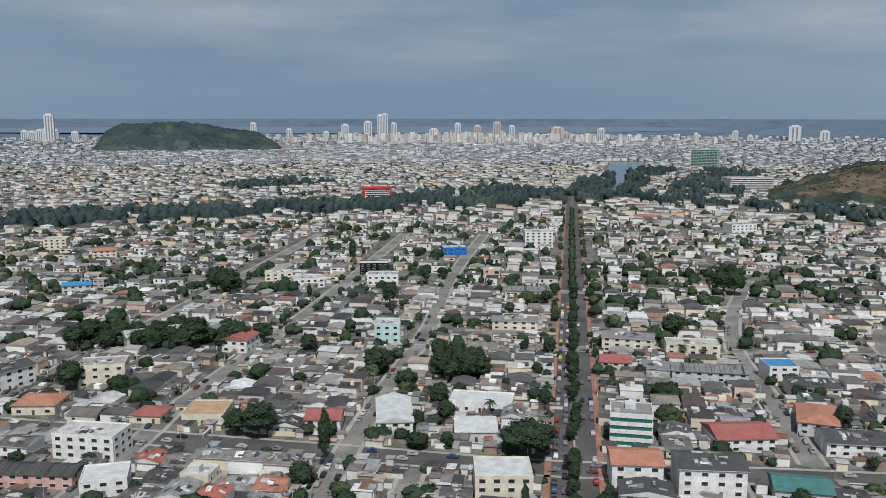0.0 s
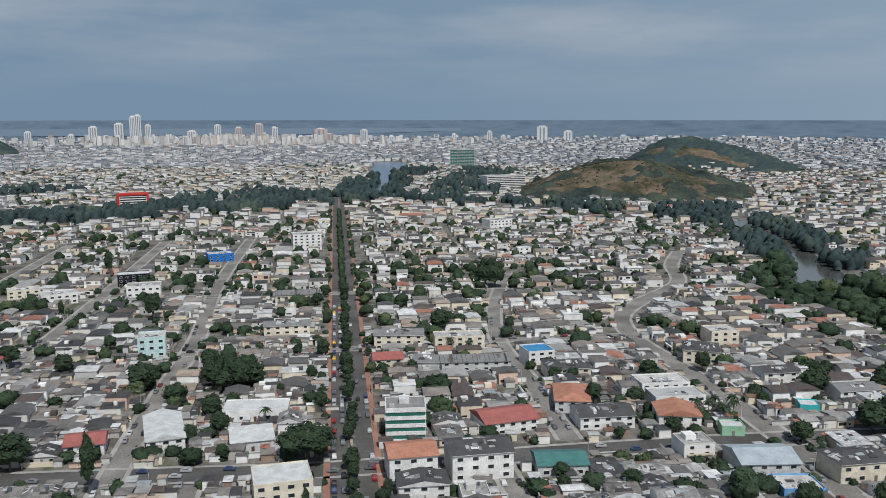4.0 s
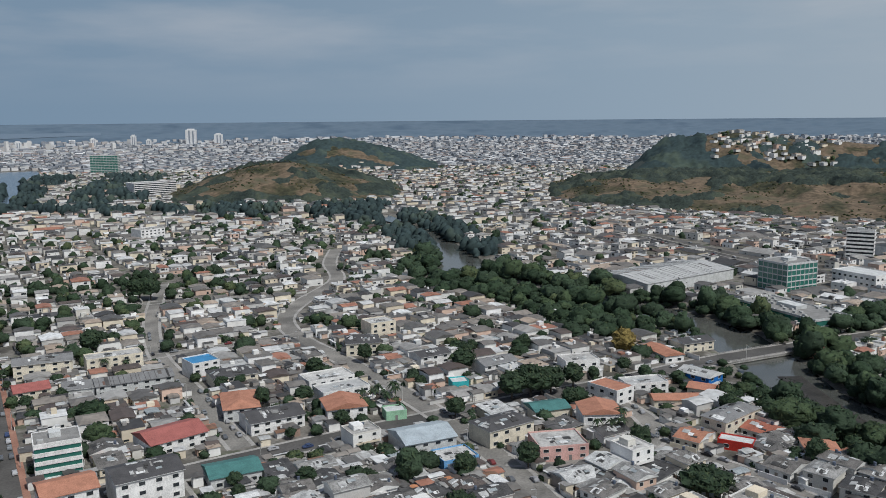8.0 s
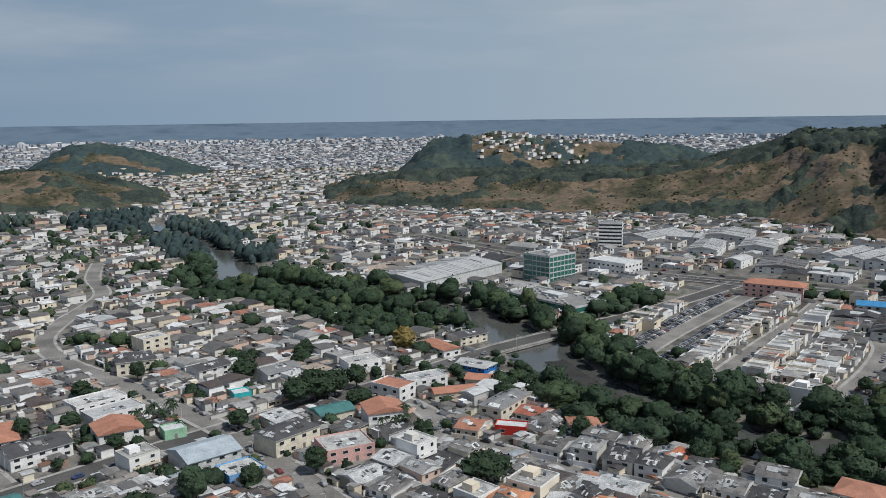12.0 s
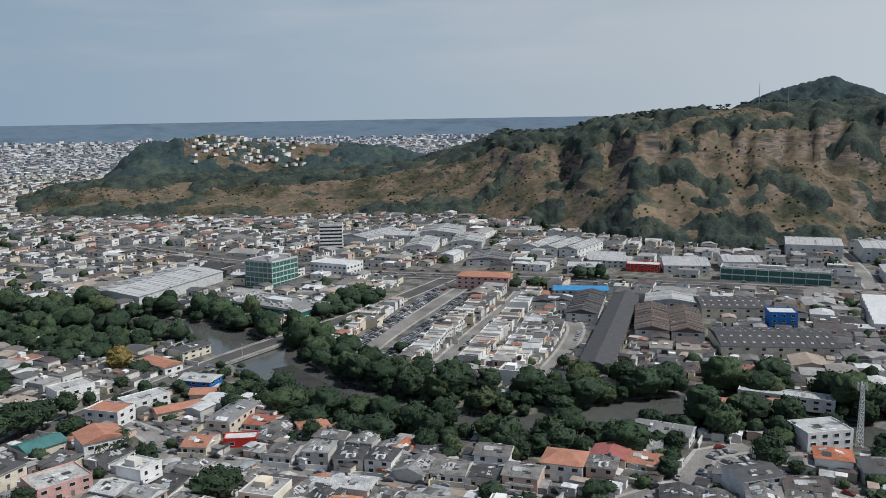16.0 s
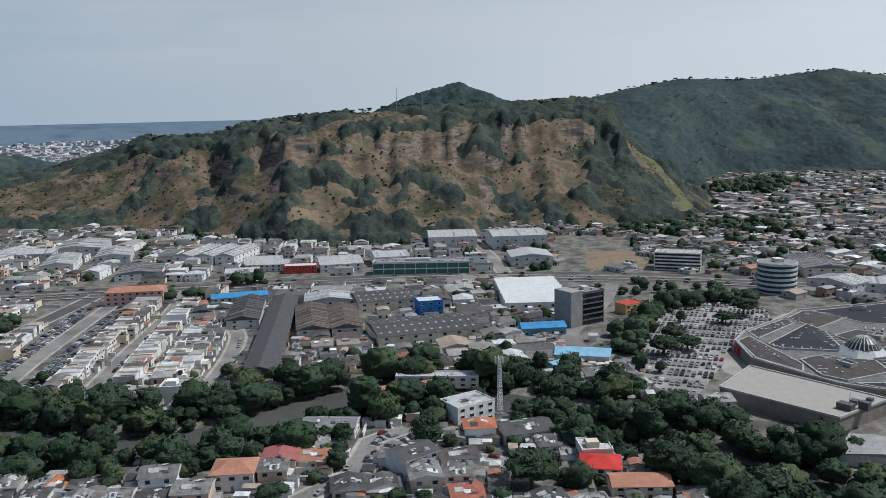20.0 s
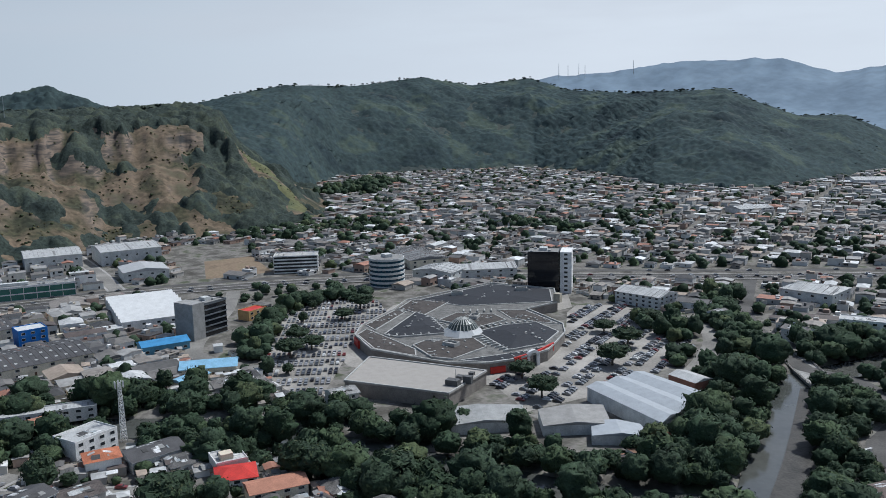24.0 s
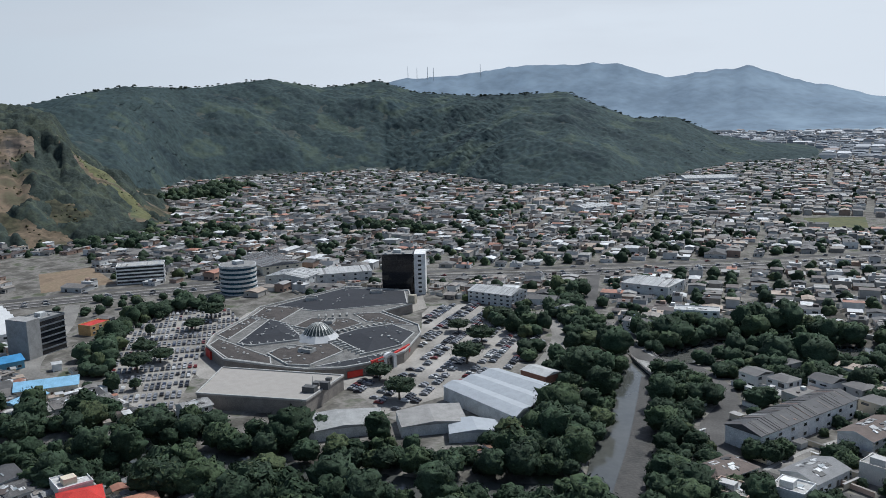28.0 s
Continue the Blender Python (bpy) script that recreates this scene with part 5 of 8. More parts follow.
def round_office(x, y, rad, h, floors, wall, glass, label):
    """A drum of glass storeys between pale floor bands."""
    fh = h / floors

    def drum_of(r, z0, z1, n=40):
        b = bmesh.new()
        prism(b, [(r * math.cos(k * 2 * math.pi / n), r * math.sin(k * 2 * math.pi / n)) for k in range(n)], z0, z1)
        return b
    made = new("office_building", mesh_of("office_building", drum_of(rad - 0.8, 0, h), wall))
    made.matrix_basis = pose(x, y, 0)
    tagged(made, label, "office building")
    for k in range(floors):
        part("window_band", drum_of(rad - 0.3, k * fh + 0.9, (k + 1) * fh - 0.75), glass, made)
    for k in range(floors + 1):
        part("floor_band", drum_of(rad, max(0, k * fh - 0.75), k * fh + 0.9), wall, made)
    part("roof", drum_of(rad - 0.6, h + 0.9, h + 1.0), paint(0.24, 0.235, 0.225, 0.85, name="office_roof"), made)
    b = bmesh.new()
    box(b, -4, 3, -3, 3, h + 1.0, h + 3.4)
    part("plant_room", b, PALE, made)
    FOOT.append((x, y, rad, rad, 0))


round_office(551, -304, 13.5, 20.5, 6, PALE, paint(0.02, 0.06, 0.09, 0.2, name="blue_black_glass"), "round office block with blue glass and white bands")
wall_bm = bmesh.new()
box(wall_bm, -4.5, 4.5, -7.8, 7.8, 0, 22.0)
side_block = new("stair_block", mesh_of("stair_block", wall_bm, paint(0.30, 0.295, 0.285, 0.85, name="grey_concrete")))
side_block.matrix_basis = pose(485.9, -136.8, 0, 0, 0, -63.4)
tagged(side_block, "plain grey concrete stair block beside glass offices", "stair block")
office("office_building", 677, -62, -97, 79, 15, 9.5, 2, WHITE, GREENGLASS, "long white showroom with teal glass front", mullion=8)
office("office_tower", 462, -385, -133, 22, 20, 28.8, 9, BLACKGLASS, BLACKGLASS, "black glass office tower", mullion=2.4)
bm = bmesh.new()
box(bm, -4, 4, -10.2, 10.2, 0, 29.6)
core = new("service_core", mesh_of("service_core", bm, WHITE))
core.matrix_basis = pose(451.5, -397, 0, 0, 0, -133)
tagged(core, "white stair tower beside black glass block", "stair tower")
for k in range(9):
    bm = bmesh.new()
    box(bm, -1.2, 1.2, -10.26, -10.18, 1.6 + k * 3.2, 3.0 + k * 3.2)
    part("window", bm, M_GLASS, core)

office("office_tower", 630, 2043, -30, 62, 25, 45.0, 12, PALE, GREENGLASS, "green glass slab tower beyond the river", mullion=6)
bm = bmesh.new()
box(bm, -35, 35, -25, 25, 0, 8.0)
wh = new("warehouse", mesh_of("warehouse", bm, PALE))
wh.matrix_basis = pose(535, 390, 0, 0, 0, -3)
wh.scale = (1.43, 1.06, 1)
tagged(wh, "very large warehouse with pale ribbed roof", "warehouse")
bm = bmesh.new()
gable(bm, -35.5, 35.5, -25.5, 25.5, 8.0, 3.2, 0, True)
part("roof", bm, PALEROOF, wh)
FOOT.append((535, 390, 50, 27, radians(-3)))
FOOT.append((341, -69, 6, 6, 0))  # kept clear for the mast
FOOT.append((330, -60, 7, 7, 0))


# ---- trees ----
def lump_crown(rng, rad, tall, flat, leaves, size, nu=13, nv=8):
    """One rugged canopy surface, thrown in and out by noise, with loose leaf sprays on it."""
    b = Batch()
    off = Vector((rng.uniform(0, 90), rng.uniform(0, 90), rng.uniform(0, 90)))

    def skin(u, v):
        n = Vector((math.cos(v) * math.cos(u), math.cos(v) * math.sin(u), math.sin(v)))
        q = 0.82 + 0.30 * (1 - 2.2 * abs(noise.noise(n * 1.35 + off))) + 0.26 * noise.noise(n * 3.1 + off) + 0.2 * noise.noise(n * 7.5 + off)
        q *= 0.95
        return Vector((n.x * rad * q, n.y * rad * q, tall + n.z * rad * flat * q)), n
    vs = []
    for j in range(nv):
        v = -0.95 + (1.36 + 0.95) * j / (nv - 1)
        for i in range(nu):
            vs.append(tuple(skin((i + 0.5 * (j % 2)) * 6.2832 / nu + rng.uniform(-0.12, 0.12), v + rng.uniform(-0.1, 0.1))[0] + Vector((rng.uniform(-1, 1), rng.uniform(-1, 1), rng.uniform(-1, 1))) * rad * 0.065))
    fs = []
    for j in range(nv - 1):
        for i in range(nu):
            k = (i + 1) % nu
            a, bb, c, d = j * nu + i, j * nu + k, (j + 1) * nu + k, (j + 1) * nu + i
            fs += [(a, bb, c), (a, c, d)] if (i + j) % 2 else [(a, bb, d), (bb, c, d)]
    vs.append(tuple(skin(0.0, 1.5708)[0]))
    fs += [((nv - 1) * nu + i, (nv - 1) * nu + (i + 1) % nu, nv * nu) for i in range(nu)]
    b.add(vs, fs, 0)
    for _ in range(leaves):
        p, n = skin(rng.uniform(0, 6.283), math.asin(rng.uniform(-0.5, 1)))
        p = p + n * rng.uniform(-0.2, 1.3) * size
        t = n.orthogonal().normalized()
        t.rotate(Matrix.Rotation(rng.uniform(0, 6.283), 3, n))
        u = n.cross(t) * 0.8 + n * rng.uniform(-0.3, 0.45)
        t = t + n * rng.uniform(-0.35, 0.35)
        s = size * rng.uniform(0.5, 1.5)
        b.add([tuple(p + t * s), tuple(p + u * s), tuple(p - t * s), tuple(p - u * s * 0.5)], [(0, 1, 2, 3)], 0)
    return b


def crown_mesh(b, mat):
    me = bpy.data.meshes.new("crown")
    me.from_pydata(b.v, [], b.f)
    me.materials.append(mat)
    me.update()
    return me


def tube(bm, a, b, r0, r1, n=6):
    a, b = Vector(a), Vector(b)
    u = (b - a).normalized()
    s = u.orthogonal().normalized()
    t = u.cross(s)
    lo = [bm.verts.new(a + (s * math.cos(k * 6.2832 / n) + t * math.sin(k * 6.2832 / n)) * r0) for k in range(n)]
    hi = [bm.verts.new(b + (s * math.cos(k * 6.2832 / n) + t * math.sin(k * 6.2832 / n)) * r1) for k in range(n)]
    for k in range(n):
        bm.faces.new((lo[k], lo[(k + 1) % n], hi[(k + 1) % n], hi[k]))
    bm.faces.new(hi)


def tree_kind(seed, rad, tall, flat, leaves, size, label, at=(0, 0), z=0, mat=None):
    rng = random.Random(seed)
    bm = bmesh.new()
    tube(bm, (0, 0, 0), (0.1, 0, tall * 0.55), rad * 0.085, rad * 0.05)
    for k in range(5):
        a = k * 1.257 + rng.uniform(-0.3, 0.3)
        tube(bm, (0, 0, tall * rng.uniform(0.35, 0.52)), (rad * 0.55 * math.cos(a), rad * 0.55 * math.sin(a), tall * 0.95), rad * 0.04, rad * 0.015, 5)
    ob = new("tree", mesh_of("trunk", bm, M_BARK))
    ob.matrix_basis = pose(*at, z)
    tagged(ob, label, "tree", "town trees")
    part("crown", crown_mesh(lump_crown(rng, rad, tall, flat, leaves, size, 17, 11), mat or M_LEAF), None, ob)
    return ob


def palm_kind(at):
    rng = random.Random(8)
    bm = bmesh.new()
    tube(bm, (0, 0, 0), (0.3, 0, 8), 0.22, 0.15)
    ob = new("palm_tree", mesh_of("trunk", bm, M_BARK))
    ob.matrix_basis = pose(*at, 0)
    tagged(ob, "tall palm with drooping green fronds", "palm", "street palms")
    b = Batch()
    for k in range(16):
        a, up = k * 0.3927 * 1.9, rng.uniform(-0.1, 0.9)
        p = Vector((0.3, 0, 8))
        w = Vector((-math.sin(a), math.cos(a), 0))
        prev = (p - w * 0.1, p + w * 0.1)
        for j in range(1, 5):
            q = p + Vector((math.cos(a) * 0.8 * j, math.sin(a) * 0.8 * j, up * j * 0.7 - 0.16 * j * j))
            ww = (0.45, 0.5, 0.35, 0.05)[j - 1]
            cur = (q - w * ww, q + w * ww)
            b.add([tuple(v) for v in (*prev, cur[1], cur[0])], [(0, 1, 2, 3)], 0)
            prev = cur
    part("crown", crown_mesh(b, M_LEAF), None, ob)
    return ob


TREES = [
    tree_kind(1, 3.9, 5.0, 0.8, 420, 0.36, "round dark green street tree", (70, 560)),
    tree_kind(2, 5.1, 6.3, 0.75, 560, 0.4, "large spreading green tree", (-150, 450)),
    tree_kind(3, 2.8, 4.2, 0.95, 300, 0.3, "small bushy green tree", (-60, 560)),
    tree_kind(4, 4.3, 8.0, 1.1, 500, 0.38, "tall dense dark green tree", (-70, 430)),
    tree_kind(5, 1.7, 8.0, 2.8, 300, 0.3, "slim columnar dark tree", (-90, 560)),
]
UMBRELLA = tree_kind(6, 10.5, 9.5, 0.36, 1300, 0.5, "huge flat-topped umbrella tree", (32, 297))
FOOT.append((32, 297, 4, 4, 0))
PALM = palm_kind((205, 300))
rng = random.Random(11)
tree_spots = []


def plant(x, y, kind=None, s=None, z=0.0, lo=0.8, hi=1.3):
    k = kind if kind is not None else rng.choices(TREES, (4, 3, 4, 2, 0.5))[0]
    s = s or rng.uniform(lo, hi)
    copy_thing(k, pose(x, y, z, 0, 0, rng.uniform(0, 360)) @ Matrix.Diagonal((s, s, s * rng.uniform(0.85, 1.15), 1)))
    tree_spots.append((x, y))


# avenue median
for k in range(52):
    y = 150 + k * 9.0
    x = 45 + (y - 273) * 0.15
    if k % 7 != 3:
        plant(x + rng.uniform(-1.2, 1.2), y + rng.uniform(-3, 3), TREES[(0, 1, 0, 3, 2)[k % 5]], rng.uniform(0.5, 0.85) * (1 if k % 5 != 1 else 0.7))
    for side in (-12.2, 11.6):
        if rng.random() < 0.32:
            plant(x + side + rng.uniform(-0.8, 0.8), y + rng.uniform(-3, 3), TREES[rng.choice((0, 2, 2, 3))], rng.uniform(0.45, 0.8))
for px_, py_ in ((200, 296), (205, 294), (209, 292), (203, 290), (212, 298), (197, 300), (254, 206), (258, 204), (262, 208), (250, 210), (124, 424), (134, 421), (20, 340), (452, 196), (462, 198), (468, 195), (480, 200), (492, 197), (455, 200)):
    plant(px_, py_, PALM, rng.uniform(0.8, 1.05))
plant(-32, 400, TREES[1], 1.3)
for x, y, k, q in ((254, 264, 1, 1.3), (264, 262, 1, 1.4), (274, 259, 1, 1.3), (288, 258, 0, 1.3), (265, 311, 1, 1.2), (279, 326, 0, 1.1), (220, 263, 0, 1.1), (306, -34, 1, 1.2), (267, -115, 1, 1.3), (259, -120, 1, 1.3),
                   (235, -138, 1, 1.6), (-42, 287, 4, 1.5), (-72, 317, 1, 1.3), (-82, 320, 0, 1.2), (-135, 443, 1, 1.7), (-2, 353, 3, 1.0), (-17, 376, 1, 1.0), (-172, 376, 1, 1.2), (-146, 368, 1, 1.0), (-35, 545, 3, 1.2),
                   (-76, 705, 4, 1.8), (-54, 479, 2, 1.2), (130, 467, 1, 1.2), (200, 591, 1, 1.6), (206, 586, 1, 1.5), (-150, 585, 1, 1.7), (-160, 588, 3, 1.6), (269, 260, 1, 1.2)):
    plant(x, y, TREES[k], q)
    FOOT.append((x, y, 3, 3, 0))
GOLDEN = tree_kind(7, 6.2, 6.5, 1.0, 420, 0.42, "large tree with yellowing dry foliage", (356, 283), mat=M_GOLD)
FOOT.append((356, 283, 5, 5, 0))
for x, y, q in ((232, 147, 0.85), (264, -67, 0.95)):
    plant(x, y, UMBRELLA, q)
    FOOT.append((x, y, 6, 6, 0))

# ---- houses of the near town ----
PROTO = []
TANK = paint(0.10, 0.12, 0.16, 0.6, name="tank_plastic")


def patch_roof(ob, r, count):
    """Odd sheets, repairs and roof lights laid on the slopes of a roof."""
    me = ob.data
    bm = bmesh.new()
    bm.from_mesh(me)
    bm.normal_update()
    tops = [f for f in bm.faces if f.normal.z > 0.5]
    for k in range(count):
        f = tops[r.randrange(len(tops))]
        c, n = f.calc_center_median(), f.normal.copy()
        side = Vector((n.y, -n.x, 0)).normalized() if n.z < 0.999 else Vector((1, 0, 0))
        up = n.cross(side)
        ext = max((v.co - c).dot(side) for v in f.verts), max((v.co - c).dot(up) for v in f.verts)
        o = c + side * r.uniform(-0.55, 0.55) * ext[0] * 0.8 + up * r.uniform(-0.6, 0.25) * ext[1]
        hw, hu = r.choice((0.3, 0.5, 0.6, 1.0, 1.5)), r.uniform(0.35, 1.4)
        lo = [o + side * (sx * hw) + up * (sy * hu) + n * 0.004 for sx, sy in ((-1, -1), (1, -1), (1, 1), (-1, 1))]
        vs = [bm.verts.new(v) for v in lo] + [bm.verts.new(v + n * (0.05 + 0.01 * k)) for v in lo]
        bm.faces.new(vs[4:]).material_index = 1
        for i in range(4):
            bm.faces.new((vs[i], vs[(i + 1) % 4], vs[4 + (i + 1) % 4], vs[4 + i])).material_index = 1
    low = bmesh.new()
    low.from_mesh(me)
    low.normal_update()
    for f in low.faces:  # pale fascia boards along the eaves
        if abs(f.normal.z) < 0.1:
            f.material_index = 1
    low.to_mesh(me)
    low.free()
    me.materials.append(M_FRAME)
    bmesh.ops.delete(bm, geom=[f for f in bm.faces if f.material_index == 0], context="FACES")
    for f in bm.faces:
        f.material_index = 0
    tagged(part("patching", bm, M_SHEETS, ob), kind="stuff")


def rib_roof(ob, r):
    """Long sheets up the slopes of a great roof: some newer and paler, some rusted, with proud seams."""
    me = ob.data
    src = bmesh.new()
    src.from_mesh(me)
    src.normal_update()
    out = bmesh.new()
    for f in src.faces:
        n = f.normal
        if n.z < 0.5 or len(f.verts) != 4 or f.calc_area() < 60:
            continue
        c = f.calc_center_median()
        side = Vector((n.y, -n.x, 0)).normalized() if n.z < 0.999 else Vector((1, 0, 0))
        up = n.cross(side)
        es, eu = max(abs((v.co - c).dot(side)) for v in f.verts), max(abs((v.co - c).dot(up)) for v in f.verts)
        k = -es + 1.0
        while k < es - 0.6:
            seam = r.random() < 0.55
            hw = 0.09 if seam else r.choice((0.4, 0.5, 0.9))
            u0, u1 = (-0.97 * eu, 0.97 * eu) if seam or r.random() < 0.4 else sorted((r.uniform(-0.95, 0.95) * eu, r.uniform(-0.95, 0.95) * eu))
            lo = [c + side * (k + sx * hw) + up * uu + n * 0.004 for sx, uu in ((-1, u0), (1, u0), (1, u1), (-1, u1))]
            vs = [out.verts.new(v) for v in lo] + [out.verts.new(v + n * (0.16 if seam else 0.06)) for v in lo]
            out.faces.new(vs[4:])
            for i in range(4):
                out.faces.new((vs[i], vs[(i + 1) % 4], vs[4 + (i + 1) % 4], vs[4 + i]))
            k += r.uniform(1.2, 3.6)
    src.free()
    bmesh.ops.recalc_face_normals(out, faces=out.faces)
    tagged(part("patching", out, M_RIBS_DARK if me.materials[0] in (DARKROOF, BROWNROOF, GREYROOF, M_ROOF) else M_RIBS, ob), kind="stuff")


def house_kind(i, w, d, h, roof, cover, lab, kind="house", n=(10,)):
    ob = building(kind, -250 + i * 20, 196 - 3 * i, 0, w, d, h, roof, None, cover, label=lab, category="house", group="town houses", sides="f", gap=3.4 if h < 4 else 5.0, wide=1.9)
    FOOT.pop()
    r = random.Random(i)
    if roof == "flat" and r.random() < 0.8:
        bm = bmesh.new()
        box(bm, -w * 0.3, w * 0.05, -d * 0.1, d * 0.3, h + 0.08, h + 2.3)
        part("stair_house", bm, M_WALL, ob)
    if h > 5 and r.random() < 0.7:
        bm = bmesh.new()
        box(bm, -w * 0.4, w * 0.4, -d / 2 - 1.3, -d / 2 - 0.004, h / 2 - 0.1, h / 2 + 0.1)
        box(bm, -w * 0.4, w * 0.4, -d / 2 - 1.3, -d / 2 - 1.2, h / 2 + 0.1, h / 2 + 0.95)
        part("balcony", bm, M_WALL, ob)
    bm = bmesh.new()  # rear wing under its own roof
    q = -1 if i % 2 else 1
    box(bm, q * w * 0.02, q * w * 0.46, d / 2 + 0.004, d / 2 + 3.6, 0, 2.7) if q > 0 else box(bm, q * w * 0.46, q * w * 0.02, d / 2 + 0.004, d / 2 + 3.6, 0, 2.7)
    part("rear_wing", bm, M_WALL, ob)
    bm = bmesh.new()
    x0_, x1_ = sorted((q * w * 0.0, q * w * 0.5))
    gable(bm, x0_, x1_, d / 2 - 0.2, d / 2 + 4.0, 2.7, 0.7, 0, i % 3 == 0, 0.12)
    part("wing_roof", bm, (M_ROOF, M_TERRA, M_ROOF, M_FLAT)[i % 4], ob)
    bm = bmesh.new()  # garage or side lean-to
    s = 1 if i % 2 else -1
    box(bm, s * w / 2 + (0.01 if s > 0 else -3.4), s * w / 2 + (3.4 if s > 0 else -0.01), -d * 0.45, d * 0.2, 0, 2.5)
    if i % 2:
        part("carport", bm, M_FLAT if i % 3 else M_ROOF, ob)
    else:
        bm.free()
    bm = bmesh.new()
    yw = 2.6
    box(bm, -w / 2 - 0.4, w / 2 + 0.4, -d / 2 - yw, -d / 2 - yw + 0.18, 0, 2.0)
    part("yard_wall", bm, M_WALL, ob)
    if i % 2 == 0:
        bm = bmesh.new()
        tube(bm, (0, 0, 0), (0, 0, 1.2), 0.55, 0.6, 8)
        part("water_tank", bm, TANK, ob, at=pose(w * 0.2, d * 0.25, h + (0.08 if roof == "flat" else 1.2)))
    patch_roof([c for c in ob.children if c.name.startswith("roof")][0], r, 17 if cover is None else 7)
    PROTO.append((ob, w, d))
    return ob


KINDS = [(11, 13, 3.3, "gable", None), (12, 12, 3.4, "hip", None), (10, 14, 6.2, "gable_y", None), (13, 11, 6.0, "gable", None), (11, 12, 6.2, "flat", None), (12, 14, 3.2, "shed", None),
         (10, 12, 6.0, "hip", None), (12, 11, 3.2, "gable_y", None), (11, 13, 3.3, "gable", M_TERRA), (12, 12, 6.0, "hip", M_TERRA), (13, 13, 8.8, "flat", None), (14, 12, 3.4, "gable", None)]
LABS = {"gable": "low plastered house with weathered grey gable roof", "hip": "plastered house with grey hipped roof", "gable_y": "plastered house with dark gabled roof", "flat": "white flat-roofed concrete house", "shed": "single-storey house with sloping sheet roof"}
for ob in [o for o in scene.objects if o.name.startswith("roof") and o.parent and o.data.materials and o.data.materials[0] in (M_ROOF, M_FLAT, GREYROOF, PALEROOF, DARKROOF, BROWNROOF) and o.data.users == 1]:
    w, d = ob.dimensions.x, ob.dimensions.y
    if 6 < min(w, d) and max(w, d) < 125 and len(ob.data.materials) == 1:
        if max(w, d) < 30:
            patch_roof(ob, random.Random(int(w * 100 + d * 7)), min(80, int(w * d / 13)))
        else:
            rib_roof(ob, random.Random(int(w * 100 + d * 7)))
for i, (w, d, h, roof, cover) in enumerate(KINDS):
    house_kind(i, w, d, h, roof, cover, LABS[roof] if cover is None else "cream house with terracotta tile roof", "house")
far_gear = random.Random(77)
city = Batch()  # houses beyond the near town: wall, roof, glass


def city_house(x, y, ang, w, d, h, kind, z=0.0, glass=True, mw=0, mr=1):
    r = 0.0 if kind == 0 else min(w, d) * 0.125
    hw, hd = w / 2, d / 2
    city_b = city
    body = [(-hw, -hd, z - 2), (hw, -hd, z - 2), (hw, hd, z - 2), (-hw, hd, z - 2), (-hw, -hd, z + h), (hw, -hd, z + h), (hw, hd, z + h), (-hw, hd, z + h)]
    city_b.add(turned(x, y, ang, body), [(0, 1, 5, 4), (1, 2, 6, 5), (2, 3, 7, 6), (3, 0, 4, 7)], mw)
    o = 0.4
    rf = [(-hw - o, -hd - o, z + h), (hw + o, -hd - o, z + h), (hw + o, hd + o, z + h), (-hw - o, hd + o, z + h)]
    if r:
        rf += [(-hw - o, 0, z + h + r), (hw + o, 0, z + h + r)] if kind == 1 else [(-hw + 2.5, 0, z + h + r), (hw - 2.5, 0, z + h + r)]
        city_b.add(turned(x, y, ang, rf), [(0, 1, 5, 4), (2, 3, 4, 5), (1, 2, 5), (3, 0, 4)], mr)
    else:
        rf = [(a * 0.97, b * 0.97, c + 0.02) for a, b, c in rf]
        city_b.add(turned(x, y, ang, rf), [(0, 1, 2, 3)], mr)
        if glass:
            for k in range(2):
                bx, by, bw, bh = far_gear.uniform(-hw * 0.7, hw * 0.6), far_gear.uniform(-hd * 0.7, hd * 0.6), far_gear.uniform(0.5, 1.8), far_gear.uniform(0.6, 2.2)
                t0, t1 = z + h + 0.02, z + h + bh
                gear = [(bx - bw, by - bw, t0), (bx + bw, by - bw, t0), (bx + bw, by + bw, t0), (bx - bw, by + bw, t0), (bx - bw, by - bw, t1), (bx + bw, by - bw, t1), (bx + bw, by + bw, t1), (bx - bw, by + bw, t1)]
                city_b.add(turned(x, y, ang, gear), [(0, 1, 5, 4), (1, 2, 6, 5), (2, 3, 7, 6), (3, 0, 4, 7), (4, 5, 6, 7)], mr if k else mw)
    if glass:
        fl = max(1, int(h / 3))
        for k in range(fl):
            for side in range(4):
                sa = ang + side * math.pi / 2 - math.pi / 2
                if math.cos(sa) * x + math.sin(sa) * y > 0:
                    continue
                span = w if side % 2 == 0 else d
                off = (hd if side % 2 == 0 else hw) + 0.05
                for q in (-0.26, 0.22):
                    if far_gear.random() < 0.3:
                        continue
                    a = ang + side * math.pi / 2
                    hw_, hh = far_gear.choice((0.5, 0.7, 1.1, 1.7)), far_gear.choice((0.8, 1.1, 1.4, 2.0))
                    zz = z + k * 3.0 + (0.9 if hh < 1.5 else 0.15)
                    cx = (q + far_gear.uniform(-0.08, 0.08)) * span
                    city_b.add(turned(x, y, a, [(cx - hw_, -off, zz), (cx + hw_, -off, zz), (cx + hw_, -off, zz + hh), (cx - hw_, -off, zz + hh)]), [(0, 1, 2, 3)], 2)


def mall_zone(x, y):
    return (x - 380) ** 2 + (y + 930) ** 2 < 60 ** 2 or (262 < x < 530 and -395 < y < -146 and not (x < 330 and y > -165) and not (x > 480 and y < -330)) or (212 < x < 292 and -314 < y < -178) or (x - 250) ** 2 + (y + 300) ** 2 < 60 ** 2


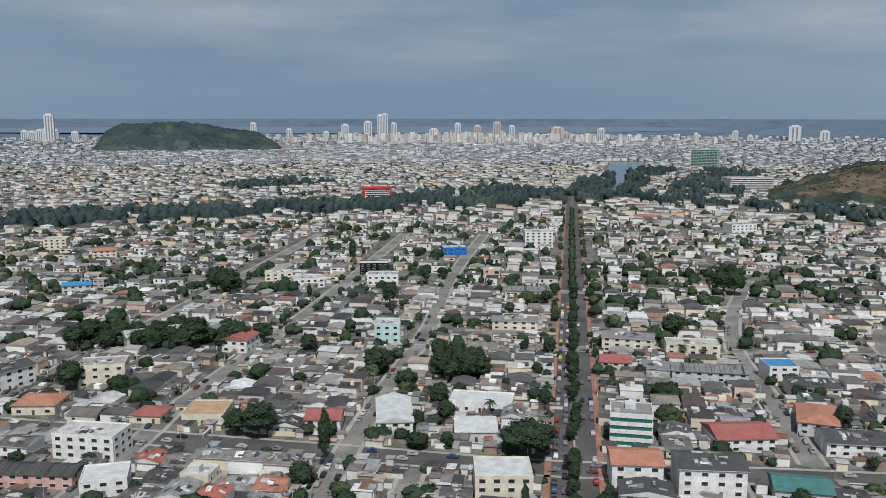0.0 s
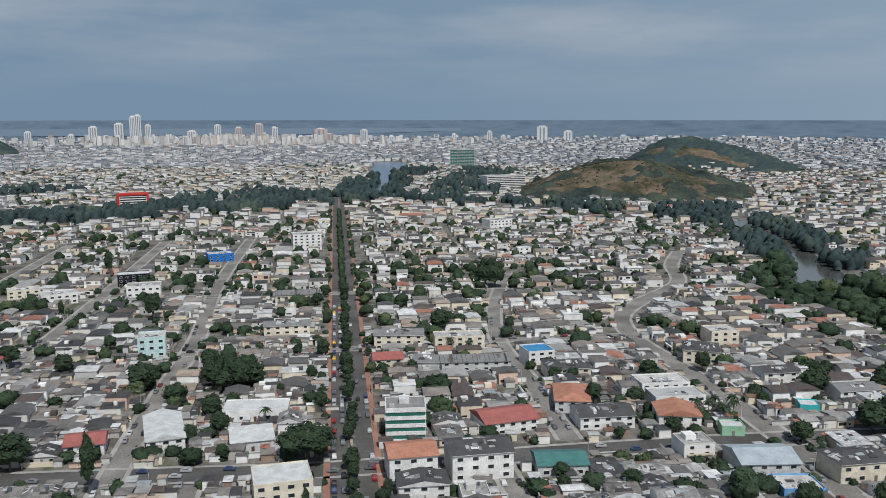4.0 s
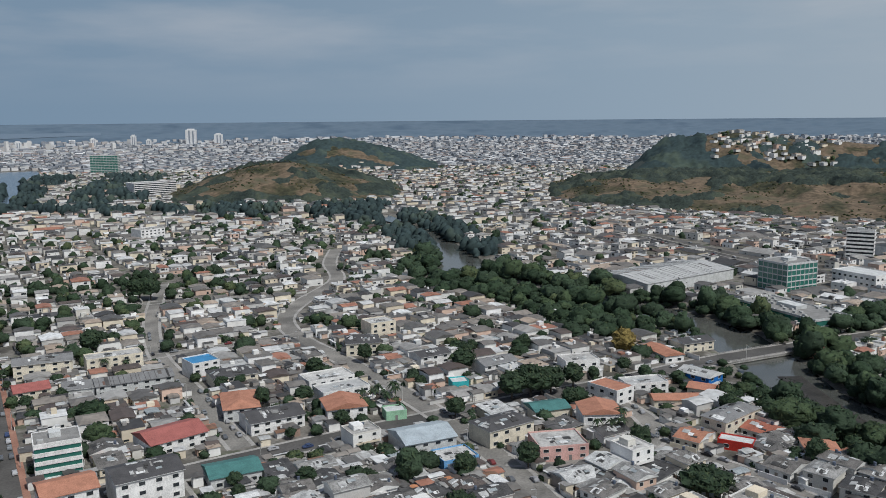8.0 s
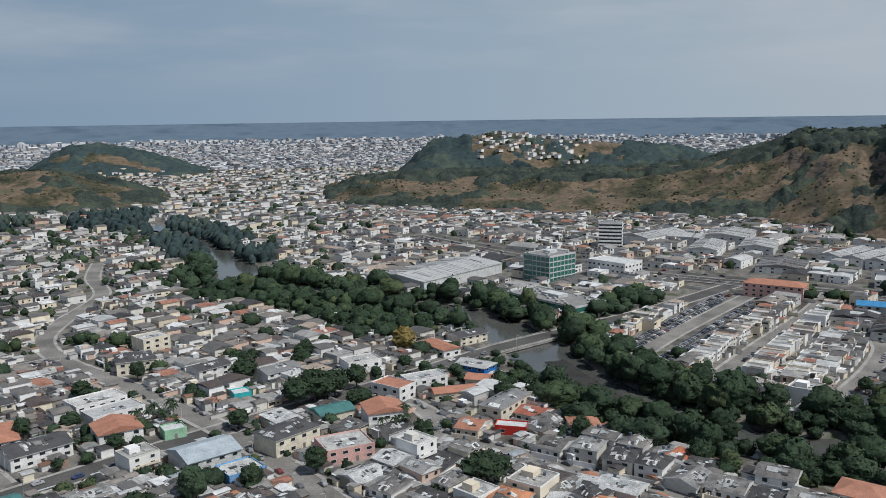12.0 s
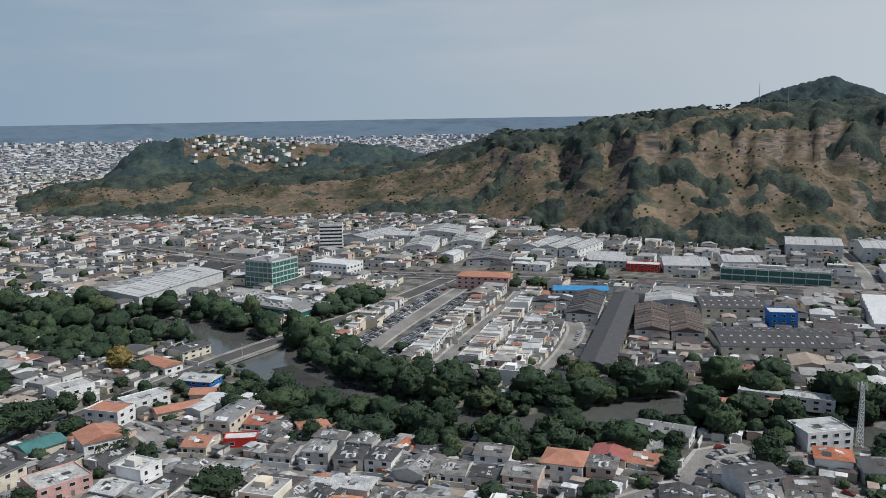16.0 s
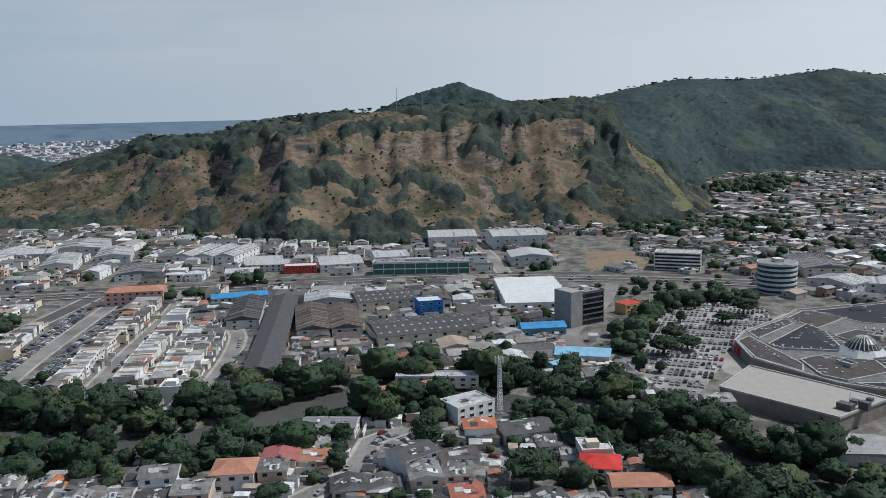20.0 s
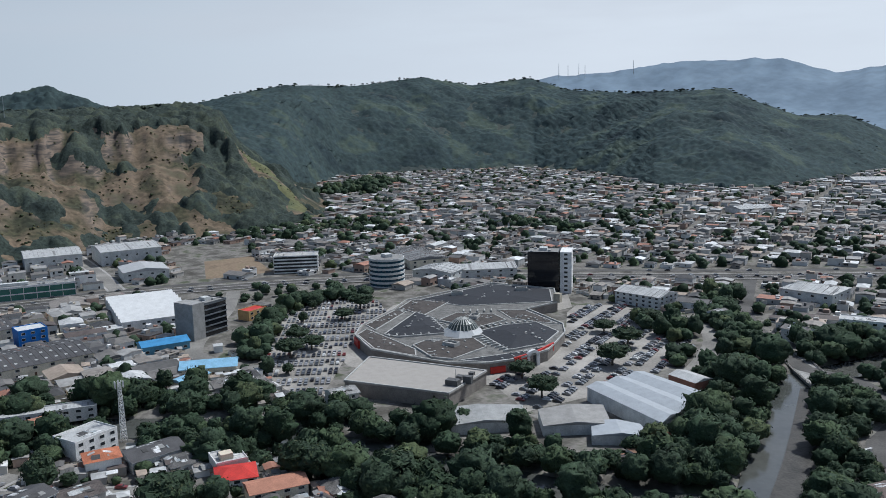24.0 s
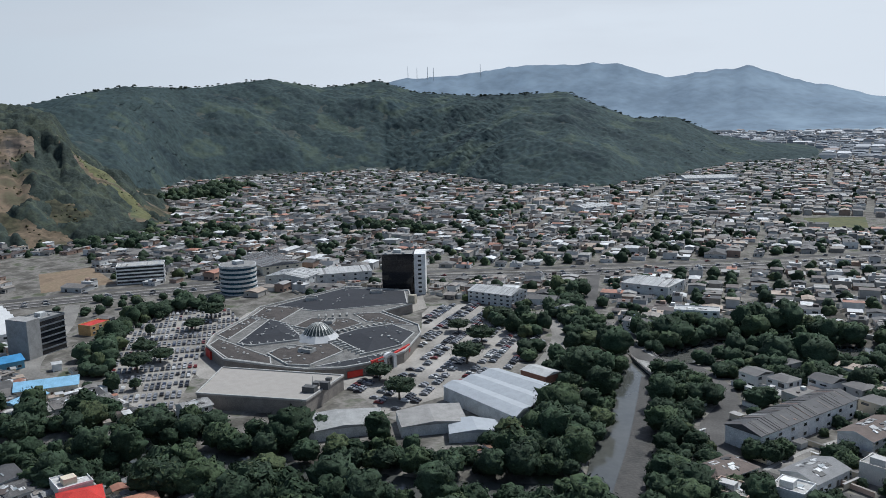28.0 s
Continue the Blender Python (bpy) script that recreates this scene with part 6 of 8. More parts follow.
def green_zone(x, y):
    return ((x + 150) ** 2 / 60 ** 2 + (y - 455) ** 2 / 25 ** 2 < 1) or ((x - 8) ** 2 + (y - 395) ** 2 < 17 ** 2)


OPEN_GROUND = [(655, -180), (652, -255), (700, -262), (830, -285), (850, -215), (760, -190)]
FORE_GROUND = [(528, -165), (615, -150), (632, -200), (600, -290), (545, -290), (540, -240)]


def inside(poly, x, y):
    c = False
    for (x0, y0), (x1, y1) in zip(poly, poly[1:] + poly[:1]):
        if (y0 > y) != (y1 > y) and x < (x1 - x0) * (y - y0) / (y1 - y0) + x0:
            c = not c
    return c


def lot_zone(x, y):
    return 405 < x < 600 and 143 < y < 190 or inside(OPEN_GROUND, x, y) or inside(FORE_GROUND, x, y)


def outside_hill(x, y):
    return height(x, y) < 1.5


# near town: rows of houses aligned to the streets
placed = 0
AX = radians(8.6)
ux, uy = (math.sin(AX), math.cos(AX)), (math.cos(AX), -math.sin(AX))
near_rng = random.Random(21)
house_spots, garden_spots = {}, []


def note_house(x, y):
    house_spots.setdefault((int(x // 16), int(y // 16)), []).append((x, y))


def clear_of_houses(x, y, gap):
    cx, cy = int(x // 16), int(y // 16)
    return all((p - x) ** 2 + (q - y) ** 2 > gap * gap for i in (-1, 0, 1) for j in (-1, 0, 1) for p, q in house_spots.get((cx + i, cy + j), ()))


for i in range(-44, 46):
    for j in range(9, 56):
        v, u = i * 12.6 + near_rng.uniform(-0.8, 0.8), j * 14.2 + near_rng.uniform(-1.0, 1.0)
        x, y = 4 + uy[0] * v + ux[0] * u, uy[1] * v + ux[1] * u
        r, a = math.hypot(x, y), math.degrees(math.atan2(x, y))
        if r < 205 or r > 620 or not -32 < a < 100 or near_rng.random() < 0.06:
            continue
        if river_gap(x, y) < 24 or road_gap(x, y) < 6.6 or not free_of(x, y, 5.2) or green_zone(x, y) or (x > 380 and y < 560) or x > 560:
            continue
        if near_rng.random() < 0.09:
            garden_spots.append((x, y))
            continue
        note_house(x, y)
        ang = -8.6 + near_rng.choice((0, 180, 90, -90)) + near_rng.uniform(-3, 3)
        if r < 345 and placed < 172:
            k = near_rng.choices(range(len(PROTO)), (5, 4, 4, 4, 4, 3, 3, 4, 1.6, 1.4, 1, 4))[0]
            ang = -math.degrees(AX) + near_rng.choice((0, 0, 0, 90, -90)) + near_rng.uniform(-3, 3)
            s = near_rng.uniform(0.78, 1.0)
            copy_thing(PROTO[k][0], pose(x, y, 0, 0, 0, ang) @ Matrix.Diagonal((s, near_rng.uniform(0.78, 1.0), near_rng.uniform(0.85, 1.1), 1)))
            placed += 1
        else:
            city_house(x, y, radians(ang), near_rng.uniform(7, 13), near_rng.uniform(8, 12.5), near_rng.choice((2.8, 3.1, 3.4, 5.4, 5.8)), near_rng.choice((0, 0, 1, 1, 2)))
            for _ in range(3):
                q = near_rng.choice((0, 1.57, 3.14, 4.71)) - AX
                city_house(x + 6.6 * math.cos(q), y + 6.6 * math.sin(q), radians(ang), near_rng.uniform(3, 6), near_rng.uniform(3, 6), near_rng.uniform(2.2, 3.4), near_rng.choice((0, 0, 1)), 0, False)
# near town, south-east by the river
for i in range(-12, 14):
    for j in range(-32, 14):
        x, y = 205 + i * 13.6 + near_rng.uniform(-1, 1), 10 + j * 13.2 + near_rng.uniform(-1, 1)
        r, a = math.hypot(x, y), math.degrees(math.atan2(x, y))
        if r < 225 or not 44 < a < 168 or (x < 205 and y > -200) or x > 385 or y > 205 or river_gap(x, y) < 26 or road_gap(x, y) < 6.5 or not free_of(x, y, 6) or mall_zone(x, y):
            continue
        if near_rng.random() < (0.45 if x < 205 else 0.08):
            garden_spots.append((x, y))
            continue
        note_house(x, y)
        if r > 350 and x < 200:
            city_house(x, y, radians(near_rng.uniform(-5, 5) - 12), near_rng.uniform(9, 12), near_rng.uniform(9, 12), near_rng.choice((3.2, 6, 6)), near_rng.choice((0, 1, 1, 2)))
            continue
        k = near_rng.choices(range(len(PROTO)), (5, 4, 4, 4, 3, 3, 4, 4, 5, 5, 0.5, 4))[0]
        copy_thing(PROTO[k][0], pose(x, y, 0, 0, 0, near_rng.choice((-90, -80, -88, 0)) + near_rng.uniform(-5, 5)) @ Matrix.Diagonal((near_rng.uniform(0.9, 1.1), near_rng.uniform(0.9, 1.1), near_rng.uniform(0.9, 1.1), 1)))
# row houses across the river
ROWH = building("row_house", -40, -150, 0, 7.5, 12, 5.8, "flat", None, None, label="narrow white terraced house with roof terrace", category="house", group="terraced houses", sides="f", gap=3.6)
FOOT.pop()
for yy, face in ((190 + 6, 0), (137, 0), (106, 180), (88, 0), (82 + 0, 180)):
    for i in range(27):
        x = 408 + i * 7.6
        y = yy + near_rng.uniform(-0.8, 0.8)
        if x > 590 or (yy < 100 and x > 508) or not free_of(x, y, 5) or river_gap(x, y) < 16 or road_gap(x, y) < 4.5:
            continue
        copy_thing(ROWH, pose(x, y, 0, 0, 0, face) @ Matrix.Diagonal((0.98, near_rng.uniform(0.85, 1.05), near_rng.uniform(0.75, 1.1), 1)))
# the city beyond
far_rng = random.Random(5)


def fill_city(r0, r1, a0, a1, cell, ang, keep, hs, glass, mw, mr, tree=0.12, spacing=(8, 5), big=0.03):
    c, s = math.cos(radians(ang)), math.sin(radians(ang))
    n = int(r1 / cell) + 1
    trees = []
    for i in range(-n, n):
        for j in range(-n, n):
            gx, gy = i * cell + (i // spacing[0]) * 7.0, j * cell + (j // spacing[1]) * 7.0
            x, y = gx * c - gy * s, gx * s + gy * c
            if r0 > 400:
                x, y = x + 30 * noise.noise(Vector((gx / 260, gy / 260, 5))), y + 30 * noise.noise(Vector((gx / 260, gy / 260, 9)))
            r = math.hypot(x, y)
            if not r0 < r < r1:
                continue
            a = math.degrees(math.atan2(x, y))
            if not a0 < a < a1 or far_rng.random() > keep:
                continue
            x, y = x + far_rng.uniform(-1, 1) * cell * 0.12, y + far_rng.uniform(-1, 1) * cell * 0.12
            if r < 2500 and (river_gap(x, y) < cell * 1.4 or (r < 1400 and road_gap(x, y) < cell * 0.6)) or (r < 1100 and (not free_of(x, y, cell * 0.45) or mall_zone(x, y) or lot_zone(x, y))):
                continue
            z = 0.0
            if r > 800:
                z = height(x, y)
                if z > 1.5 and r < 4000:
                    if not (56.5 < a < 63.8 and r > 1765 and far_rng.random() < 0.7) and not (29 < a < 36 and 1500 < r < 2060 and 2 < z < 50 and far_rng.random() < 0.55):
                        continue
            if far_rng.random() < tree:
                trees.append((x, y, z))
                continue
            w, d = cell * far_rng.uniform(0.5, 1.06), cell * far_rng.uniform(0.5, 1.0)
            if far_rng.random() < big:
                w, d = w * far_rng.uniform(1.5, 2.6), d * far_rng.uniform(1.2, 1.8)
            city_house(x, y, radians(ang) + far_rng.choice((0, 1.5708)), w, d, far_rng.choice(hs), far_rng.choice((0, 0, 1, 1, 2)), z, glass, mw, mr)
    return trees


city_trees = []
city_trees += fill_city(600, 1000, -32, 46, 13.4, -8.6, 0.97, (2.8, 3.2, 3.6, 5.6, 6.2), True, 0, 1, 0.30)
city_trees += fill_city(560, 1250, 46, 100, 14.5, -5, 0.9, (3.5, 4.5, 6, 7), True, 0, 1, 0.16, (7, 6), 0.16)
city_trees += fill_city(440, 1000, 100, 172, 12.2, 28, 0.95, (3.0, 3.2, 3.6, 5.8), True, 3, 1, 0.27, (9, 7))
city_trees += fill_city(1000, 2000, 100, 172, 13, 28, 0.94, (3.0, 3.4, 5.5, 6), False, 3, 1, 0.22, (10, 7))
city_trees += fill_city(1000, 2200, -34, 75, 14, -12, 0.93, (3.0, 3.4, 4, 6, 7.5), False, 0, 1, 0.15)
city_trees += fill_city(400, 600, 79, 106, 14, 4, 0.9, (3.5, 4.5, 5.5), True, 0, 1, 0.08, (6, 9), 0.15)
city_trees += fill_city(395, 600, 58, 82, 9.5, 0, 0.9, (3.2, 5.8, 5.8, 6.2), True, 0, 1, 0.05, (30, 2))
# sheds, terraces and lean-to roofs that fill the yards
for _ in range(9000):
    r, a = 205 + 270 * far_rng.random() ** 1.2, radians(far_rng.uniform(-31, 160))
    x, y = r * math.sin(a), r * math.cos(a)
    if river_gap(x, y) < 20 or road_gap(x, y) < 3.4 or mall_zone(x, y) or lot_zone(x, y) or not free_of(x, y, 2.6) or (x < 205 and y < 0):
        continue
    city_house(x, y, -AX + far_rng.choice((0, 1.5708)) + far_rng.uniform(-0.05, 0.05), far_rng.uniform(2.5, 7), far_rng.uniform(2.5, 5.5), far_rng.uniform(2.3, 3.9), far_rng.choice((0, 0, 1, 1, 2)), 0, False, far_rng.choice((0, 0, 3)), far_rng.choice((1, 1, 1, 4)))
# boundary walls and lean-tos between the houses
for _ in range(5200):
    r, a = far_rng.uniform(205, 640), radians(far_rng.uniform(-31, 168))
    x, y = r * math.sin(a), r * math.cos(a)
    if river_gap(x, y) < 14 or road_gap(x, y) < 1.2 or mall_zone(x, y) or lot_zone(x, y) or not free_of(x, y, 1.5):
        continue
    ang = -AX + far_rng.choice((0, 1.5708))
    if far_rng.random() < 0.55:
        city_house(x, y, ang, far_rng.uniform(6, 13), 0.25, far_rng.uniform(1.8, 2.6), 0, 0, False)
    else:
        city_house(x, y, ang, far_rng.uniform(2, 5), far_rng.uniform(2, 4.5), far_rng.uniform(2.2, 3.0), 0, 0, False)
city_ob = city.make("houses", [M_CITY_WALL, M_CITY_ROOF, M_GLASS, M_TOWN_WALL, M_SHEETS])
tagged(city_ob, "low white and grey houses of the wider town", "houses", kind="stuff")
city = Batch()
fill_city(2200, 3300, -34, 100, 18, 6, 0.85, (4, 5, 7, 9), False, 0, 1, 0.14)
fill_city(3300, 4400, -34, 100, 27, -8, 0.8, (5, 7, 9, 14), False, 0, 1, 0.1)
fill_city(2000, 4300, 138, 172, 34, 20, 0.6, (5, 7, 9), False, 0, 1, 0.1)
for k in range(620):  # mid-rise centre
    a, r = radians(far_rng.gauss(1.5, 5)), far_rng.uniform(3600, 4400)
    city_house(r * math.sin(a), r * math.cos(a), far_rng.uniform(0, 1.5), far_rng.uniform(9, 20), far_rng.uniform(9, 20), 12 + 40 * far_rng.random() ** 2.2, 0, 0, False, 2, 2)
city_far = city.make("far_city", [M_HAZED_WALL, M_HAZED_ROOF, M_TOWER_WALL])
tagged(city_far, "hazy pale rooftops of the far city", "far city", kind="stuff")

# ---- woods, shrubs, far trees ----
wood = Batch()


def clump(b, x, y, z, r, rg, tall=1.0, mi=0):
    vs = []
    for ring, (zz, rr) in enumerate(((0.05, 0.75), (0.5, 1.0), (0.9, 0.55))):
        for k in range(5):
            a = k * 1.2566 + ring * 0.63
            q = r * rr * rg.uniform(0.65, 1.2)
            vs.append((x + q * math.cos(a), y + q * math.sin(a), z + r * 1.25 * tall * zz * rg.uniform(0.8, 1.15)))
    vs.append((x, y, z + r * 1.35 * tall))
    fs = []
    for ring in range(2):
        for k in range(5):
            n = (k + 1) % 5
            fs += [(ring * 5 + k, ring * 5 + n, ring * 5 + 5 + n), (ring * 5 + k, ring * 5 + 5 + n, ring * 5 + 5 + k)]
    fs += [(10 + k, 10 + (k + 1) % 5, 15) for k in range(5)]
    b.add(vs, fs, mi)


wr = random.Random(9)
for k in range(58):
    y = 618 + k * 9.0
    x = 92 + (y - 590) * 0.15
    clump(wood, x + wr.uniform(-0.6, 0.6), y, 0, wr.uniform(2.6, 4.2), wr, 1.0)
    clump(wood, x + wr.choice((-11, 11)) + wr.uniform(-1, 1), y + 3, 0, wr.uniform(2.2, 3.6), wr, 1.0)
for x, y, z in city_trees:
    clump(wood, x, y, z, wr.uniform(3, 6.5), wr)
    clump(wood, x + wr.uniform(-4, 4), y + wr.uniform(-4, 4), z, wr.uniform(2.5, 5), wr)
tagged(wood.make("town_trees", [M_LEAF_STUFF], False), "dark green trees among the houses", "trees", kind="stuff")
scrub, forest = Batch(), Batch()


def leafy(a, r, x, y):
    """How thickly the slope is wooded: above 0 a closed canopy stands."""
    n = noise.fractal(Vector((x / 110, y / 110, 3)), 1.0, 2.0, 4) + 0.35 * noise.noise(Vector((x / 30, y / 30, 8)))
    if a > 102 and r > lerp(HILLS["back_ridge"][1], a) - 20:
        return 0.75 + n * 0.5
    if a > 106.4:
        return n - 0.5 if abs(a - 108.2 - 0.024 * (1230 - r)) < 1.2 and r < 1280 else n + 0.22
    if (a > 88 and r > 1520) or (66 < a < 76 and r > 1560):
        return 1.0
    if a < 0:
        return 1.0
    if a < 40:
        return n - 0.06 if r < 1600 else n + 0.35
    if 56.5 < a < 63.8 and r > 1755:
        return n - 0.1
    if 49 < a < 66 and r > 1640:
        return n + (0.5 if a < 56 else 0.0)
    foot, crest = HILLS["ridge"][1], HILLS["ridge"][2]
    q = (r - lerp(foot, a)) / (lerp(crest, a) - lerp(foot, a))
    q += 0.12 * noise.noise(Vector((x / 80, y / 80, 4)))
    c, k = scarp(a, r)
    if abs(q - c) < 0.07 and k > 0.25:
        return n - 0.30
    return n + (0.30 if q > c + 0.07 else -0.16 if q > 0.25 else 0.02) + (0.22 if a > 101 else -0.14 if a < 76 else 0.0)


def canopy(a0, a1, da, dr, near, deep, mi=0, rise=1.0):
    """A closed roof of tree crowns over the slope."""
    na = int((a1 - a0) / da)
    nr = int(deep / dr)
    grid, ok = [], []
    for i in range(na + 1):
        a = a0 + i * da
        r0 = lerp(near, a)
        for j in range(nr + 1):
            r = r0 + j * dr
            aa = a + wr.uniform(-0.35, 0.35) * da
            rr = r + wr.uniform(-0.35, 0.35) * dr
            x, y = EX + rr * math.sin(radians(aa)), EY + rr * math.cos(radians(aa))
            z = height(x, y)
            v = leafy(a, r, x, y) if z > 2 else -1
            d = noise.voronoi(Vector((x / 10.5, y / 10.5, 0.3)))[0][0]
            d2 = noise.noise(Vector((x / 26, y / 26, 1)))
            up = (1.5 + 7.5 * max(0.0, 1 - 1.7 * d * d) + 3.0 * d2 + wr.uniform(-0.8, 0.8)) * rise * min(1.0, max(0.0, v * 5))
            grid.append((x, y, z + up if v > 0 else z - 1.0))
            ok.append(v > 0)
    base = len(forest.v)
    forest.v.extend(grid)
    for i in range(na):
        for j in range(nr):
            q = (i * (nr + 1) + j, i * (nr + 1) + j + 1, (i + 1) * (nr + 1) + j + 1, (i + 1) * (nr + 1) + j)
            if any(ok[k] for k in q):
                forest.f.append(tuple(base + k for k in q)[::-1])
                forest.m.append(mi)


canopy(44, 114.5, 0.18, 4.2, HILLS["ridge"][1], 470)
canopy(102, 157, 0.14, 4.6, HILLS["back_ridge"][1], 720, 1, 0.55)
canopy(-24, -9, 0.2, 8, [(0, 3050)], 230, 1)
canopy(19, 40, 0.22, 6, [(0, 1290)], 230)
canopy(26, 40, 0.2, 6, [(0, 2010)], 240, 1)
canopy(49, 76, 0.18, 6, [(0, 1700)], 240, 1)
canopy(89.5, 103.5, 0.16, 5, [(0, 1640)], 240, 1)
for k in range(30000):
    a = wr.uniform(19, 112)
    r = math.sqrt(wr.uniform(830 ** 2, 1750 ** 2))
    if a < 44 and r < 1250:
        continue
    x, y = EX + r * math.sin(radians(a)), EY + r * math.cos(radians(a))
    z = height(x, y)
    if z < 1.5 or leafy(a, r, x, y) > 0:
        continue
    n = noise.fractal(Vector((x / 60, y / 60, 5)), 1.0, 2.0, 3)
    if wr.random() < 0.55 + n * 1.2:
        q = wr.uniform(0.7, 2.4)
        clump(scrub, x, y, z - 0.4, q, wr, 0.7)
for k in range(320):  # tall trees along the crests
    a = wr.uniform(76, 150)
    crest = HILLS["ridge" if a < 105 else "back_ridge"][2]
    r = lerp(crest, a) + wr.uniform(-25, 12)
    x, y = EX + r * math.sin(radians(a)), EY + r * math.cos(radians(a))
    z, q = height(x, y) + 3, wr.uniform(1.8, 4.4)
    up = wr.uniform(0, 3.5)
    for j in range(2):
        clump(forest, x + wr.uniform(-3, 3), y + wr.uniform(-3, 3), z + up, q, wr, 0.6)
    forest.add([(x - 0.4, y - 0.3, z - 5), (x + 0.4, y - 0.3, z - 2), (x, y + 0.4, z - 2), (x, y, z + up + 1)], [(0, 1, 3), (1, 2, 3), (2, 0, 3)], 0)
tagged(scrub.make("hillside_scrub", [M_SCRUB], False), "dry olive and brown scrub on the quarried hillside", "scrub", kind="stuff")
tagged(forest.make("hillside_forest", [M_FOREST, M_HAZED_FOREST], False), "dark forest over the steep hills, tinted blue-green with haze", "forest", kind="stuff")

# river banks and belts: close-grown trees
light = []
for sd, (rad, tall, flat) in enumerate(((5.2, 5.0, 0.72), (6.6, 6.4, 0.7), (4.2, 4.0, 0.95), (5.2, 7.5, 1.05), (3.6, 2.6, 0.75))):
    light.append(lump_crown(random.Random(40 + sd), rad, tall, flat, 300, 0.46, 18, 12))
for sd, (rad, tall, flat) in enumerate(((5.2, 5.0, 0.72), (6.6, 6.4, 0.7), (4.2, 4.0, 0.95), (5.2, 7.5, 1.05), (3.6, 2.6, 0.75))):
    light.append(lump_crown(random.Random(60 + sd), rad, tall, flat, 70, 0.6, 12, 8))
LV = [np.array(b.v) for b in light]
grove = Batch()
grove_f, grove_v, gn = [], [], 0


def grow(x, y, z=0.0, s=1.0, k=None):
    global gn
    k = wr.choice((0, 0, 1, 1, 2, 3, 4)) if k is None else k
    if x * x + y * y > 420 ** 2 and k < 5:
        k += 5
    a = wr.uniform(0, 6.283)
    c, q = math.cos(a) * s, math.sin(a) * s
    v = LV[k] @ np.array([[c, q, 0], [-q, c, 0], [0, 0, s * wr.uniform(0.85, 1.2)]]) + np.array([x, y, z])
    grove.v.extend(map(tuple, v.tolist()))
    grove.f.extend(tuple(i + gn for i in f) for f in light[k].f)
    gn += len(v)


grown = {}
far_wood = Batch()


def room(x, y, gap):
    cx, cy = int(x // 8), int(y // 8)
    for i in (-1, 0, 1):
        for j in (-1, 0, 1):
            for p, q in grown.get((cx + i, cy + j), ()):
                if (p - x) ** 2 + (q - y) ** 2 < gap * gap:
                    return False
    grown.setdefault((cx, cy), []).append((x, y))
    return True


def belt(line, wide, step, gap=4.2, lo=0.7, hi=1.1, far=False):
    for p, q in zip(line, line[1:]):
        L = math.hypot(q[0] - p[0], q[1] - p[1])
        for _ in range(int(L / step)):
            t, s = wr.random(), wr.choice((-1, 1))
            core = (p[2] + (q[2] - p[2]) * t) if len(p) > 2 else 0
            off = core + 1.0 + wr.random() ** 1.3 * wide
            nx, ny = -(q[1] - p[1]) / L, (q[0] - p[0]) / L
            x, y = p[0] + (q[0] - p[0]) * t + s * nx * off, p[1] + (q[1] - p[1]) * t + s * ny * off
            if river_gap(x, y) < (0.2 if far else 1.6) or road_gap(x, y) < 2.0 or not free_of(x, y, 2.6) or not room(x, y, gap):
                continue
            if 250 < x < 275 and -312 < y < -180 or 214 < x < 275 and -296 < y < -205 or 288 < x < 360 and -232 < y < -164:
                continue
            if 345 < x < 440 and 135 < y < 285:  # open water beside the bridge
                if math.hypot(x - 404, y - 238) < 24 and not (x > 425 and y > 250):
                    continue
                if x * x + y * y < (p[0] + (q[0] - p[0]) * t) ** 2 + (p[1] + (q[1] - p[1]) * t) ** 2:
                    if wr.random() < 0.45:
                        grow(x, y, -0.6, wr.uniform(0.3, 0.5))
                    continue
            if 405 < x < 520 and 490 < y < 610 and x * x + y * y < (p[0] + (q[0] - p[0]) * t) ** 2 + (p[1] + (q[1] - p[1]) * t) ** 2 and (river_gap(x, y) < 22 or wr.random() < 0.5):
                continue  # open bank at the bend
            if far and noise.noise(Vector((x / 55, y / 55, 1))) < -0.12:
                continue
            if far:
                clump(far_wood, x, y, -0.5, wr.uniform(lo, hi) * 4.9, wr, 1.25)
                continue
            big = lo + (hi - lo) * wr.random() ** 1.6
            grow(x, y, -1.0, min(big, 0.55 + 0.16 * max(0.0, river_gap(x, y))) if river_gap(x, y) < 12 else big)


belt(RIVER[8:], 27, 0.45, 4.6, 0.55, 1.45)
belt(RIVER[3:9], 34, 0.55, 5.5, 1.0, 1.8, True)
belt([(330, 1330, 20), (420, 1600, 30), (560, 1900, 40)], 110, 0.6, 8, 1.3, 2.2, True)
belt([(250, 1420, 0), (290, 1600, 0)], 30, 0.8, 8, 1.3, 2.0, True)
belt([(420, 1150), (560, 1050), (700, 1000)], 60, 0.8, 8, 1.2, 1.8, True)
belt([(-620, 930), (-512, 972), (-394, 1004), (-269, 1045), (-230, 1110), (-64, 1144), (79, 1220), (150, 1262), (273, 1320)], 55, 0.32, 5.5, 1.3, 2.2, True)
belt([(-360, 1450), (-236, 1579)], 60, 0.6, 7, 1.2, 2.0, True)
belt([(-60, 1180), (20, 1320), (120, 1420)], 50, 0.8, 8, 1.2, 2.0, True)
belt([(392, -143), (445, -160), (500, -193), (535, -240), (512, -280)], 7, 1.6, 4)
belt([(560, -190), (600, -240), (580, -330)], 26, 3.2, 7, 0.5, 0.9)
belt([(150, -215), (130, -250), (150, -300)], 22, 0.7)
belt([(100, -400), (150, -425), (190, -425)], 30, 0.7)
belt([(347, -400), (300, -385), (262, -400), (215, -430), (180, -420)], 32, 0.5)
belt([(290, -345), (262, -335), (245, -330)], 14, 0.6)
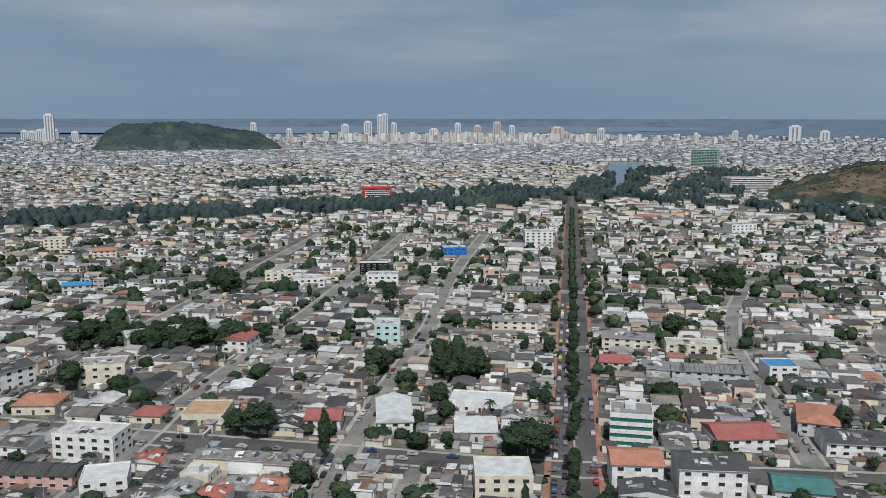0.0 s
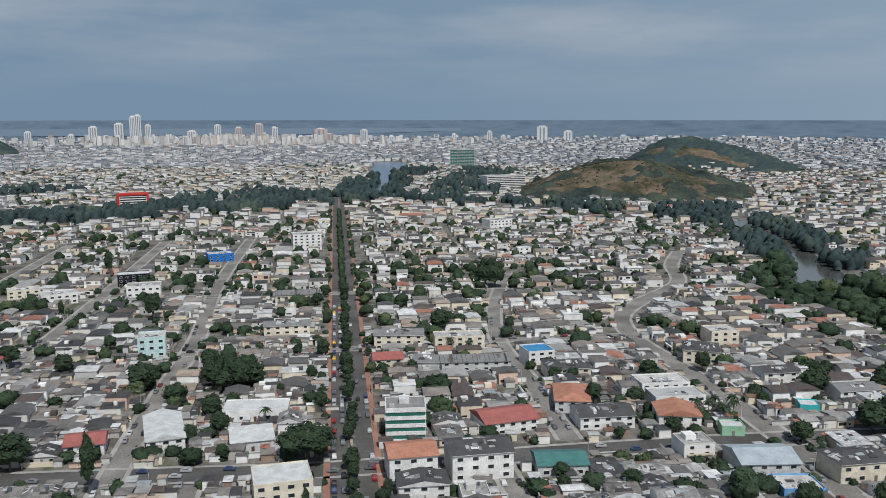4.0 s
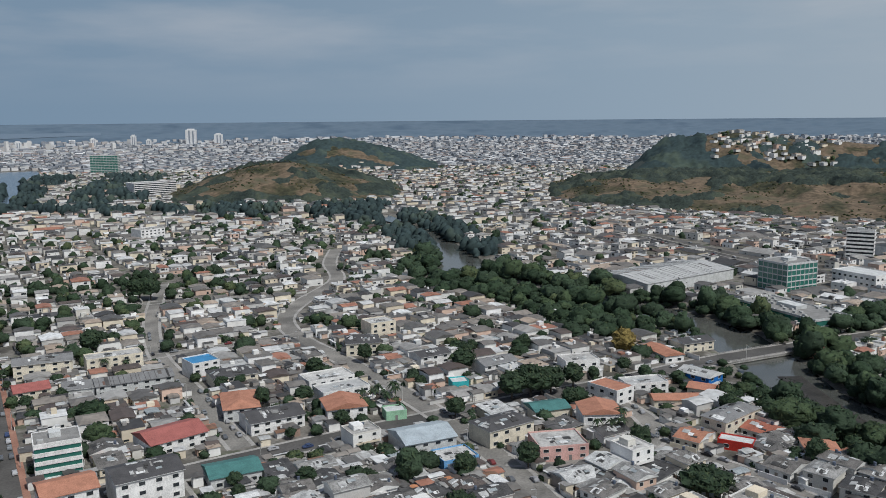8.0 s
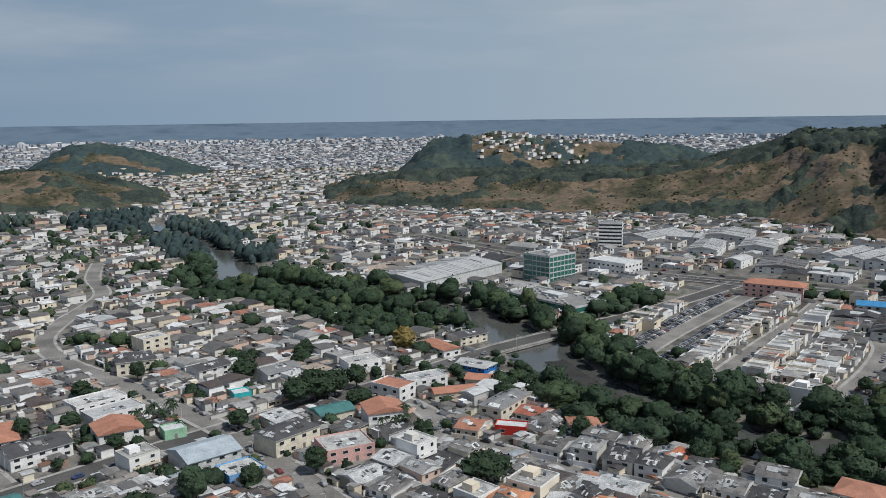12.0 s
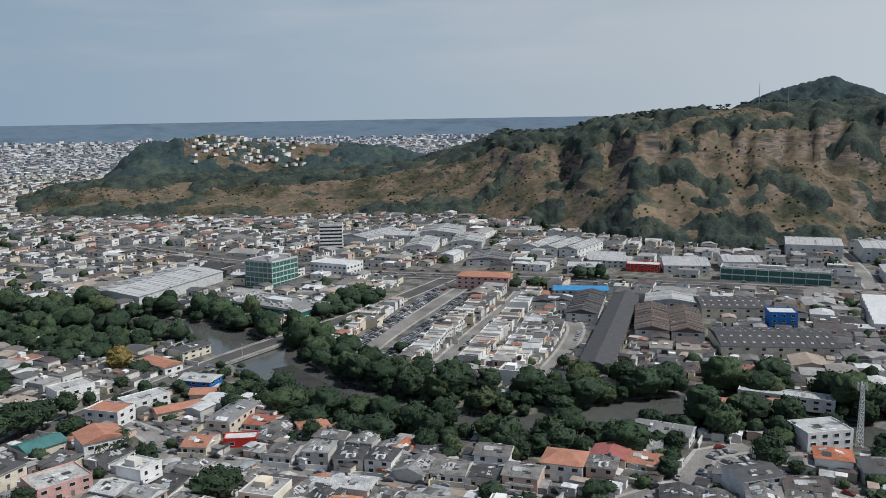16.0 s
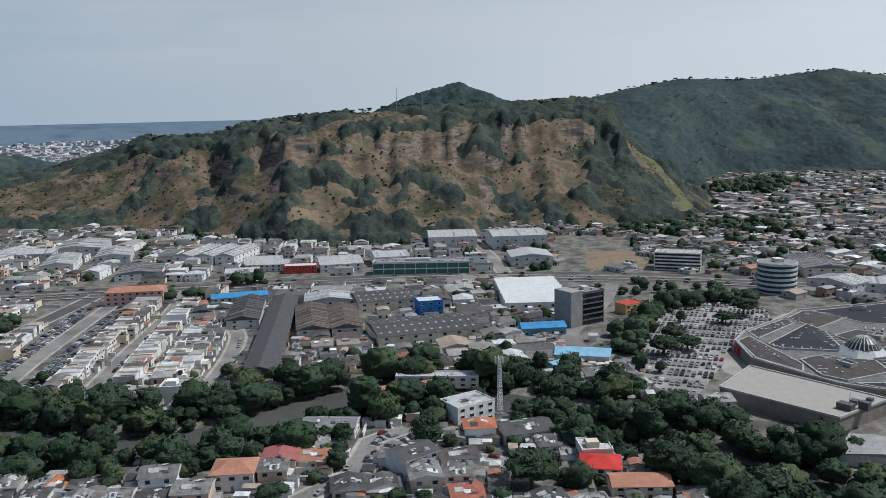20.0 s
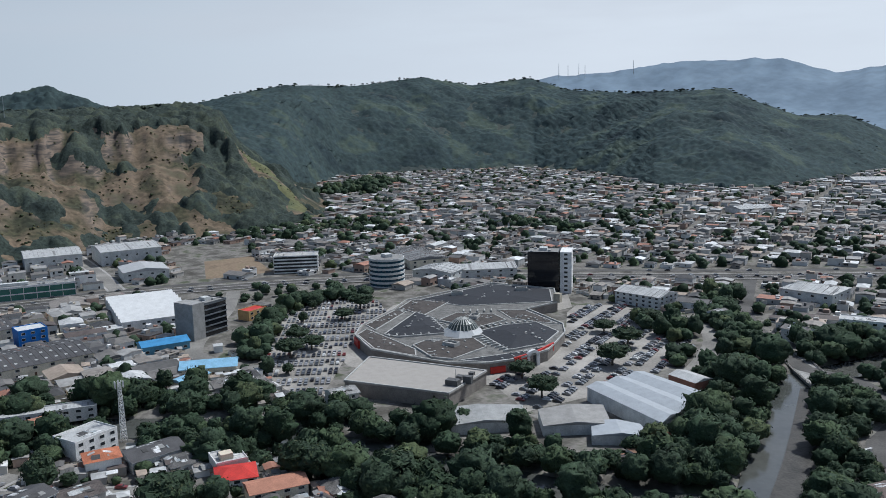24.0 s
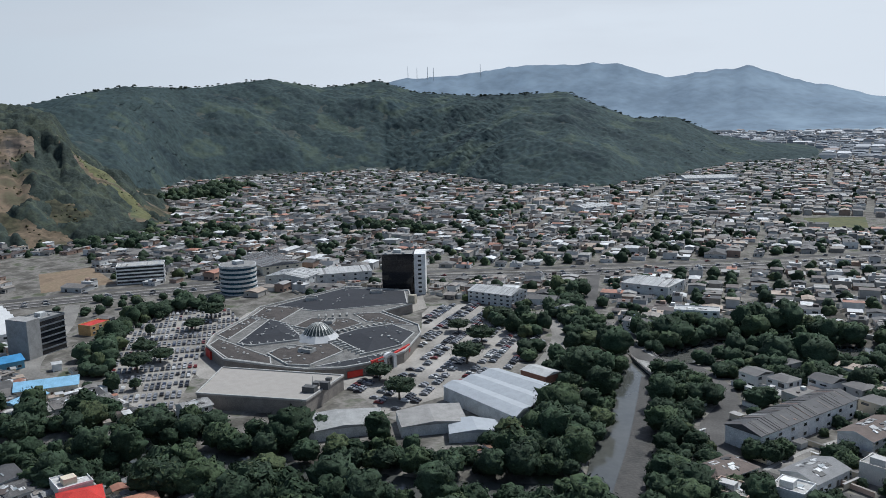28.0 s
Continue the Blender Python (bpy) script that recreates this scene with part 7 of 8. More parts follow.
belt([(215, -300), (196, -330), (185, -350)], 16, 0.6)
belt([(400, 300), (385, 330), (400, 420), (395, 500)], 16, 0.8)
belt([(640, 120), (655, 60)], 8, 0.8)
belt([(610, 130), (625, 110)], 14, 0.5)
belt([(560, 215), (520, 225), (480, 218)], 12, 0.7)
belt([(831, -294), (876, -356), (883, -400), (847, -424), (794, -437)], 34, 0.8, 6)
belt([(318, -160), (290, -172), (262, -188), (240, -208), (220, -232), (204, -262)], 11, 0.5, 4.4, 0.6, 1.2)
belt([(760, -560), (668, -603)], 14, 1.2, 6)
belt([(740, -690), (690, -740)], 14, 1.2, 6)
belt([(205, -400), (192, -440), (178, -480)], 28, 0.5)
belt([(366, -465), (330, -430)], 16, 0.7)
belt([(1180, -560), (1280, -640), (1340, -720)], 50, 0.9, 7, 1.0, 1.6)
for x, y in garden_spots:
    for _ in range(wr.randint(2, 4)):
        grow(x + wr.uniform(-5, 5), y + wr.uniform(-5, 5), -0.8, wr.uniform(0.5, 0.95))
n = tries = 0
while n < 1900 and tries < 60000:  # gardens and yards
    tries += 1
    x, y = wr.uniform(-330, 420), wr.uniform(-430, 700)
    r, a = math.hypot(x, y), math.degrees(math.atan2(x, y))
    if not 205 < r < 720 or not -32 < a < 172 or road_gap(x, y) < 0.6 or river_gap(x, y) < 3 or not free_of(x, y, 0.4) or mall_zone(x, y) or not clear_of_houses(x, y, 7.6):
        continue
    n += 1
    grow(x, y, -0.8, wr.uniform(0.3, 0.74), None if n < 700 else wr.choice((5, 7, 9)))
grove.m = [0] * len(grove.f)
tagged(grove.make("riverside_woods", [M_LEAF_STUFF], False), "dense dark green trees along the river and in gardens", "woods", kind="stuff")
tagged(far_wood.make("far_woods", [M_HAZED_FOREST], False), "belt of dark woodland beyond the houses, tinted blue-green with haze", "woods", kind="stuff")
# town trees between the houses
n = 0
while n < 95:
    x, y = wr.uniform(-300, 420), wr.uniform(-150, 480)
    r, a = math.hypot(x, y), math.degrees(math.atan2(x, y))
    if not 205 < r < 450 or not -32 < a < 110 or road_gap(x, y) < 1.0 or river_gap(x, y) < 8 or not free_of(x, y, 1.0) or not clear_of_houses(x, y, 7.4):
        continue
    plant(x, y, lo=0.6, hi=1.0)
    n += 1
for k in range(26):
    a = k * 2.4
    q = math.sqrt(k / 26)
    plant(-150 + 55 * q * math.cos(a), 455 + 22 * q * math.sin(a), TREES[k % 2], 1.2)
    if k < 14:
        plant(8 + 15 * q * math.cos(a), 395 + 15 * q * math.sin(a), TREES[1 if k % 2 else 3], 1.1)

# ---- distant mountains ----
MOUNT = [(124, -0.5), (126, 1.2), (128.8, 1.84), (132.9, 2.06), (137.3, 2.58), (143.4, 2.55), (146.4, 1.55), (151.3, 2.13), (154.6, 1.1), (159, 0.05), (165, -0.5), (170, -1)]
mv, mf = [], []
na, nr = 150, 12
for i in range(na + 1):
    a = 124 + 46 * i / na
    zc = max(0, EZ + 4700 * math.tan(radians(lerp(MOUNT, a) + 0.16 * noise.noise(Vector((a * 0.9, 0, 2))) + 0.05 * noise.noise(Vector((a * 3.1, 0, 5))))))
    for j in range(nr + 1):
        s = j / nr
        r = 3700 + 1000 * s
        x, y = EX + r * math.sin(radians(a)), EY + r * math.cos(radians(a))
        nz = noise.fractal(Vector((x / 500, y / 500, 1)), 1.0, 2.0, 4)
        mv.append((x, y, zc * (s ** 1.3) * (1 + 0.25 * nz * s * (1 - s) * 4) + 1))
for i in range(na):
    for j in range(nr):
        q = i * (nr + 1) + j
        mf.append((q, q + 1, q + nr + 2, q + nr + 1))
me = bpy.data.meshes.new("mountain")
me.from_pydata(mv, [], mf)
me.materials.append(M_HAZY_MOUNT)
me.polygons.foreach_set("use_smooth", [True] * len(mf))
tagged(new("mountain", me), "hazy blue mountain range far off", "mountain", kind="structure")


# ---- cars ----
def car_verts(L=4.3, W=1.75):
    """Body outline swept across the width: bonnet, cabin, boot."""
    side = [(-L / 2, 0.3), (L / 2, 0.3), (L / 2, 0.75), (L * 0.26, 0.9), (L * 0.12, 1.42), (-L * 0.24, 1.45), (-L * 0.4, 0.95), (-L / 2, 0.85)]
    v = []
    for s in (-1, 1):
        v += [(x, s * W / 2 * (0.82 if z > 1.2 else 1.0), z) for x, z in side]
    f = [(0, 1, 2, 3, 4, 5, 6, 7)[::1], tuple(range(15, 7, -1))]
    f += [(i + 8, (i + 1) % 8 + 8, (i + 1) % 8, i) for i in range(8)]
    return v, f


CV, CF = car_verts()
bm = bmesh.new()
vv = [bm.verts.new(c) for c in CV]
for f in CF:
    bm.faces.new([vv[i] for i in f])
bmesh.ops.recalc_face_normals(bm, faces=bm.faces)
CAR = new("car", mesh_of("car", bm, M_CAR))
CAR.matrix_basis = pose(46.5, 250, 0.1, 0, 0, 81)
tagged(CAR, "small painted car on the asphalt", "car", "parked and driving cars")
bm = bmesh.new()
box(bm, -1.15, 0.72, -0.8, 0.8, 0.98, 1.3)
bmesh.ops.scale(bm, vec=(1.12, 1.05, 1), verts=[v for v in bm.verts if v.co.z < 1.1])
part("windows", bm, M_GLASS, CAR)
cars_n = 1
cr = random.Random(31)
car_stuff = Batch()


def put_car(x, y, ang, z=0.12):
    global cars_n
    ang += cr.choice((0, 180)) + cr.uniform(-2, 2)
    if cars_n < 140:
        copy_thing(CAR, pose(x, y, z, 0, 0, ang))
        cars_n += 1
    else:
        a = radians(ang)
        car_stuff.add(turned(x, y, a, [(p, q, r + z) for p, q, r in CV]), CF, 0)
        car_stuff.add(turned(x, y, a, [(-1.3, -0.86, 0.98 + z), (0.8, -0.86, 0.98 + z), (0.6, -0.75, 1.3 + z), (-1.1, -0.75, 1.3 + z)]), [(0, 1, 2, 3)], 1)
        car_stuff.add(turned(x, y, a, [(-1.3, 0.86, 0.98 + z), (0.8, 0.86, 0.98 + z), (0.6, 0.75, 1.3 + z), (-1.1, 0.75, 1.3 + z)]), [(3, 2, 1, 0)], 1)
        car_stuff.add(turned(x, y, a, [(0.62, -0.65, 1.36 + z), (0.62, 0.65, 1.36 + z), (1.05, 0.72, 0.98 + z), (1.05, -0.72, 0.98 + z)]), [(0, 3, 2, 1)], 1)


def along(pts, off, gap, keep, y_lo=-900, y_hi=700, far=640):
    for p, q in zip(pts, pts[1:]):
        L = math.hypot(q[0] - p[0], q[1] - p[1])
        dx, dy = (q[0] - p[0]) / L, (q[1] - p[1]) / L
        for k in range(int(L / gap)):
            if cr.random() > keep:
                continue
            t = k * gap + cr.uniform(0, gap * 0.3)
            x, y = p[0] + dx * t + dy * off, p[1] + dy * t - dx * off
            if 190 < math.hypot(x, y) < far and y_lo < y < y_hi:
                put_car(x, y, math.degrees(math.atan2(dy, dx)), 0.16)


along(ROADS[1][2], -1.9, 6.2, 0.75, far=560)
along(ROADS[1][2], 1.5, 6.2, 0.7, far=560)
along(ROADS[0][2], 2.4, 9, 0.4, far=460)
along(ROADS[0][2], -1.2, 26, 0.5, far=460)
along(ROADS[2][2], 2.5, 14, 0.5, far=450)
along(ROADS[2][2], -2.5, 17, 0.5, far=450)
along(ROADS[3][2], 3.8, 8, 0.5, far=430)
along(ROADS[3][2], -3.8, 9, 0.4, far=430)
for q in range(4, 16):
    along(ROADS[q][2], 2.9, 8, 0.5, far=520)
    along(ROADS[q][2], -2.7, 8, 0.4, far=520)
for x, y in ((300, -20), (304, -14), (310, -22), (316, -26), (312, -32), (322, -20), (298, -30), (306, -38), (300, -44), (288, -58)):
    put_car(x, y, 40, 0.16)
# row-house car park
for row in (150.5, 156.5, 176.5, 182.5):
    for i in range(66):
        if cr.random() < 0.82:
            put_car(412 + i * 2.75, row, 90, 0.1)
along(ROADS[17][2], 2.5, 7, 0.6)
along(ROADS[18][2], 3.0, 7, 0.7)
for q, o in ((19, -5), (19, -1), (19, 4), (20, 1.5)):
    along(ROADS[q][2], o, 16, 0.55, far=900)


LOT_A = [(392, -148), (445, -165), (498, -198), (530, -240), (505, -272), (474, -262), (434, -226), (405, -202), (368, -176), (329, -148)]
LOT_B = [(358, -318), (400, -354), (412, -372), (395, -396), (340, -390), (299, -358), (280, -323), (271, -258), (272, -224), (311, -233), (325, -250), (317, -264), (330, -292)]
ISLANDS = [(412, -170), (455, -190), (478, -205), (510, -225), (488, -250), (440, -186), (385, -158), (350, -340), (320, -330), (310, -250), (282, -240), (420, -186), (470, -230), (350, -374), (300, -300)]
for poly, zz in ((LOT_A, 0.05), (LOT_B, 0.055)):
    bm = bmesh.new()
    bm.faces.new([bm.verts.new((x, y, zz)) for x, y in poly])
    bmesh.ops.recalc_face_normals(bm, faces=bm.faces)
    lot = new("car_park", mesh_of("car_park", bm, M_LOT))
    if lot.data.polygons[0].normal.z < 0:
        lot.data.flip_normals()
    tagged(lot, "pale concrete car park round the shopping centre", "car park", kind="structure")
for poly, ang in ((LOT_A, 62), (LOT_B, 118)):
    c, s = math.cos(radians(ang)), math.sin(radians(ang))
    for i in range(-40, 40):
        row = i * 14.0
        for j in range(-60, 60):
            for o in (-2.4, 2.4):
                u, v = j * 2.75, row * 1.12 + o
                x, y = 380 + u * c - v * s, -270 + u * s + v * c
                if inside(poly, x, y) and cr.random() < (0.88 if poly is LOT_A else 0.62) and all((x - a) ** 2 + (y - b) ** 2 > 9 for a, b in ISLANDS):
                    put_car(x, y, ang + 90, 0.08)
tagged(car_stuff.make("parked_cars", [M_CAR_STUFF, M_GLASS]), "rows of parked cars in many colours", "parked cars", kind="stuff")

# ---- shopping centre ----
MALL = [(414, -210), (382, -204), (356, -215), (337, -224), (325, -239), (322, -253), (325, -278), (332, -288), (347, -308), (362, -319), (404, -325), (407, -352), (440, -376), (483, -352), (472, -276), (454, -256), (431, -223)]
MC = (381, -262)
bm = bmesh.new()
bm.faces.new([bm.verts.new((395 + (x - 395) * 1.2, -280 + (y + 280) * 1.2, 0.045)) for x, y in MALL])
bm.normal_update()
if bm.faces[:][0].normal.z < 0:
    bmesh.ops.reverse_faces(bm, faces=bm.faces)
tagged(new("forecourt", mesh_of("forecourt", bm, M_LOT)), "pale paved forecourt round the shopping centre", "forecourt", kind="structure")
STONE, DARKFELT, RIDGE = paint(0.24, 0.215, 0.19, 0.85, name="mall_stone"), paint(0.026, 0.028, 0.034, 0.8, name="dark_felt"), paint(0.40, 0.395, 0.375, 0.7, name="pale_trim")
BROWNFELT, ALLEY = paint(0.072, 0.062, 0.056, 0.85, name="brown_felt", depth=0.45), paint(0.16, 0.155, 0.145, 0.85, name="alley_deck", depth=0.5)
bm = bmesh.new()
prism(bm, MALL, 0, 5.6)
bmesh.ops.recalc_face_normals(bm, faces=bm.faces)
mall = new("shopping_centre", mesh_of("shopping_centre", bm, STONE))
tagged(mall, "sprawling shopping centre with dark roofs round a ribbed dome", "shopping centre")
bm = bmesh.new()
prism(bm, [(395 + (x - 395) * 0.985, -280 + (y + 280) * 0.985) for x, y in MALL], 5.6, 5.75)
bmesh.ops.recalc_face_normals(bm, faces=bm.faces)
part("roof_deck", bm, ALLEY, mall)
for (ax, ay), (bx, by) in zip(MALL, MALL[1:] + MALL[:1]):  # parapet lengths
    L = math.hypot(bx - ax, by - ay)
    bm = bmesh.new()
    box(bm, -L / 2, L / 2, -0.35, 0.35, 5.5, 6.5)
    part("parapet", bm, RIDGE, mall, at=pose((ax + bx) / 2, (ay + by) / 2, 0, 0, 0, math.degrees(math.atan2(by - ay, bx - ax))))
SECTIONS = [  # roof outlines, cover, eaves, rise
    ([(413, -211), (421, -221), (368, -223), (357, -217), (382, -206)], BROWNFELT, 5.9, 0.7),
    ([(430, -225), (452, -257), (445, -261), (416, -224)], BROWNFELT, 5.9, 0.7),
    ([(453, -259), (470, -279), (453, -300), (429, -264), (446, -263)], BROWNFELT, 5.9, 0.8),
    ([(403, -223), (438, -264), (421, -265), (384, -254), (394, -227)], DARKFELT, 6.4, 1.9),
    ([(374, -225), (378, -235), (366, -259), (348, -255), (340, -229), (349, -222)], BROWNFELT, 6.4, 0.9),
    ([(376, -268), (379, -288), (373, -308), (349, -305), (335, -284), (336, -261)], DARKFELT, 6.4, 1.9),
    ([(412, -265), (421, -283), (403, -299), (388, -297), (384, -272)], BROWNFELT, 6.4, 0.9),
    ([(413, -309), (403, -322), (364, -317), (374, -310), (391, -303)], BROWNFELT, 5.9, 0.7),
    ([(337, -231), (332, -259), (331, -285), (326, -277), (323.5, -253), (326, -241)], DARKFELT, 5.9, 0.6),
    ([(468, -284), (480, -350), (441, -373), (410, -350), (436, -297)], DARKFELT, 5.9, 1.6),
]
gear_rng = random.Random(64)
for k, (pts, cover, z0, up) in enumerate(SECTIONS):
    cx, cy = sum(p[0] for p in pts) / len(pts), sum(p[1] for p in pts) / len(pts)
    n = len(pts)
    bm = bmesh.new()
    lo = [bm.verts.new((x, y, 5.7)) for x, y in pts]
    hi = [bm.verts.new((x, y, z0)) for x, y in pts]
    peak = [bm.verts.new((cx + (x - cx) * 0.35, cy + (y - cy) * 0.35, z0 + up)) for x, y in pts]
    for i in range(n):
        j = (i + 1) % n
        bm.faces.new((lo[i], lo[j], hi[j], hi[i]))
        bm.faces.new((hi[i], hi[j], peak[j], peak[i]))
    bm.faces.new(peak)
    bmesh.ops.recalc_face_normals(bm, faces=bm.faces)
    section = part("roof_section", bm, cover, mall)
    for (ax, ay), (bx, by) in zip(pts, pts[1:] + pts[:1]):  # pale gutters
        L = math.hypot(bx - ax, by - ay)
        bm = bmesh.new()
        box(bm, -L / 2 - 0.3, L / 2 + 0.3, -0.36, 0.36, 5.76, z0 + 0.28)
        part("roof_gutter", bm, RIDGE, mall, at=pose((ax + bx) / 2, (ay + by) / 2, 0, 0, 0, math.degrees(math.atan2(by - ay, bx - ax))))
    bm = bmesh.new()  # loose sheets, hatches and vents on the felt
    for _ in range(16):
        i = gear_rng.randrange(n)
        f = gear_rng.uniform(0.1, 0.85)
        x, y = cx + (pts[i][0] - cx) * f + gear_rng.uniform(-2, 2), cy + (pts[i][1] - cy) * f + gear_rng.uniform(-2, 2)
        u, v = gear_rng.uniform(0.25, 0.9), gear_rng.uniform(0.25, 0.7)
        box(bm, x - u, x + u, y - v, y + v, z0 - 0.2, z0 + up + gear_rng.uniform(0.05, 0.5) - up * max(0, f - 0.35) * 1.2)
    tagged(part("roof_clutter", bm, RIDGE, section), kind="stuff")
for x, y, a in ((359, -240, 20), (401, -283, 130), (462, -310, 60), (446, -352, 60)):  # open-topped plant screens
    bm = bmesh.new()
    for q in ((-4, 4, -2.6, -2.2), (-4, 4, 2.2, 2.6), (-4, -3.6, -2.2, 2.2), (3.6, 4, -2.2, 2.2)):
        box(bm, *q, 6.2, 9.2)
    screen = part("plant_screen", bm, RIDGE, mall, at=pose(x, y, 0, 0, 0, a))
    for q in (-2, 0.4, 2.4):
        bm = bmesh.new()
        box(bm, q - 0.8, q + 0.8, -1.4, 1.4, 6.4, 8.4)
        part("cooling_unit", bm, M_FLAT, screen)
for (ax, ay), (bx, by), m in (((379, -243), (350, -222), 7), ((371, -263), (334, -260), 9), ((384, -275), (378, -306), 8), ((390, -258), (424, -264), 8), ((390, -247), (400, -222), 6), ((424, -288), (412, -306), 5)):  # beams over the malls
    L = math.hypot(bx - ax, by - ay)
    an = math.degrees(math.atan2(by - ay, bx - ax))
    for i in range(m):
        t = (i + 0.5) / m
        bm = bmesh.new()
        box(bm, -0.35, 0.35, -2.6, 2.6, 5.76, 6.9)
        part("roof_beam", bm, RIDGE, mall, at=pose(ax + (bx - ax) * t, ay + (by - ay) * t, 0, 0, 0, an))
bm = bmesh.new()
lo = [bm.verts.new((MC[0] + 12.5 * math.cos(a * 0.7854), MC[1] + 12.5 * math.sin(a * 0.7854), 5.8)) for a in range(8)]
hi = [bm.verts.new((MC[0] + 9.0 * math.cos(a * 0.7854), MC[1] + 9.0 * math.sin(a * 0.7854), 9.0)) for a in range(8)]
for i in range(8):
    bm.faces.new((lo[i], lo[(i + 1) % 8], hi[(i + 1) % 8], hi[i]))
bm.faces.new(hi)
bmesh.ops.recalc_face_normals(bm, faces=bm.faces)
drum = part("dome", bm, paint(0.55, 0.55, 0.54, 0.35, name="drum_sheet", depth=0.12), mall, "pale sheet-clad skirt under the ribbed dome")
DOME_GLASS, DOME_RIB = paint(0.05, 0.065, 0.062, 0.3, name="dome_glass"), paint(0.45, 0.45, 0.42, 0.5, name="dome_rib")
prof = [(8.6, 9.0), (6.6, 11.8), (3.8, 13.9), (0.9, 15.0)]
for k in range(24):  # dome panes, with a proud rib between each two
    a0, a1 = k * 0.2618, (k + 1) * 0.2618
    bm = bmesh.new()
    q0 = [bm.verts.new((MC[0] + r * math.cos(a0), MC[1] + r * math.sin(a0), z)) for r, z in prof]
    q1 = [bm.verts.new((MC[0] + r * math.cos(a1), MC[1] + r * math.sin(a1), z)) for r, z in prof]
    for i in range(3):
        bm.faces.new((q0[i], q1[i], q1[i + 1], q0[i + 1]))
    part("dome_pane", bm, DOME_GLASS, drum)
    bm = bmesh.new()
    for i in range(3):
        tube(bm, (MC[0] + prof[i][0] * math.cos(a0), MC[1] + prof[i][0] * math.sin(a0), prof[i][1]), (MC[0] + prof[i + 1][0] * math.cos(a0), MC[1] + prof[i + 1][0] * math.sin(a0), prof[i + 1][1]), 0.3, 0.25, 4)
    part("dome_rib", bm, DOME_RIB, drum)
for (px, py), (qx, qy), z0, z1 in (((322, -254), (323.6, -263), 2.6, 6.9), ((324.7, -271), (331.6, -287), 2.8, 7.1), ((414.5, -210), (404, -207.5), 0.4, 4.8), ((322.8, -249), (324.5, -241), 0.3, 3.6)):  # red fascias
    L = math.hypot(qx - px, qy - py)
    bm = bmesh.new()
    box(bm, -L / 2, L / 2, -0.5, 0.5, z0, z1)
    part("fascia", bm, BRIGHTRED, mall, at=pose((px + qx) / 2, (py + qy) / 2, 0, 0, 0, math.degrees(math.atan2(qy - py, qx - px))))
bm = bmesh.new()
for sgn in (-2.9, 2.9):
    box(bm, sgn - 0.8, sgn + 0.8, -0.9, 0.9, 0, 6.0)
arc = [(3.7 * math.cos(q * 0.3927), 5.6 + 2.9 * math.sin(q * 0.3927)) for q in range(9)]
inn = [(2.1 * math.cos(q * 0.3927), 5.0 + 2.0 * math.sin(q * 0.3927)) for q in range(9)]
for y_ in (-0.9, 0.9):
    fo, fi = [bm.verts.new((x, y_, z)) for x, z in arc], [bm.verts.new((x, y_, z)) for x, z in inn]
    for i in range(8):
        bm.faces.new((fo[i], fo[i + 1], fi[i + 1], fi[i]))
to, ti = [bm.verts.new((x, -0.9, z)) for x, z in arc], [bm.verts.new((x, 0.9, z)) for x, z in arc]
for i in range(8):
    bm.faces.new((to[i], to[i + 1], ti[i + 1], ti[i]))
part("entrance_arch", bm, WHITE, mall, "white arched entrance", at=pose(323.4, -267, 0, 0, 0, 83))
bm = bmesh.new()
box(bm, -2.0, 2.0, -0.4, 0.4, 0, 5.2)
part("entrance_glass", bm, M_GLASS, mall, at=pose(324.2, -267, 0, 0, 0, 83))
bm = bmesh.new()
box(bm, -2.2, 2.2, -2.2, 2.2, 5.7, 11.5)
part("stair_tower", bm, paint(0.42, 0.38, 0.30, 0.85, name="tan_render"), mall, at=pose(408, -353, 0, 0, 0, 30))
FOOT.append((398, -285, 62, 66, 0))


def hall(name, pts, h, cover, wall, label, bays=0):
    bm = bmesh.new()
    prism(bm, pts, 0, h)
    bmesh.ops.recalc_face_normals(bm, faces=bm.faces)
    ob = new(name, mesh_of(name, bm, wall))
    tagged(ob, label, name.replace("_", " "))
    cx, cy = sum(p[0] for p in pts) / len(pts), sum(p[1] for p in pts) / len(pts)
    bm = bmesh.new()
    if bays:
        (ax, ay), (bx, by), (qx, qy), (dx, dy) = pts
        for i in range(bays):
            t0, t1, tm = i / bays, (i + 1) / bays, (i + 0.5) / bays
            row = [[bm.verts.new((ax + (bx - ax) * t + ((dx + (qx - dx) * t) - (ax + (bx - ax) * t)) * e, ay + (by - ay) * t + ((dy + (qy - dy) * t) - (ay + (by - ay) * t)) * e, h + z)) for t, z in ((t0, 0.05), (tm, 1.4), (t1, 0.05))] for e in (-0.02, 1.02)]
            for j in range(2):
                bm.faces.new((row[0][j], row[0][j + 1], row[1][j + 1], row[1][j]))
            bm.faces.new(row[0])
            bm.faces.new(row[1][::-1])
    else:
        prism(bm, [(cx + (x - cx) * 1.015, cy + (y - cy) * 1.015) for x, y in pts], h, h + 0.5)
    bmesh.ops.recalc_face_normals(bm, faces=bm.faces)
    part("roof", bm, cover, ob)
    return ob


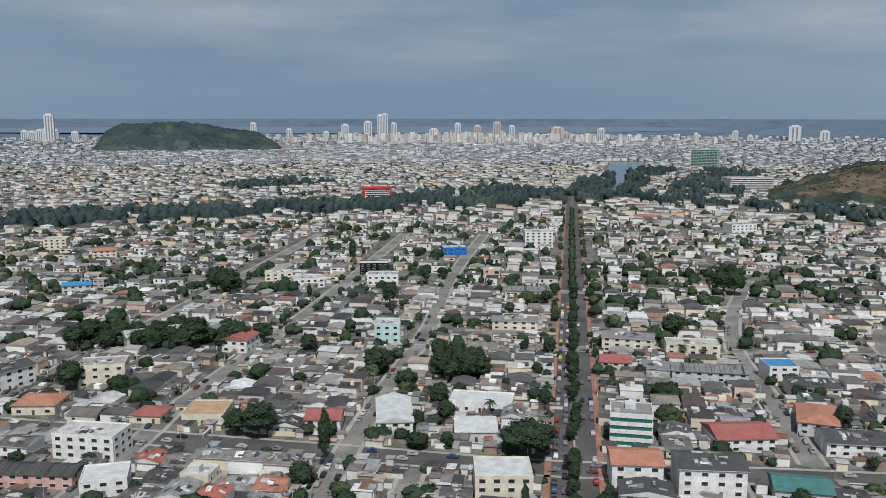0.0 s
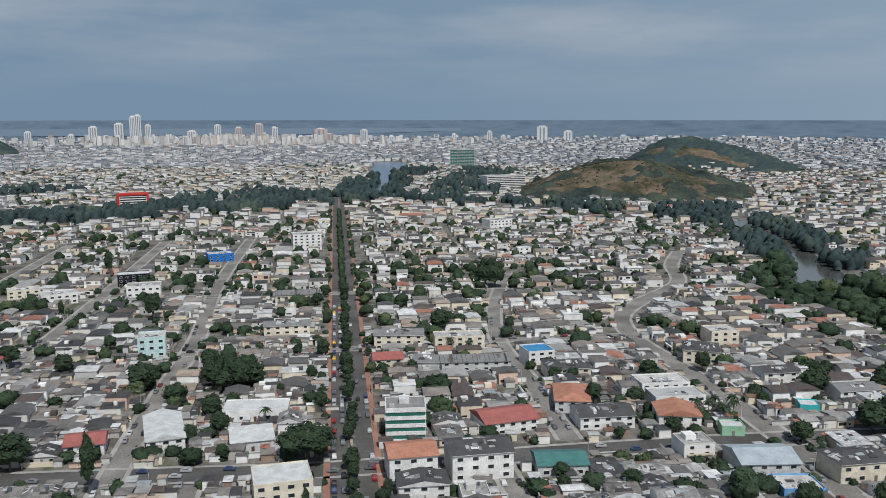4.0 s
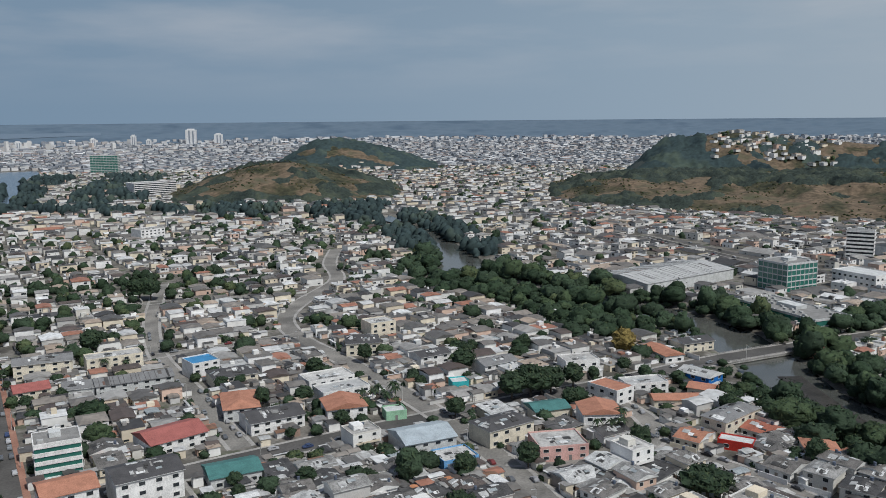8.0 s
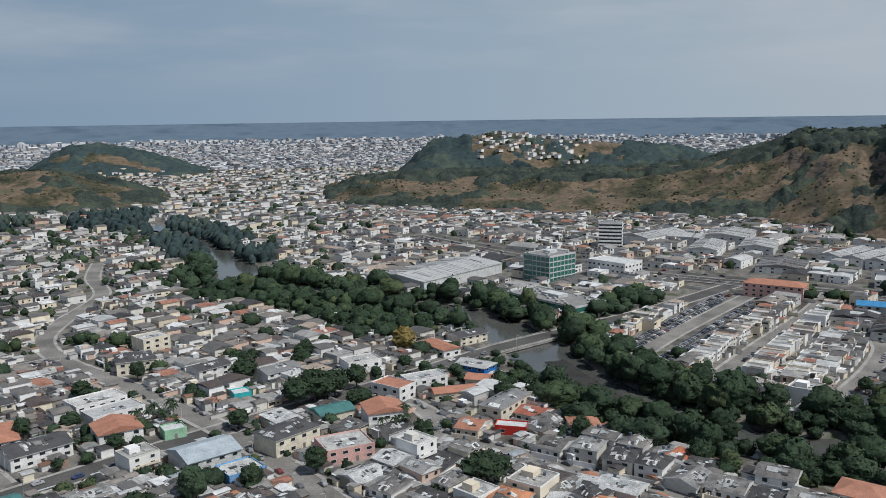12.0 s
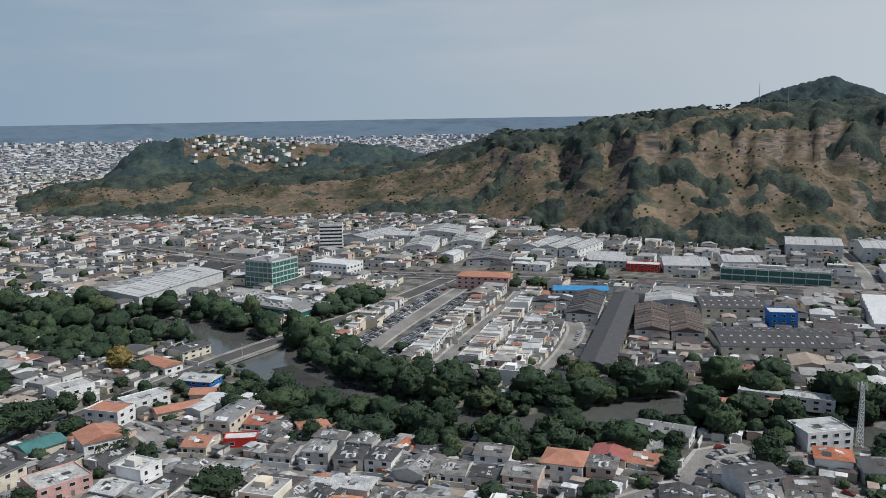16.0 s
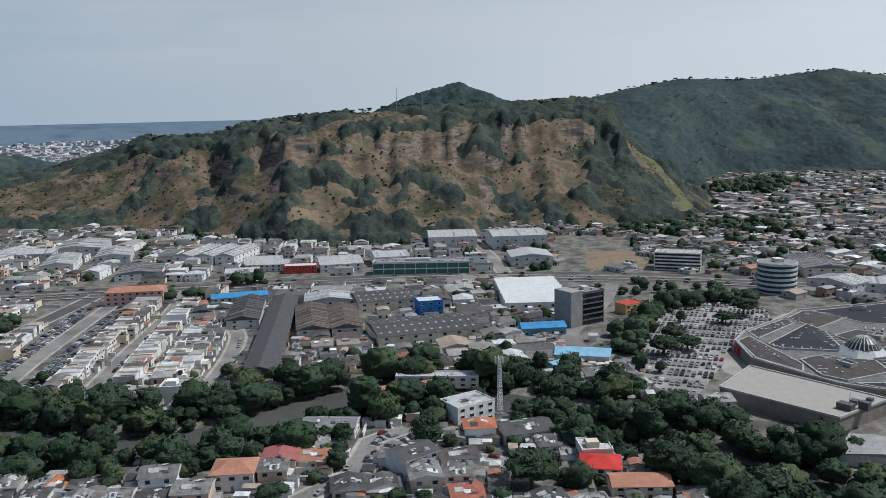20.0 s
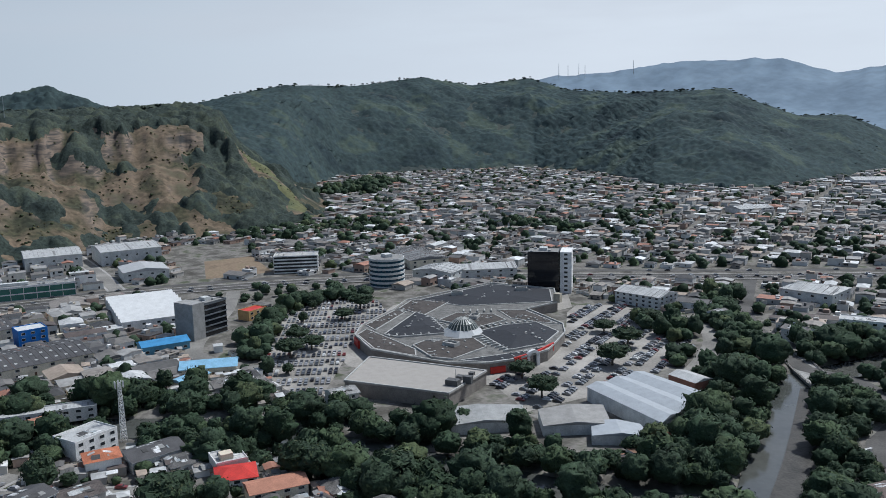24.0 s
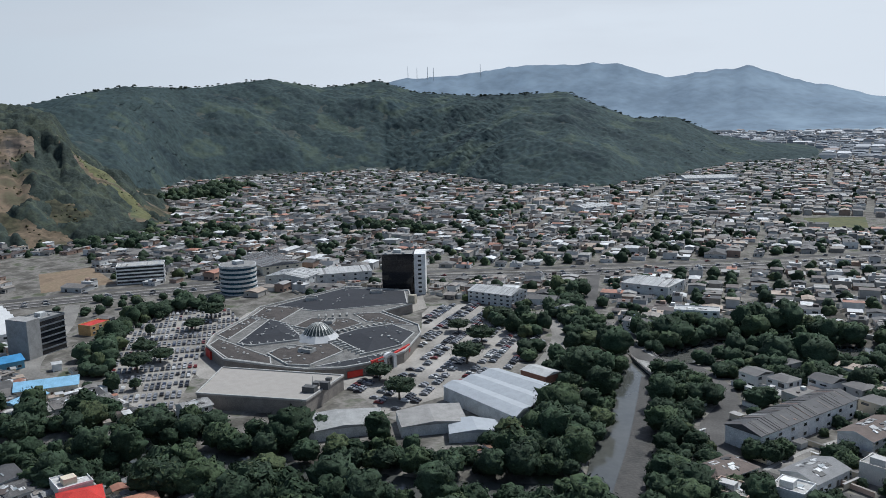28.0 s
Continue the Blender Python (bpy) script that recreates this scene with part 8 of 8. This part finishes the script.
hall("sports_hall", [(339, -168), (366, -195), (312, -230), (295, -198)], 6.6, paint(0.33, 0.305, 0.275, 0.8, name="beige_roof", depth=0.12), STONE, "sports hall with large beige flat roof")
sports = [o for o in scene.objects if o.name == "sports_hall"][0]
SPORTS = [(339, -168), (366, -195), (312, -230), (295, -198)]
for (ax, ay), (bx, by) in zip(SPORTS, SPORTS[1:] + SPORTS[:1]):
    L = math.hypot(bx - ax, by - ay)
    bm = bmesh.new()
    box(bm, -L / 2, L / 2, -0.35, 0.35, 7.12, 7.6)
    part("coping", bm, RIDGE, sports, at=pose((ax + bx) / 2, (ay + by) / 2, 0, 0, 0, math.degrees(math.atan2(by - ay, bx - ax))))
for x, y, u, v, h in ((304, -206, 3, 2, 2.6), (309, -213, 1.6, 1.6, 1.8), (302, -213, 2, 1.4, 3.4), (311, -221, 1.2, 1.2, 1.4)):
    bm = bmesh.new()
    box(bm, -u, u, -v, v, 7.1, 7.1 + h)
    part("roof_plant", bm, paint(0.10, 0.10, 0.10, 0.7, name="dark_plant"), sports, at=pose(x, y, 0, 0, 0, 33))
bm = bmesh.new()
tube(bm, (303, -207, 7.1), (303, -207, 14.5), 0.22, 0.12)
part("aerial", bm, RIDGE, sports)
hall("warehouse", [(218, -249), (230, -291), (268, -291), (267, -254)], 6.5, paint(0.36, 0.38, 0.40, 0.5, name="silver_sheet", depth=0.15), PALE, "warehouse with silvery three-bay roof by the river", bays=3)
hall("warehouse", [(268, -182), (256, -208), (270, -220), (288, -186)], 4.5, paint(0.30, 0.30, 0.29, 0.7, name="dull_pale_sheet"), PALE, "low store with pale roof", bays=1)
hall("warehouse", [(246, -212), (232, -236), (250, -248), (262, -222)], 4.5, paint(0.28, 0.27, 0.255, 0.7, name="dull_sheet"), PALE, "low store with dull grey roof", bays=1)
hall("warehouse", [(228, -222), (214, -240), (226, -246), (240, -232)], 4.0, paint(0.36, 0.38, 0.40, 0.5, name="silver_sheet", depth=0.15), PALE, "small store with silver roof", bays=1)
hall("brick_building", [(262, -300), (262, -312), (246, -312), (246, -300)], 5.0, PALEROOF, paint(0.20, 0.10, 0.075, 0.85, name="brick"), "small brick building with pale roof", bays=1)
for x, y in ISLANDS:
    plant(x, y, UMBRELLA if (x + y) % 2 == 0 else TREES[0], cr.uniform(0.62, 0.8) if (x + y) % 2 == 0 else 0.8)

market = [o for o in scene.objects if o.name.startswith("supermarket")][0]
for i in range(8):
    bm = bmesh.new()
    gable(bm, -22.2, 22.2, -41.6 + i * 10.4, -41.6 + (i + 1) * 10.4 - 1.6, 7.1, 1.7, 0, True, 0.3)
    part("roof_bay", bm, paint(0.60, 0.60, 0.59, 0.6, name="white_sheet", depth=0.15), market)

# ---- masts ----
bm = bmesh.new()
for k in range(3):
    a = k * 2.0944
    tube(bm, (1.5 * math.cos(a), 1.5 * math.sin(a), 0), (0.7 * math.cos(a), 0.7 * math.sin(a), 26), 0.17, 0.13)
mast = new("radio_mast", mesh_of("radio_mast", bm, WHITE))
mast.matrix_basis = pose(341, -69, 0)
tagged(mast, "white lattice radio mast with panel antennas", "radio mast")
for j in range(16):
    bm = bmesh.new()
    z0, z1 = j * 1.55, (j + 1) * 1.55
    for k in range(3):
        a, b = k * 2.0944, (k + 1) * 2.0944
        r0, r1 = 1.5 - 0.8 * z0 / 26, 1.5 - 0.8 * z1 / 26
        tube(bm, (r0 * math.cos(a), r0 * math.sin(a), z0), (r1 * math.cos(b), r1 * math.sin(b), z1), 0.09, 0.09, 4)
        tube(bm, (r1 * math.cos(a), r1 * math.sin(a), z1), (r1 * math.cos(b), r1 * math.sin(b), z1), 0.09, 0.09, 4)
    part("brace", bm, WHITE, mast)
for k in range(6):
    bm = bmesh.new()
    box(bm, -0.24, 0.24, -0.16, 0.16, 22.8, 25.6)
    part("antenna", bm, WHITE, mast, at=pose(1.8 * math.cos(k * 1.047), 1.8 * math.sin(k * 1.047), 0))
bm = bmesh.new()
tube(bm, (0, 0, 0), (0, 0, 8.5), 0.13, 0.08)
POLE = new("utility_pole", mesh_of("utility_pole", bm, M_FLAT))
POLE.matrix_basis = pose(141, 300, 0)
tagged(POLE, "grey concrete utility pole with street lamp", "utility pole", "street poles")
bm = bmesh.new()
box(bm, -0.9, 0.9, -0.06, 0.06, 7.9, 8.05)
part("crossarm", bm, M_BARK, POLE)
bm = bmesh.new()
box(bm, -0.12, 0.12, -1.7, 0.0, 7.5, 7.65)
part("lamp_arm", bm, PALEROOF, POLE)
for q in (0, 2, 3, 4, 5, 6, 12, 13, 17, 19):
    w_, pts = ROADS[q][1], ROADS[q][2]
    for p, r in zip(pts, pts[1:]):
        L = math.hypot(r[0] - p[0], r[1] - p[1])
        dx, dy = (r[0] - p[0]) / L, (r[1] - p[1]) / L
        for k in range(int(L / 44)):
            x, y = p[0] + dx * (k * 44 + 9) + dy * (w_ + 1.2), p[1] + dy * (k * 44 + 9) - dx * (w_ + 1.2)
            if 200 < math.hypot(x, y) < 520 and road_gap(x, y) > 0.4:
                copy_thing(POLE, pose(x, y, 0.1, 0, 0, math.degrees(math.atan2(dy, dx))))
for a, r, z0, zt in ((93.2, 1180, 130, 165), (94.9, 1180, 130, 158), (129.6, 4600, 290, 345), (130.2, 4600, 290, 338), (130.9, 4600, 290, 342), (131.3, 4610, 290, 336), (134.4, 4620, 300, 350)):
    bm = bmesh.new()
    tube(bm, (0, 0, z0 - 20), (0, 0, zt), 0.6 if r < 2000 else 1.6, 0.3 if r < 2000 else 0.9, 4)
    ms = new("radio_mast", mesh_of("radio_mast", bm, PALE))
    ms.matrix_basis = pose(EX + r * math.sin(radians(a)), EY + r * math.cos(radians(a)), 0)
    tagged(ms, "thin red and white radio mast on the ridge", "radio mast")

# ---- skyline towers ----
SKY = [(-24.7, 128, 40), (-26.1, 55, 29), (-25.7, 52, 29), (-25.3, 60, 29), (-24.9, 65, 34), (-24.4, 59, 29), (-23.3, 51, 29), (-12.5, 88, 29), (-10.2, 58, 29), (-7.8, 46, 26), (-6.5, 80, 37), (-5.0, 94, 40), (-4.2, 127, 26), (-3.9, 133, 29),
       (-3.3, 88, 26), (-0.6, 60, 40), (1.0, 86, 29), (2.3, 74, 34), (3.6, 91, 40), (4.6, 75, 29), (10.5, 62, 34), (-2.4, 34, 34), (0.2, 38, 26)]
SKY2 = [(7.6, 67, 63), (6.8, 32, 52), (8.1, 42, 40), (8.8, 30, 46), (5.5, 30, 40), (6.3, 33, 26), (12.3, 32, 29), (18.9, 55, 23), (22.4, 78, 50), (24.1, 55, 42), (-5.8, 38, 29), (16.5, 41, 23), (27.7, 35, 29), (19.8, 35, 23), (-1.7, 30, 29)]
PINKISH, OFFWHITE = paint(0.50, 0.40, 0.36, 0.8, name="pink_render"), paint(0.64, 0.64, 0.64, 0.8, name="off_white_render")
for k, (a, h, w) in enumerate(SKY + SKY2):
    r = 4280 if k % 3 else 4180
    x, y = r * math.sin(radians(a)), r * math.cos(radians(a))
    bm = bmesh.new()
    box(bm, -w / 2, w / 2, -w * 0.35, w * 0.35, 0, h)
    tw = new("tower_block", mesh_of("tower_block", bm, PINKISH if a in (7.6, 3.6, 2.3, 8.1) else OFFWHITE))
    tw.matrix_basis = pose(x, y, 0, 0, 0, -a + (k % 5 - 2) * 6)
    tagged(tw, "pale high-rise tower on the far skyline", "tower block", "skyline towers")
    bm = bmesh.new()
    box(bm, -w * 0.3, w * 0.3, -w * 0.2, w * 0.2, h, h + 5)
    part("roof_house", bm, OFFWHITE, tw)
    for s in (-0.28, 0.0, 0.28) if k < 21 else (-0.15, 0.2):
        bm = bmesh.new()
        box(bm, w * s - w * 0.07, w * s + w * 0.07, -w * 0.35 - 0.4, -w * 0.35 + 0.4, 3, h - 4)
        # glass paled to blue-grey, so its colour carries the distance haze
        part("window_strip", bm, paint(0.24, 0.27, 0.31, 0.5, name="hazed_tower_glass"), tw)

# ---- far estuary ----
bm = bmesh.new()
ring = [(a, r) for a, r in ((-30, 4560), (-12, 4480), (0, 4470), (9, 4500), (17, 4600), (17, 4680), (5, 4690), (-10, 4690), (-30, 4690))]
vs = [bm.verts.new((r * math.sin(radians(a)), r * math.cos(radians(a)), (r - 4250) / 740 * 108 + 1.5)) for a, r in ring]
bm.faces.new(vs)
bmesh.ops.triangulate(bm, faces=bm.faces)
bmesh.ops.recalc_face_normals(bm, faces=bm.faces)
# matt blue-grey, with distance haze painted into the water's colour
es = new("water", mesh_of("water", bm, paint(0.13, 0.175, 0.225, 0.9, name="hazed_estuary_water", depth=0.05)))
tagged(es, "wide hazy estuary beyond the city", "water", kind="structure")
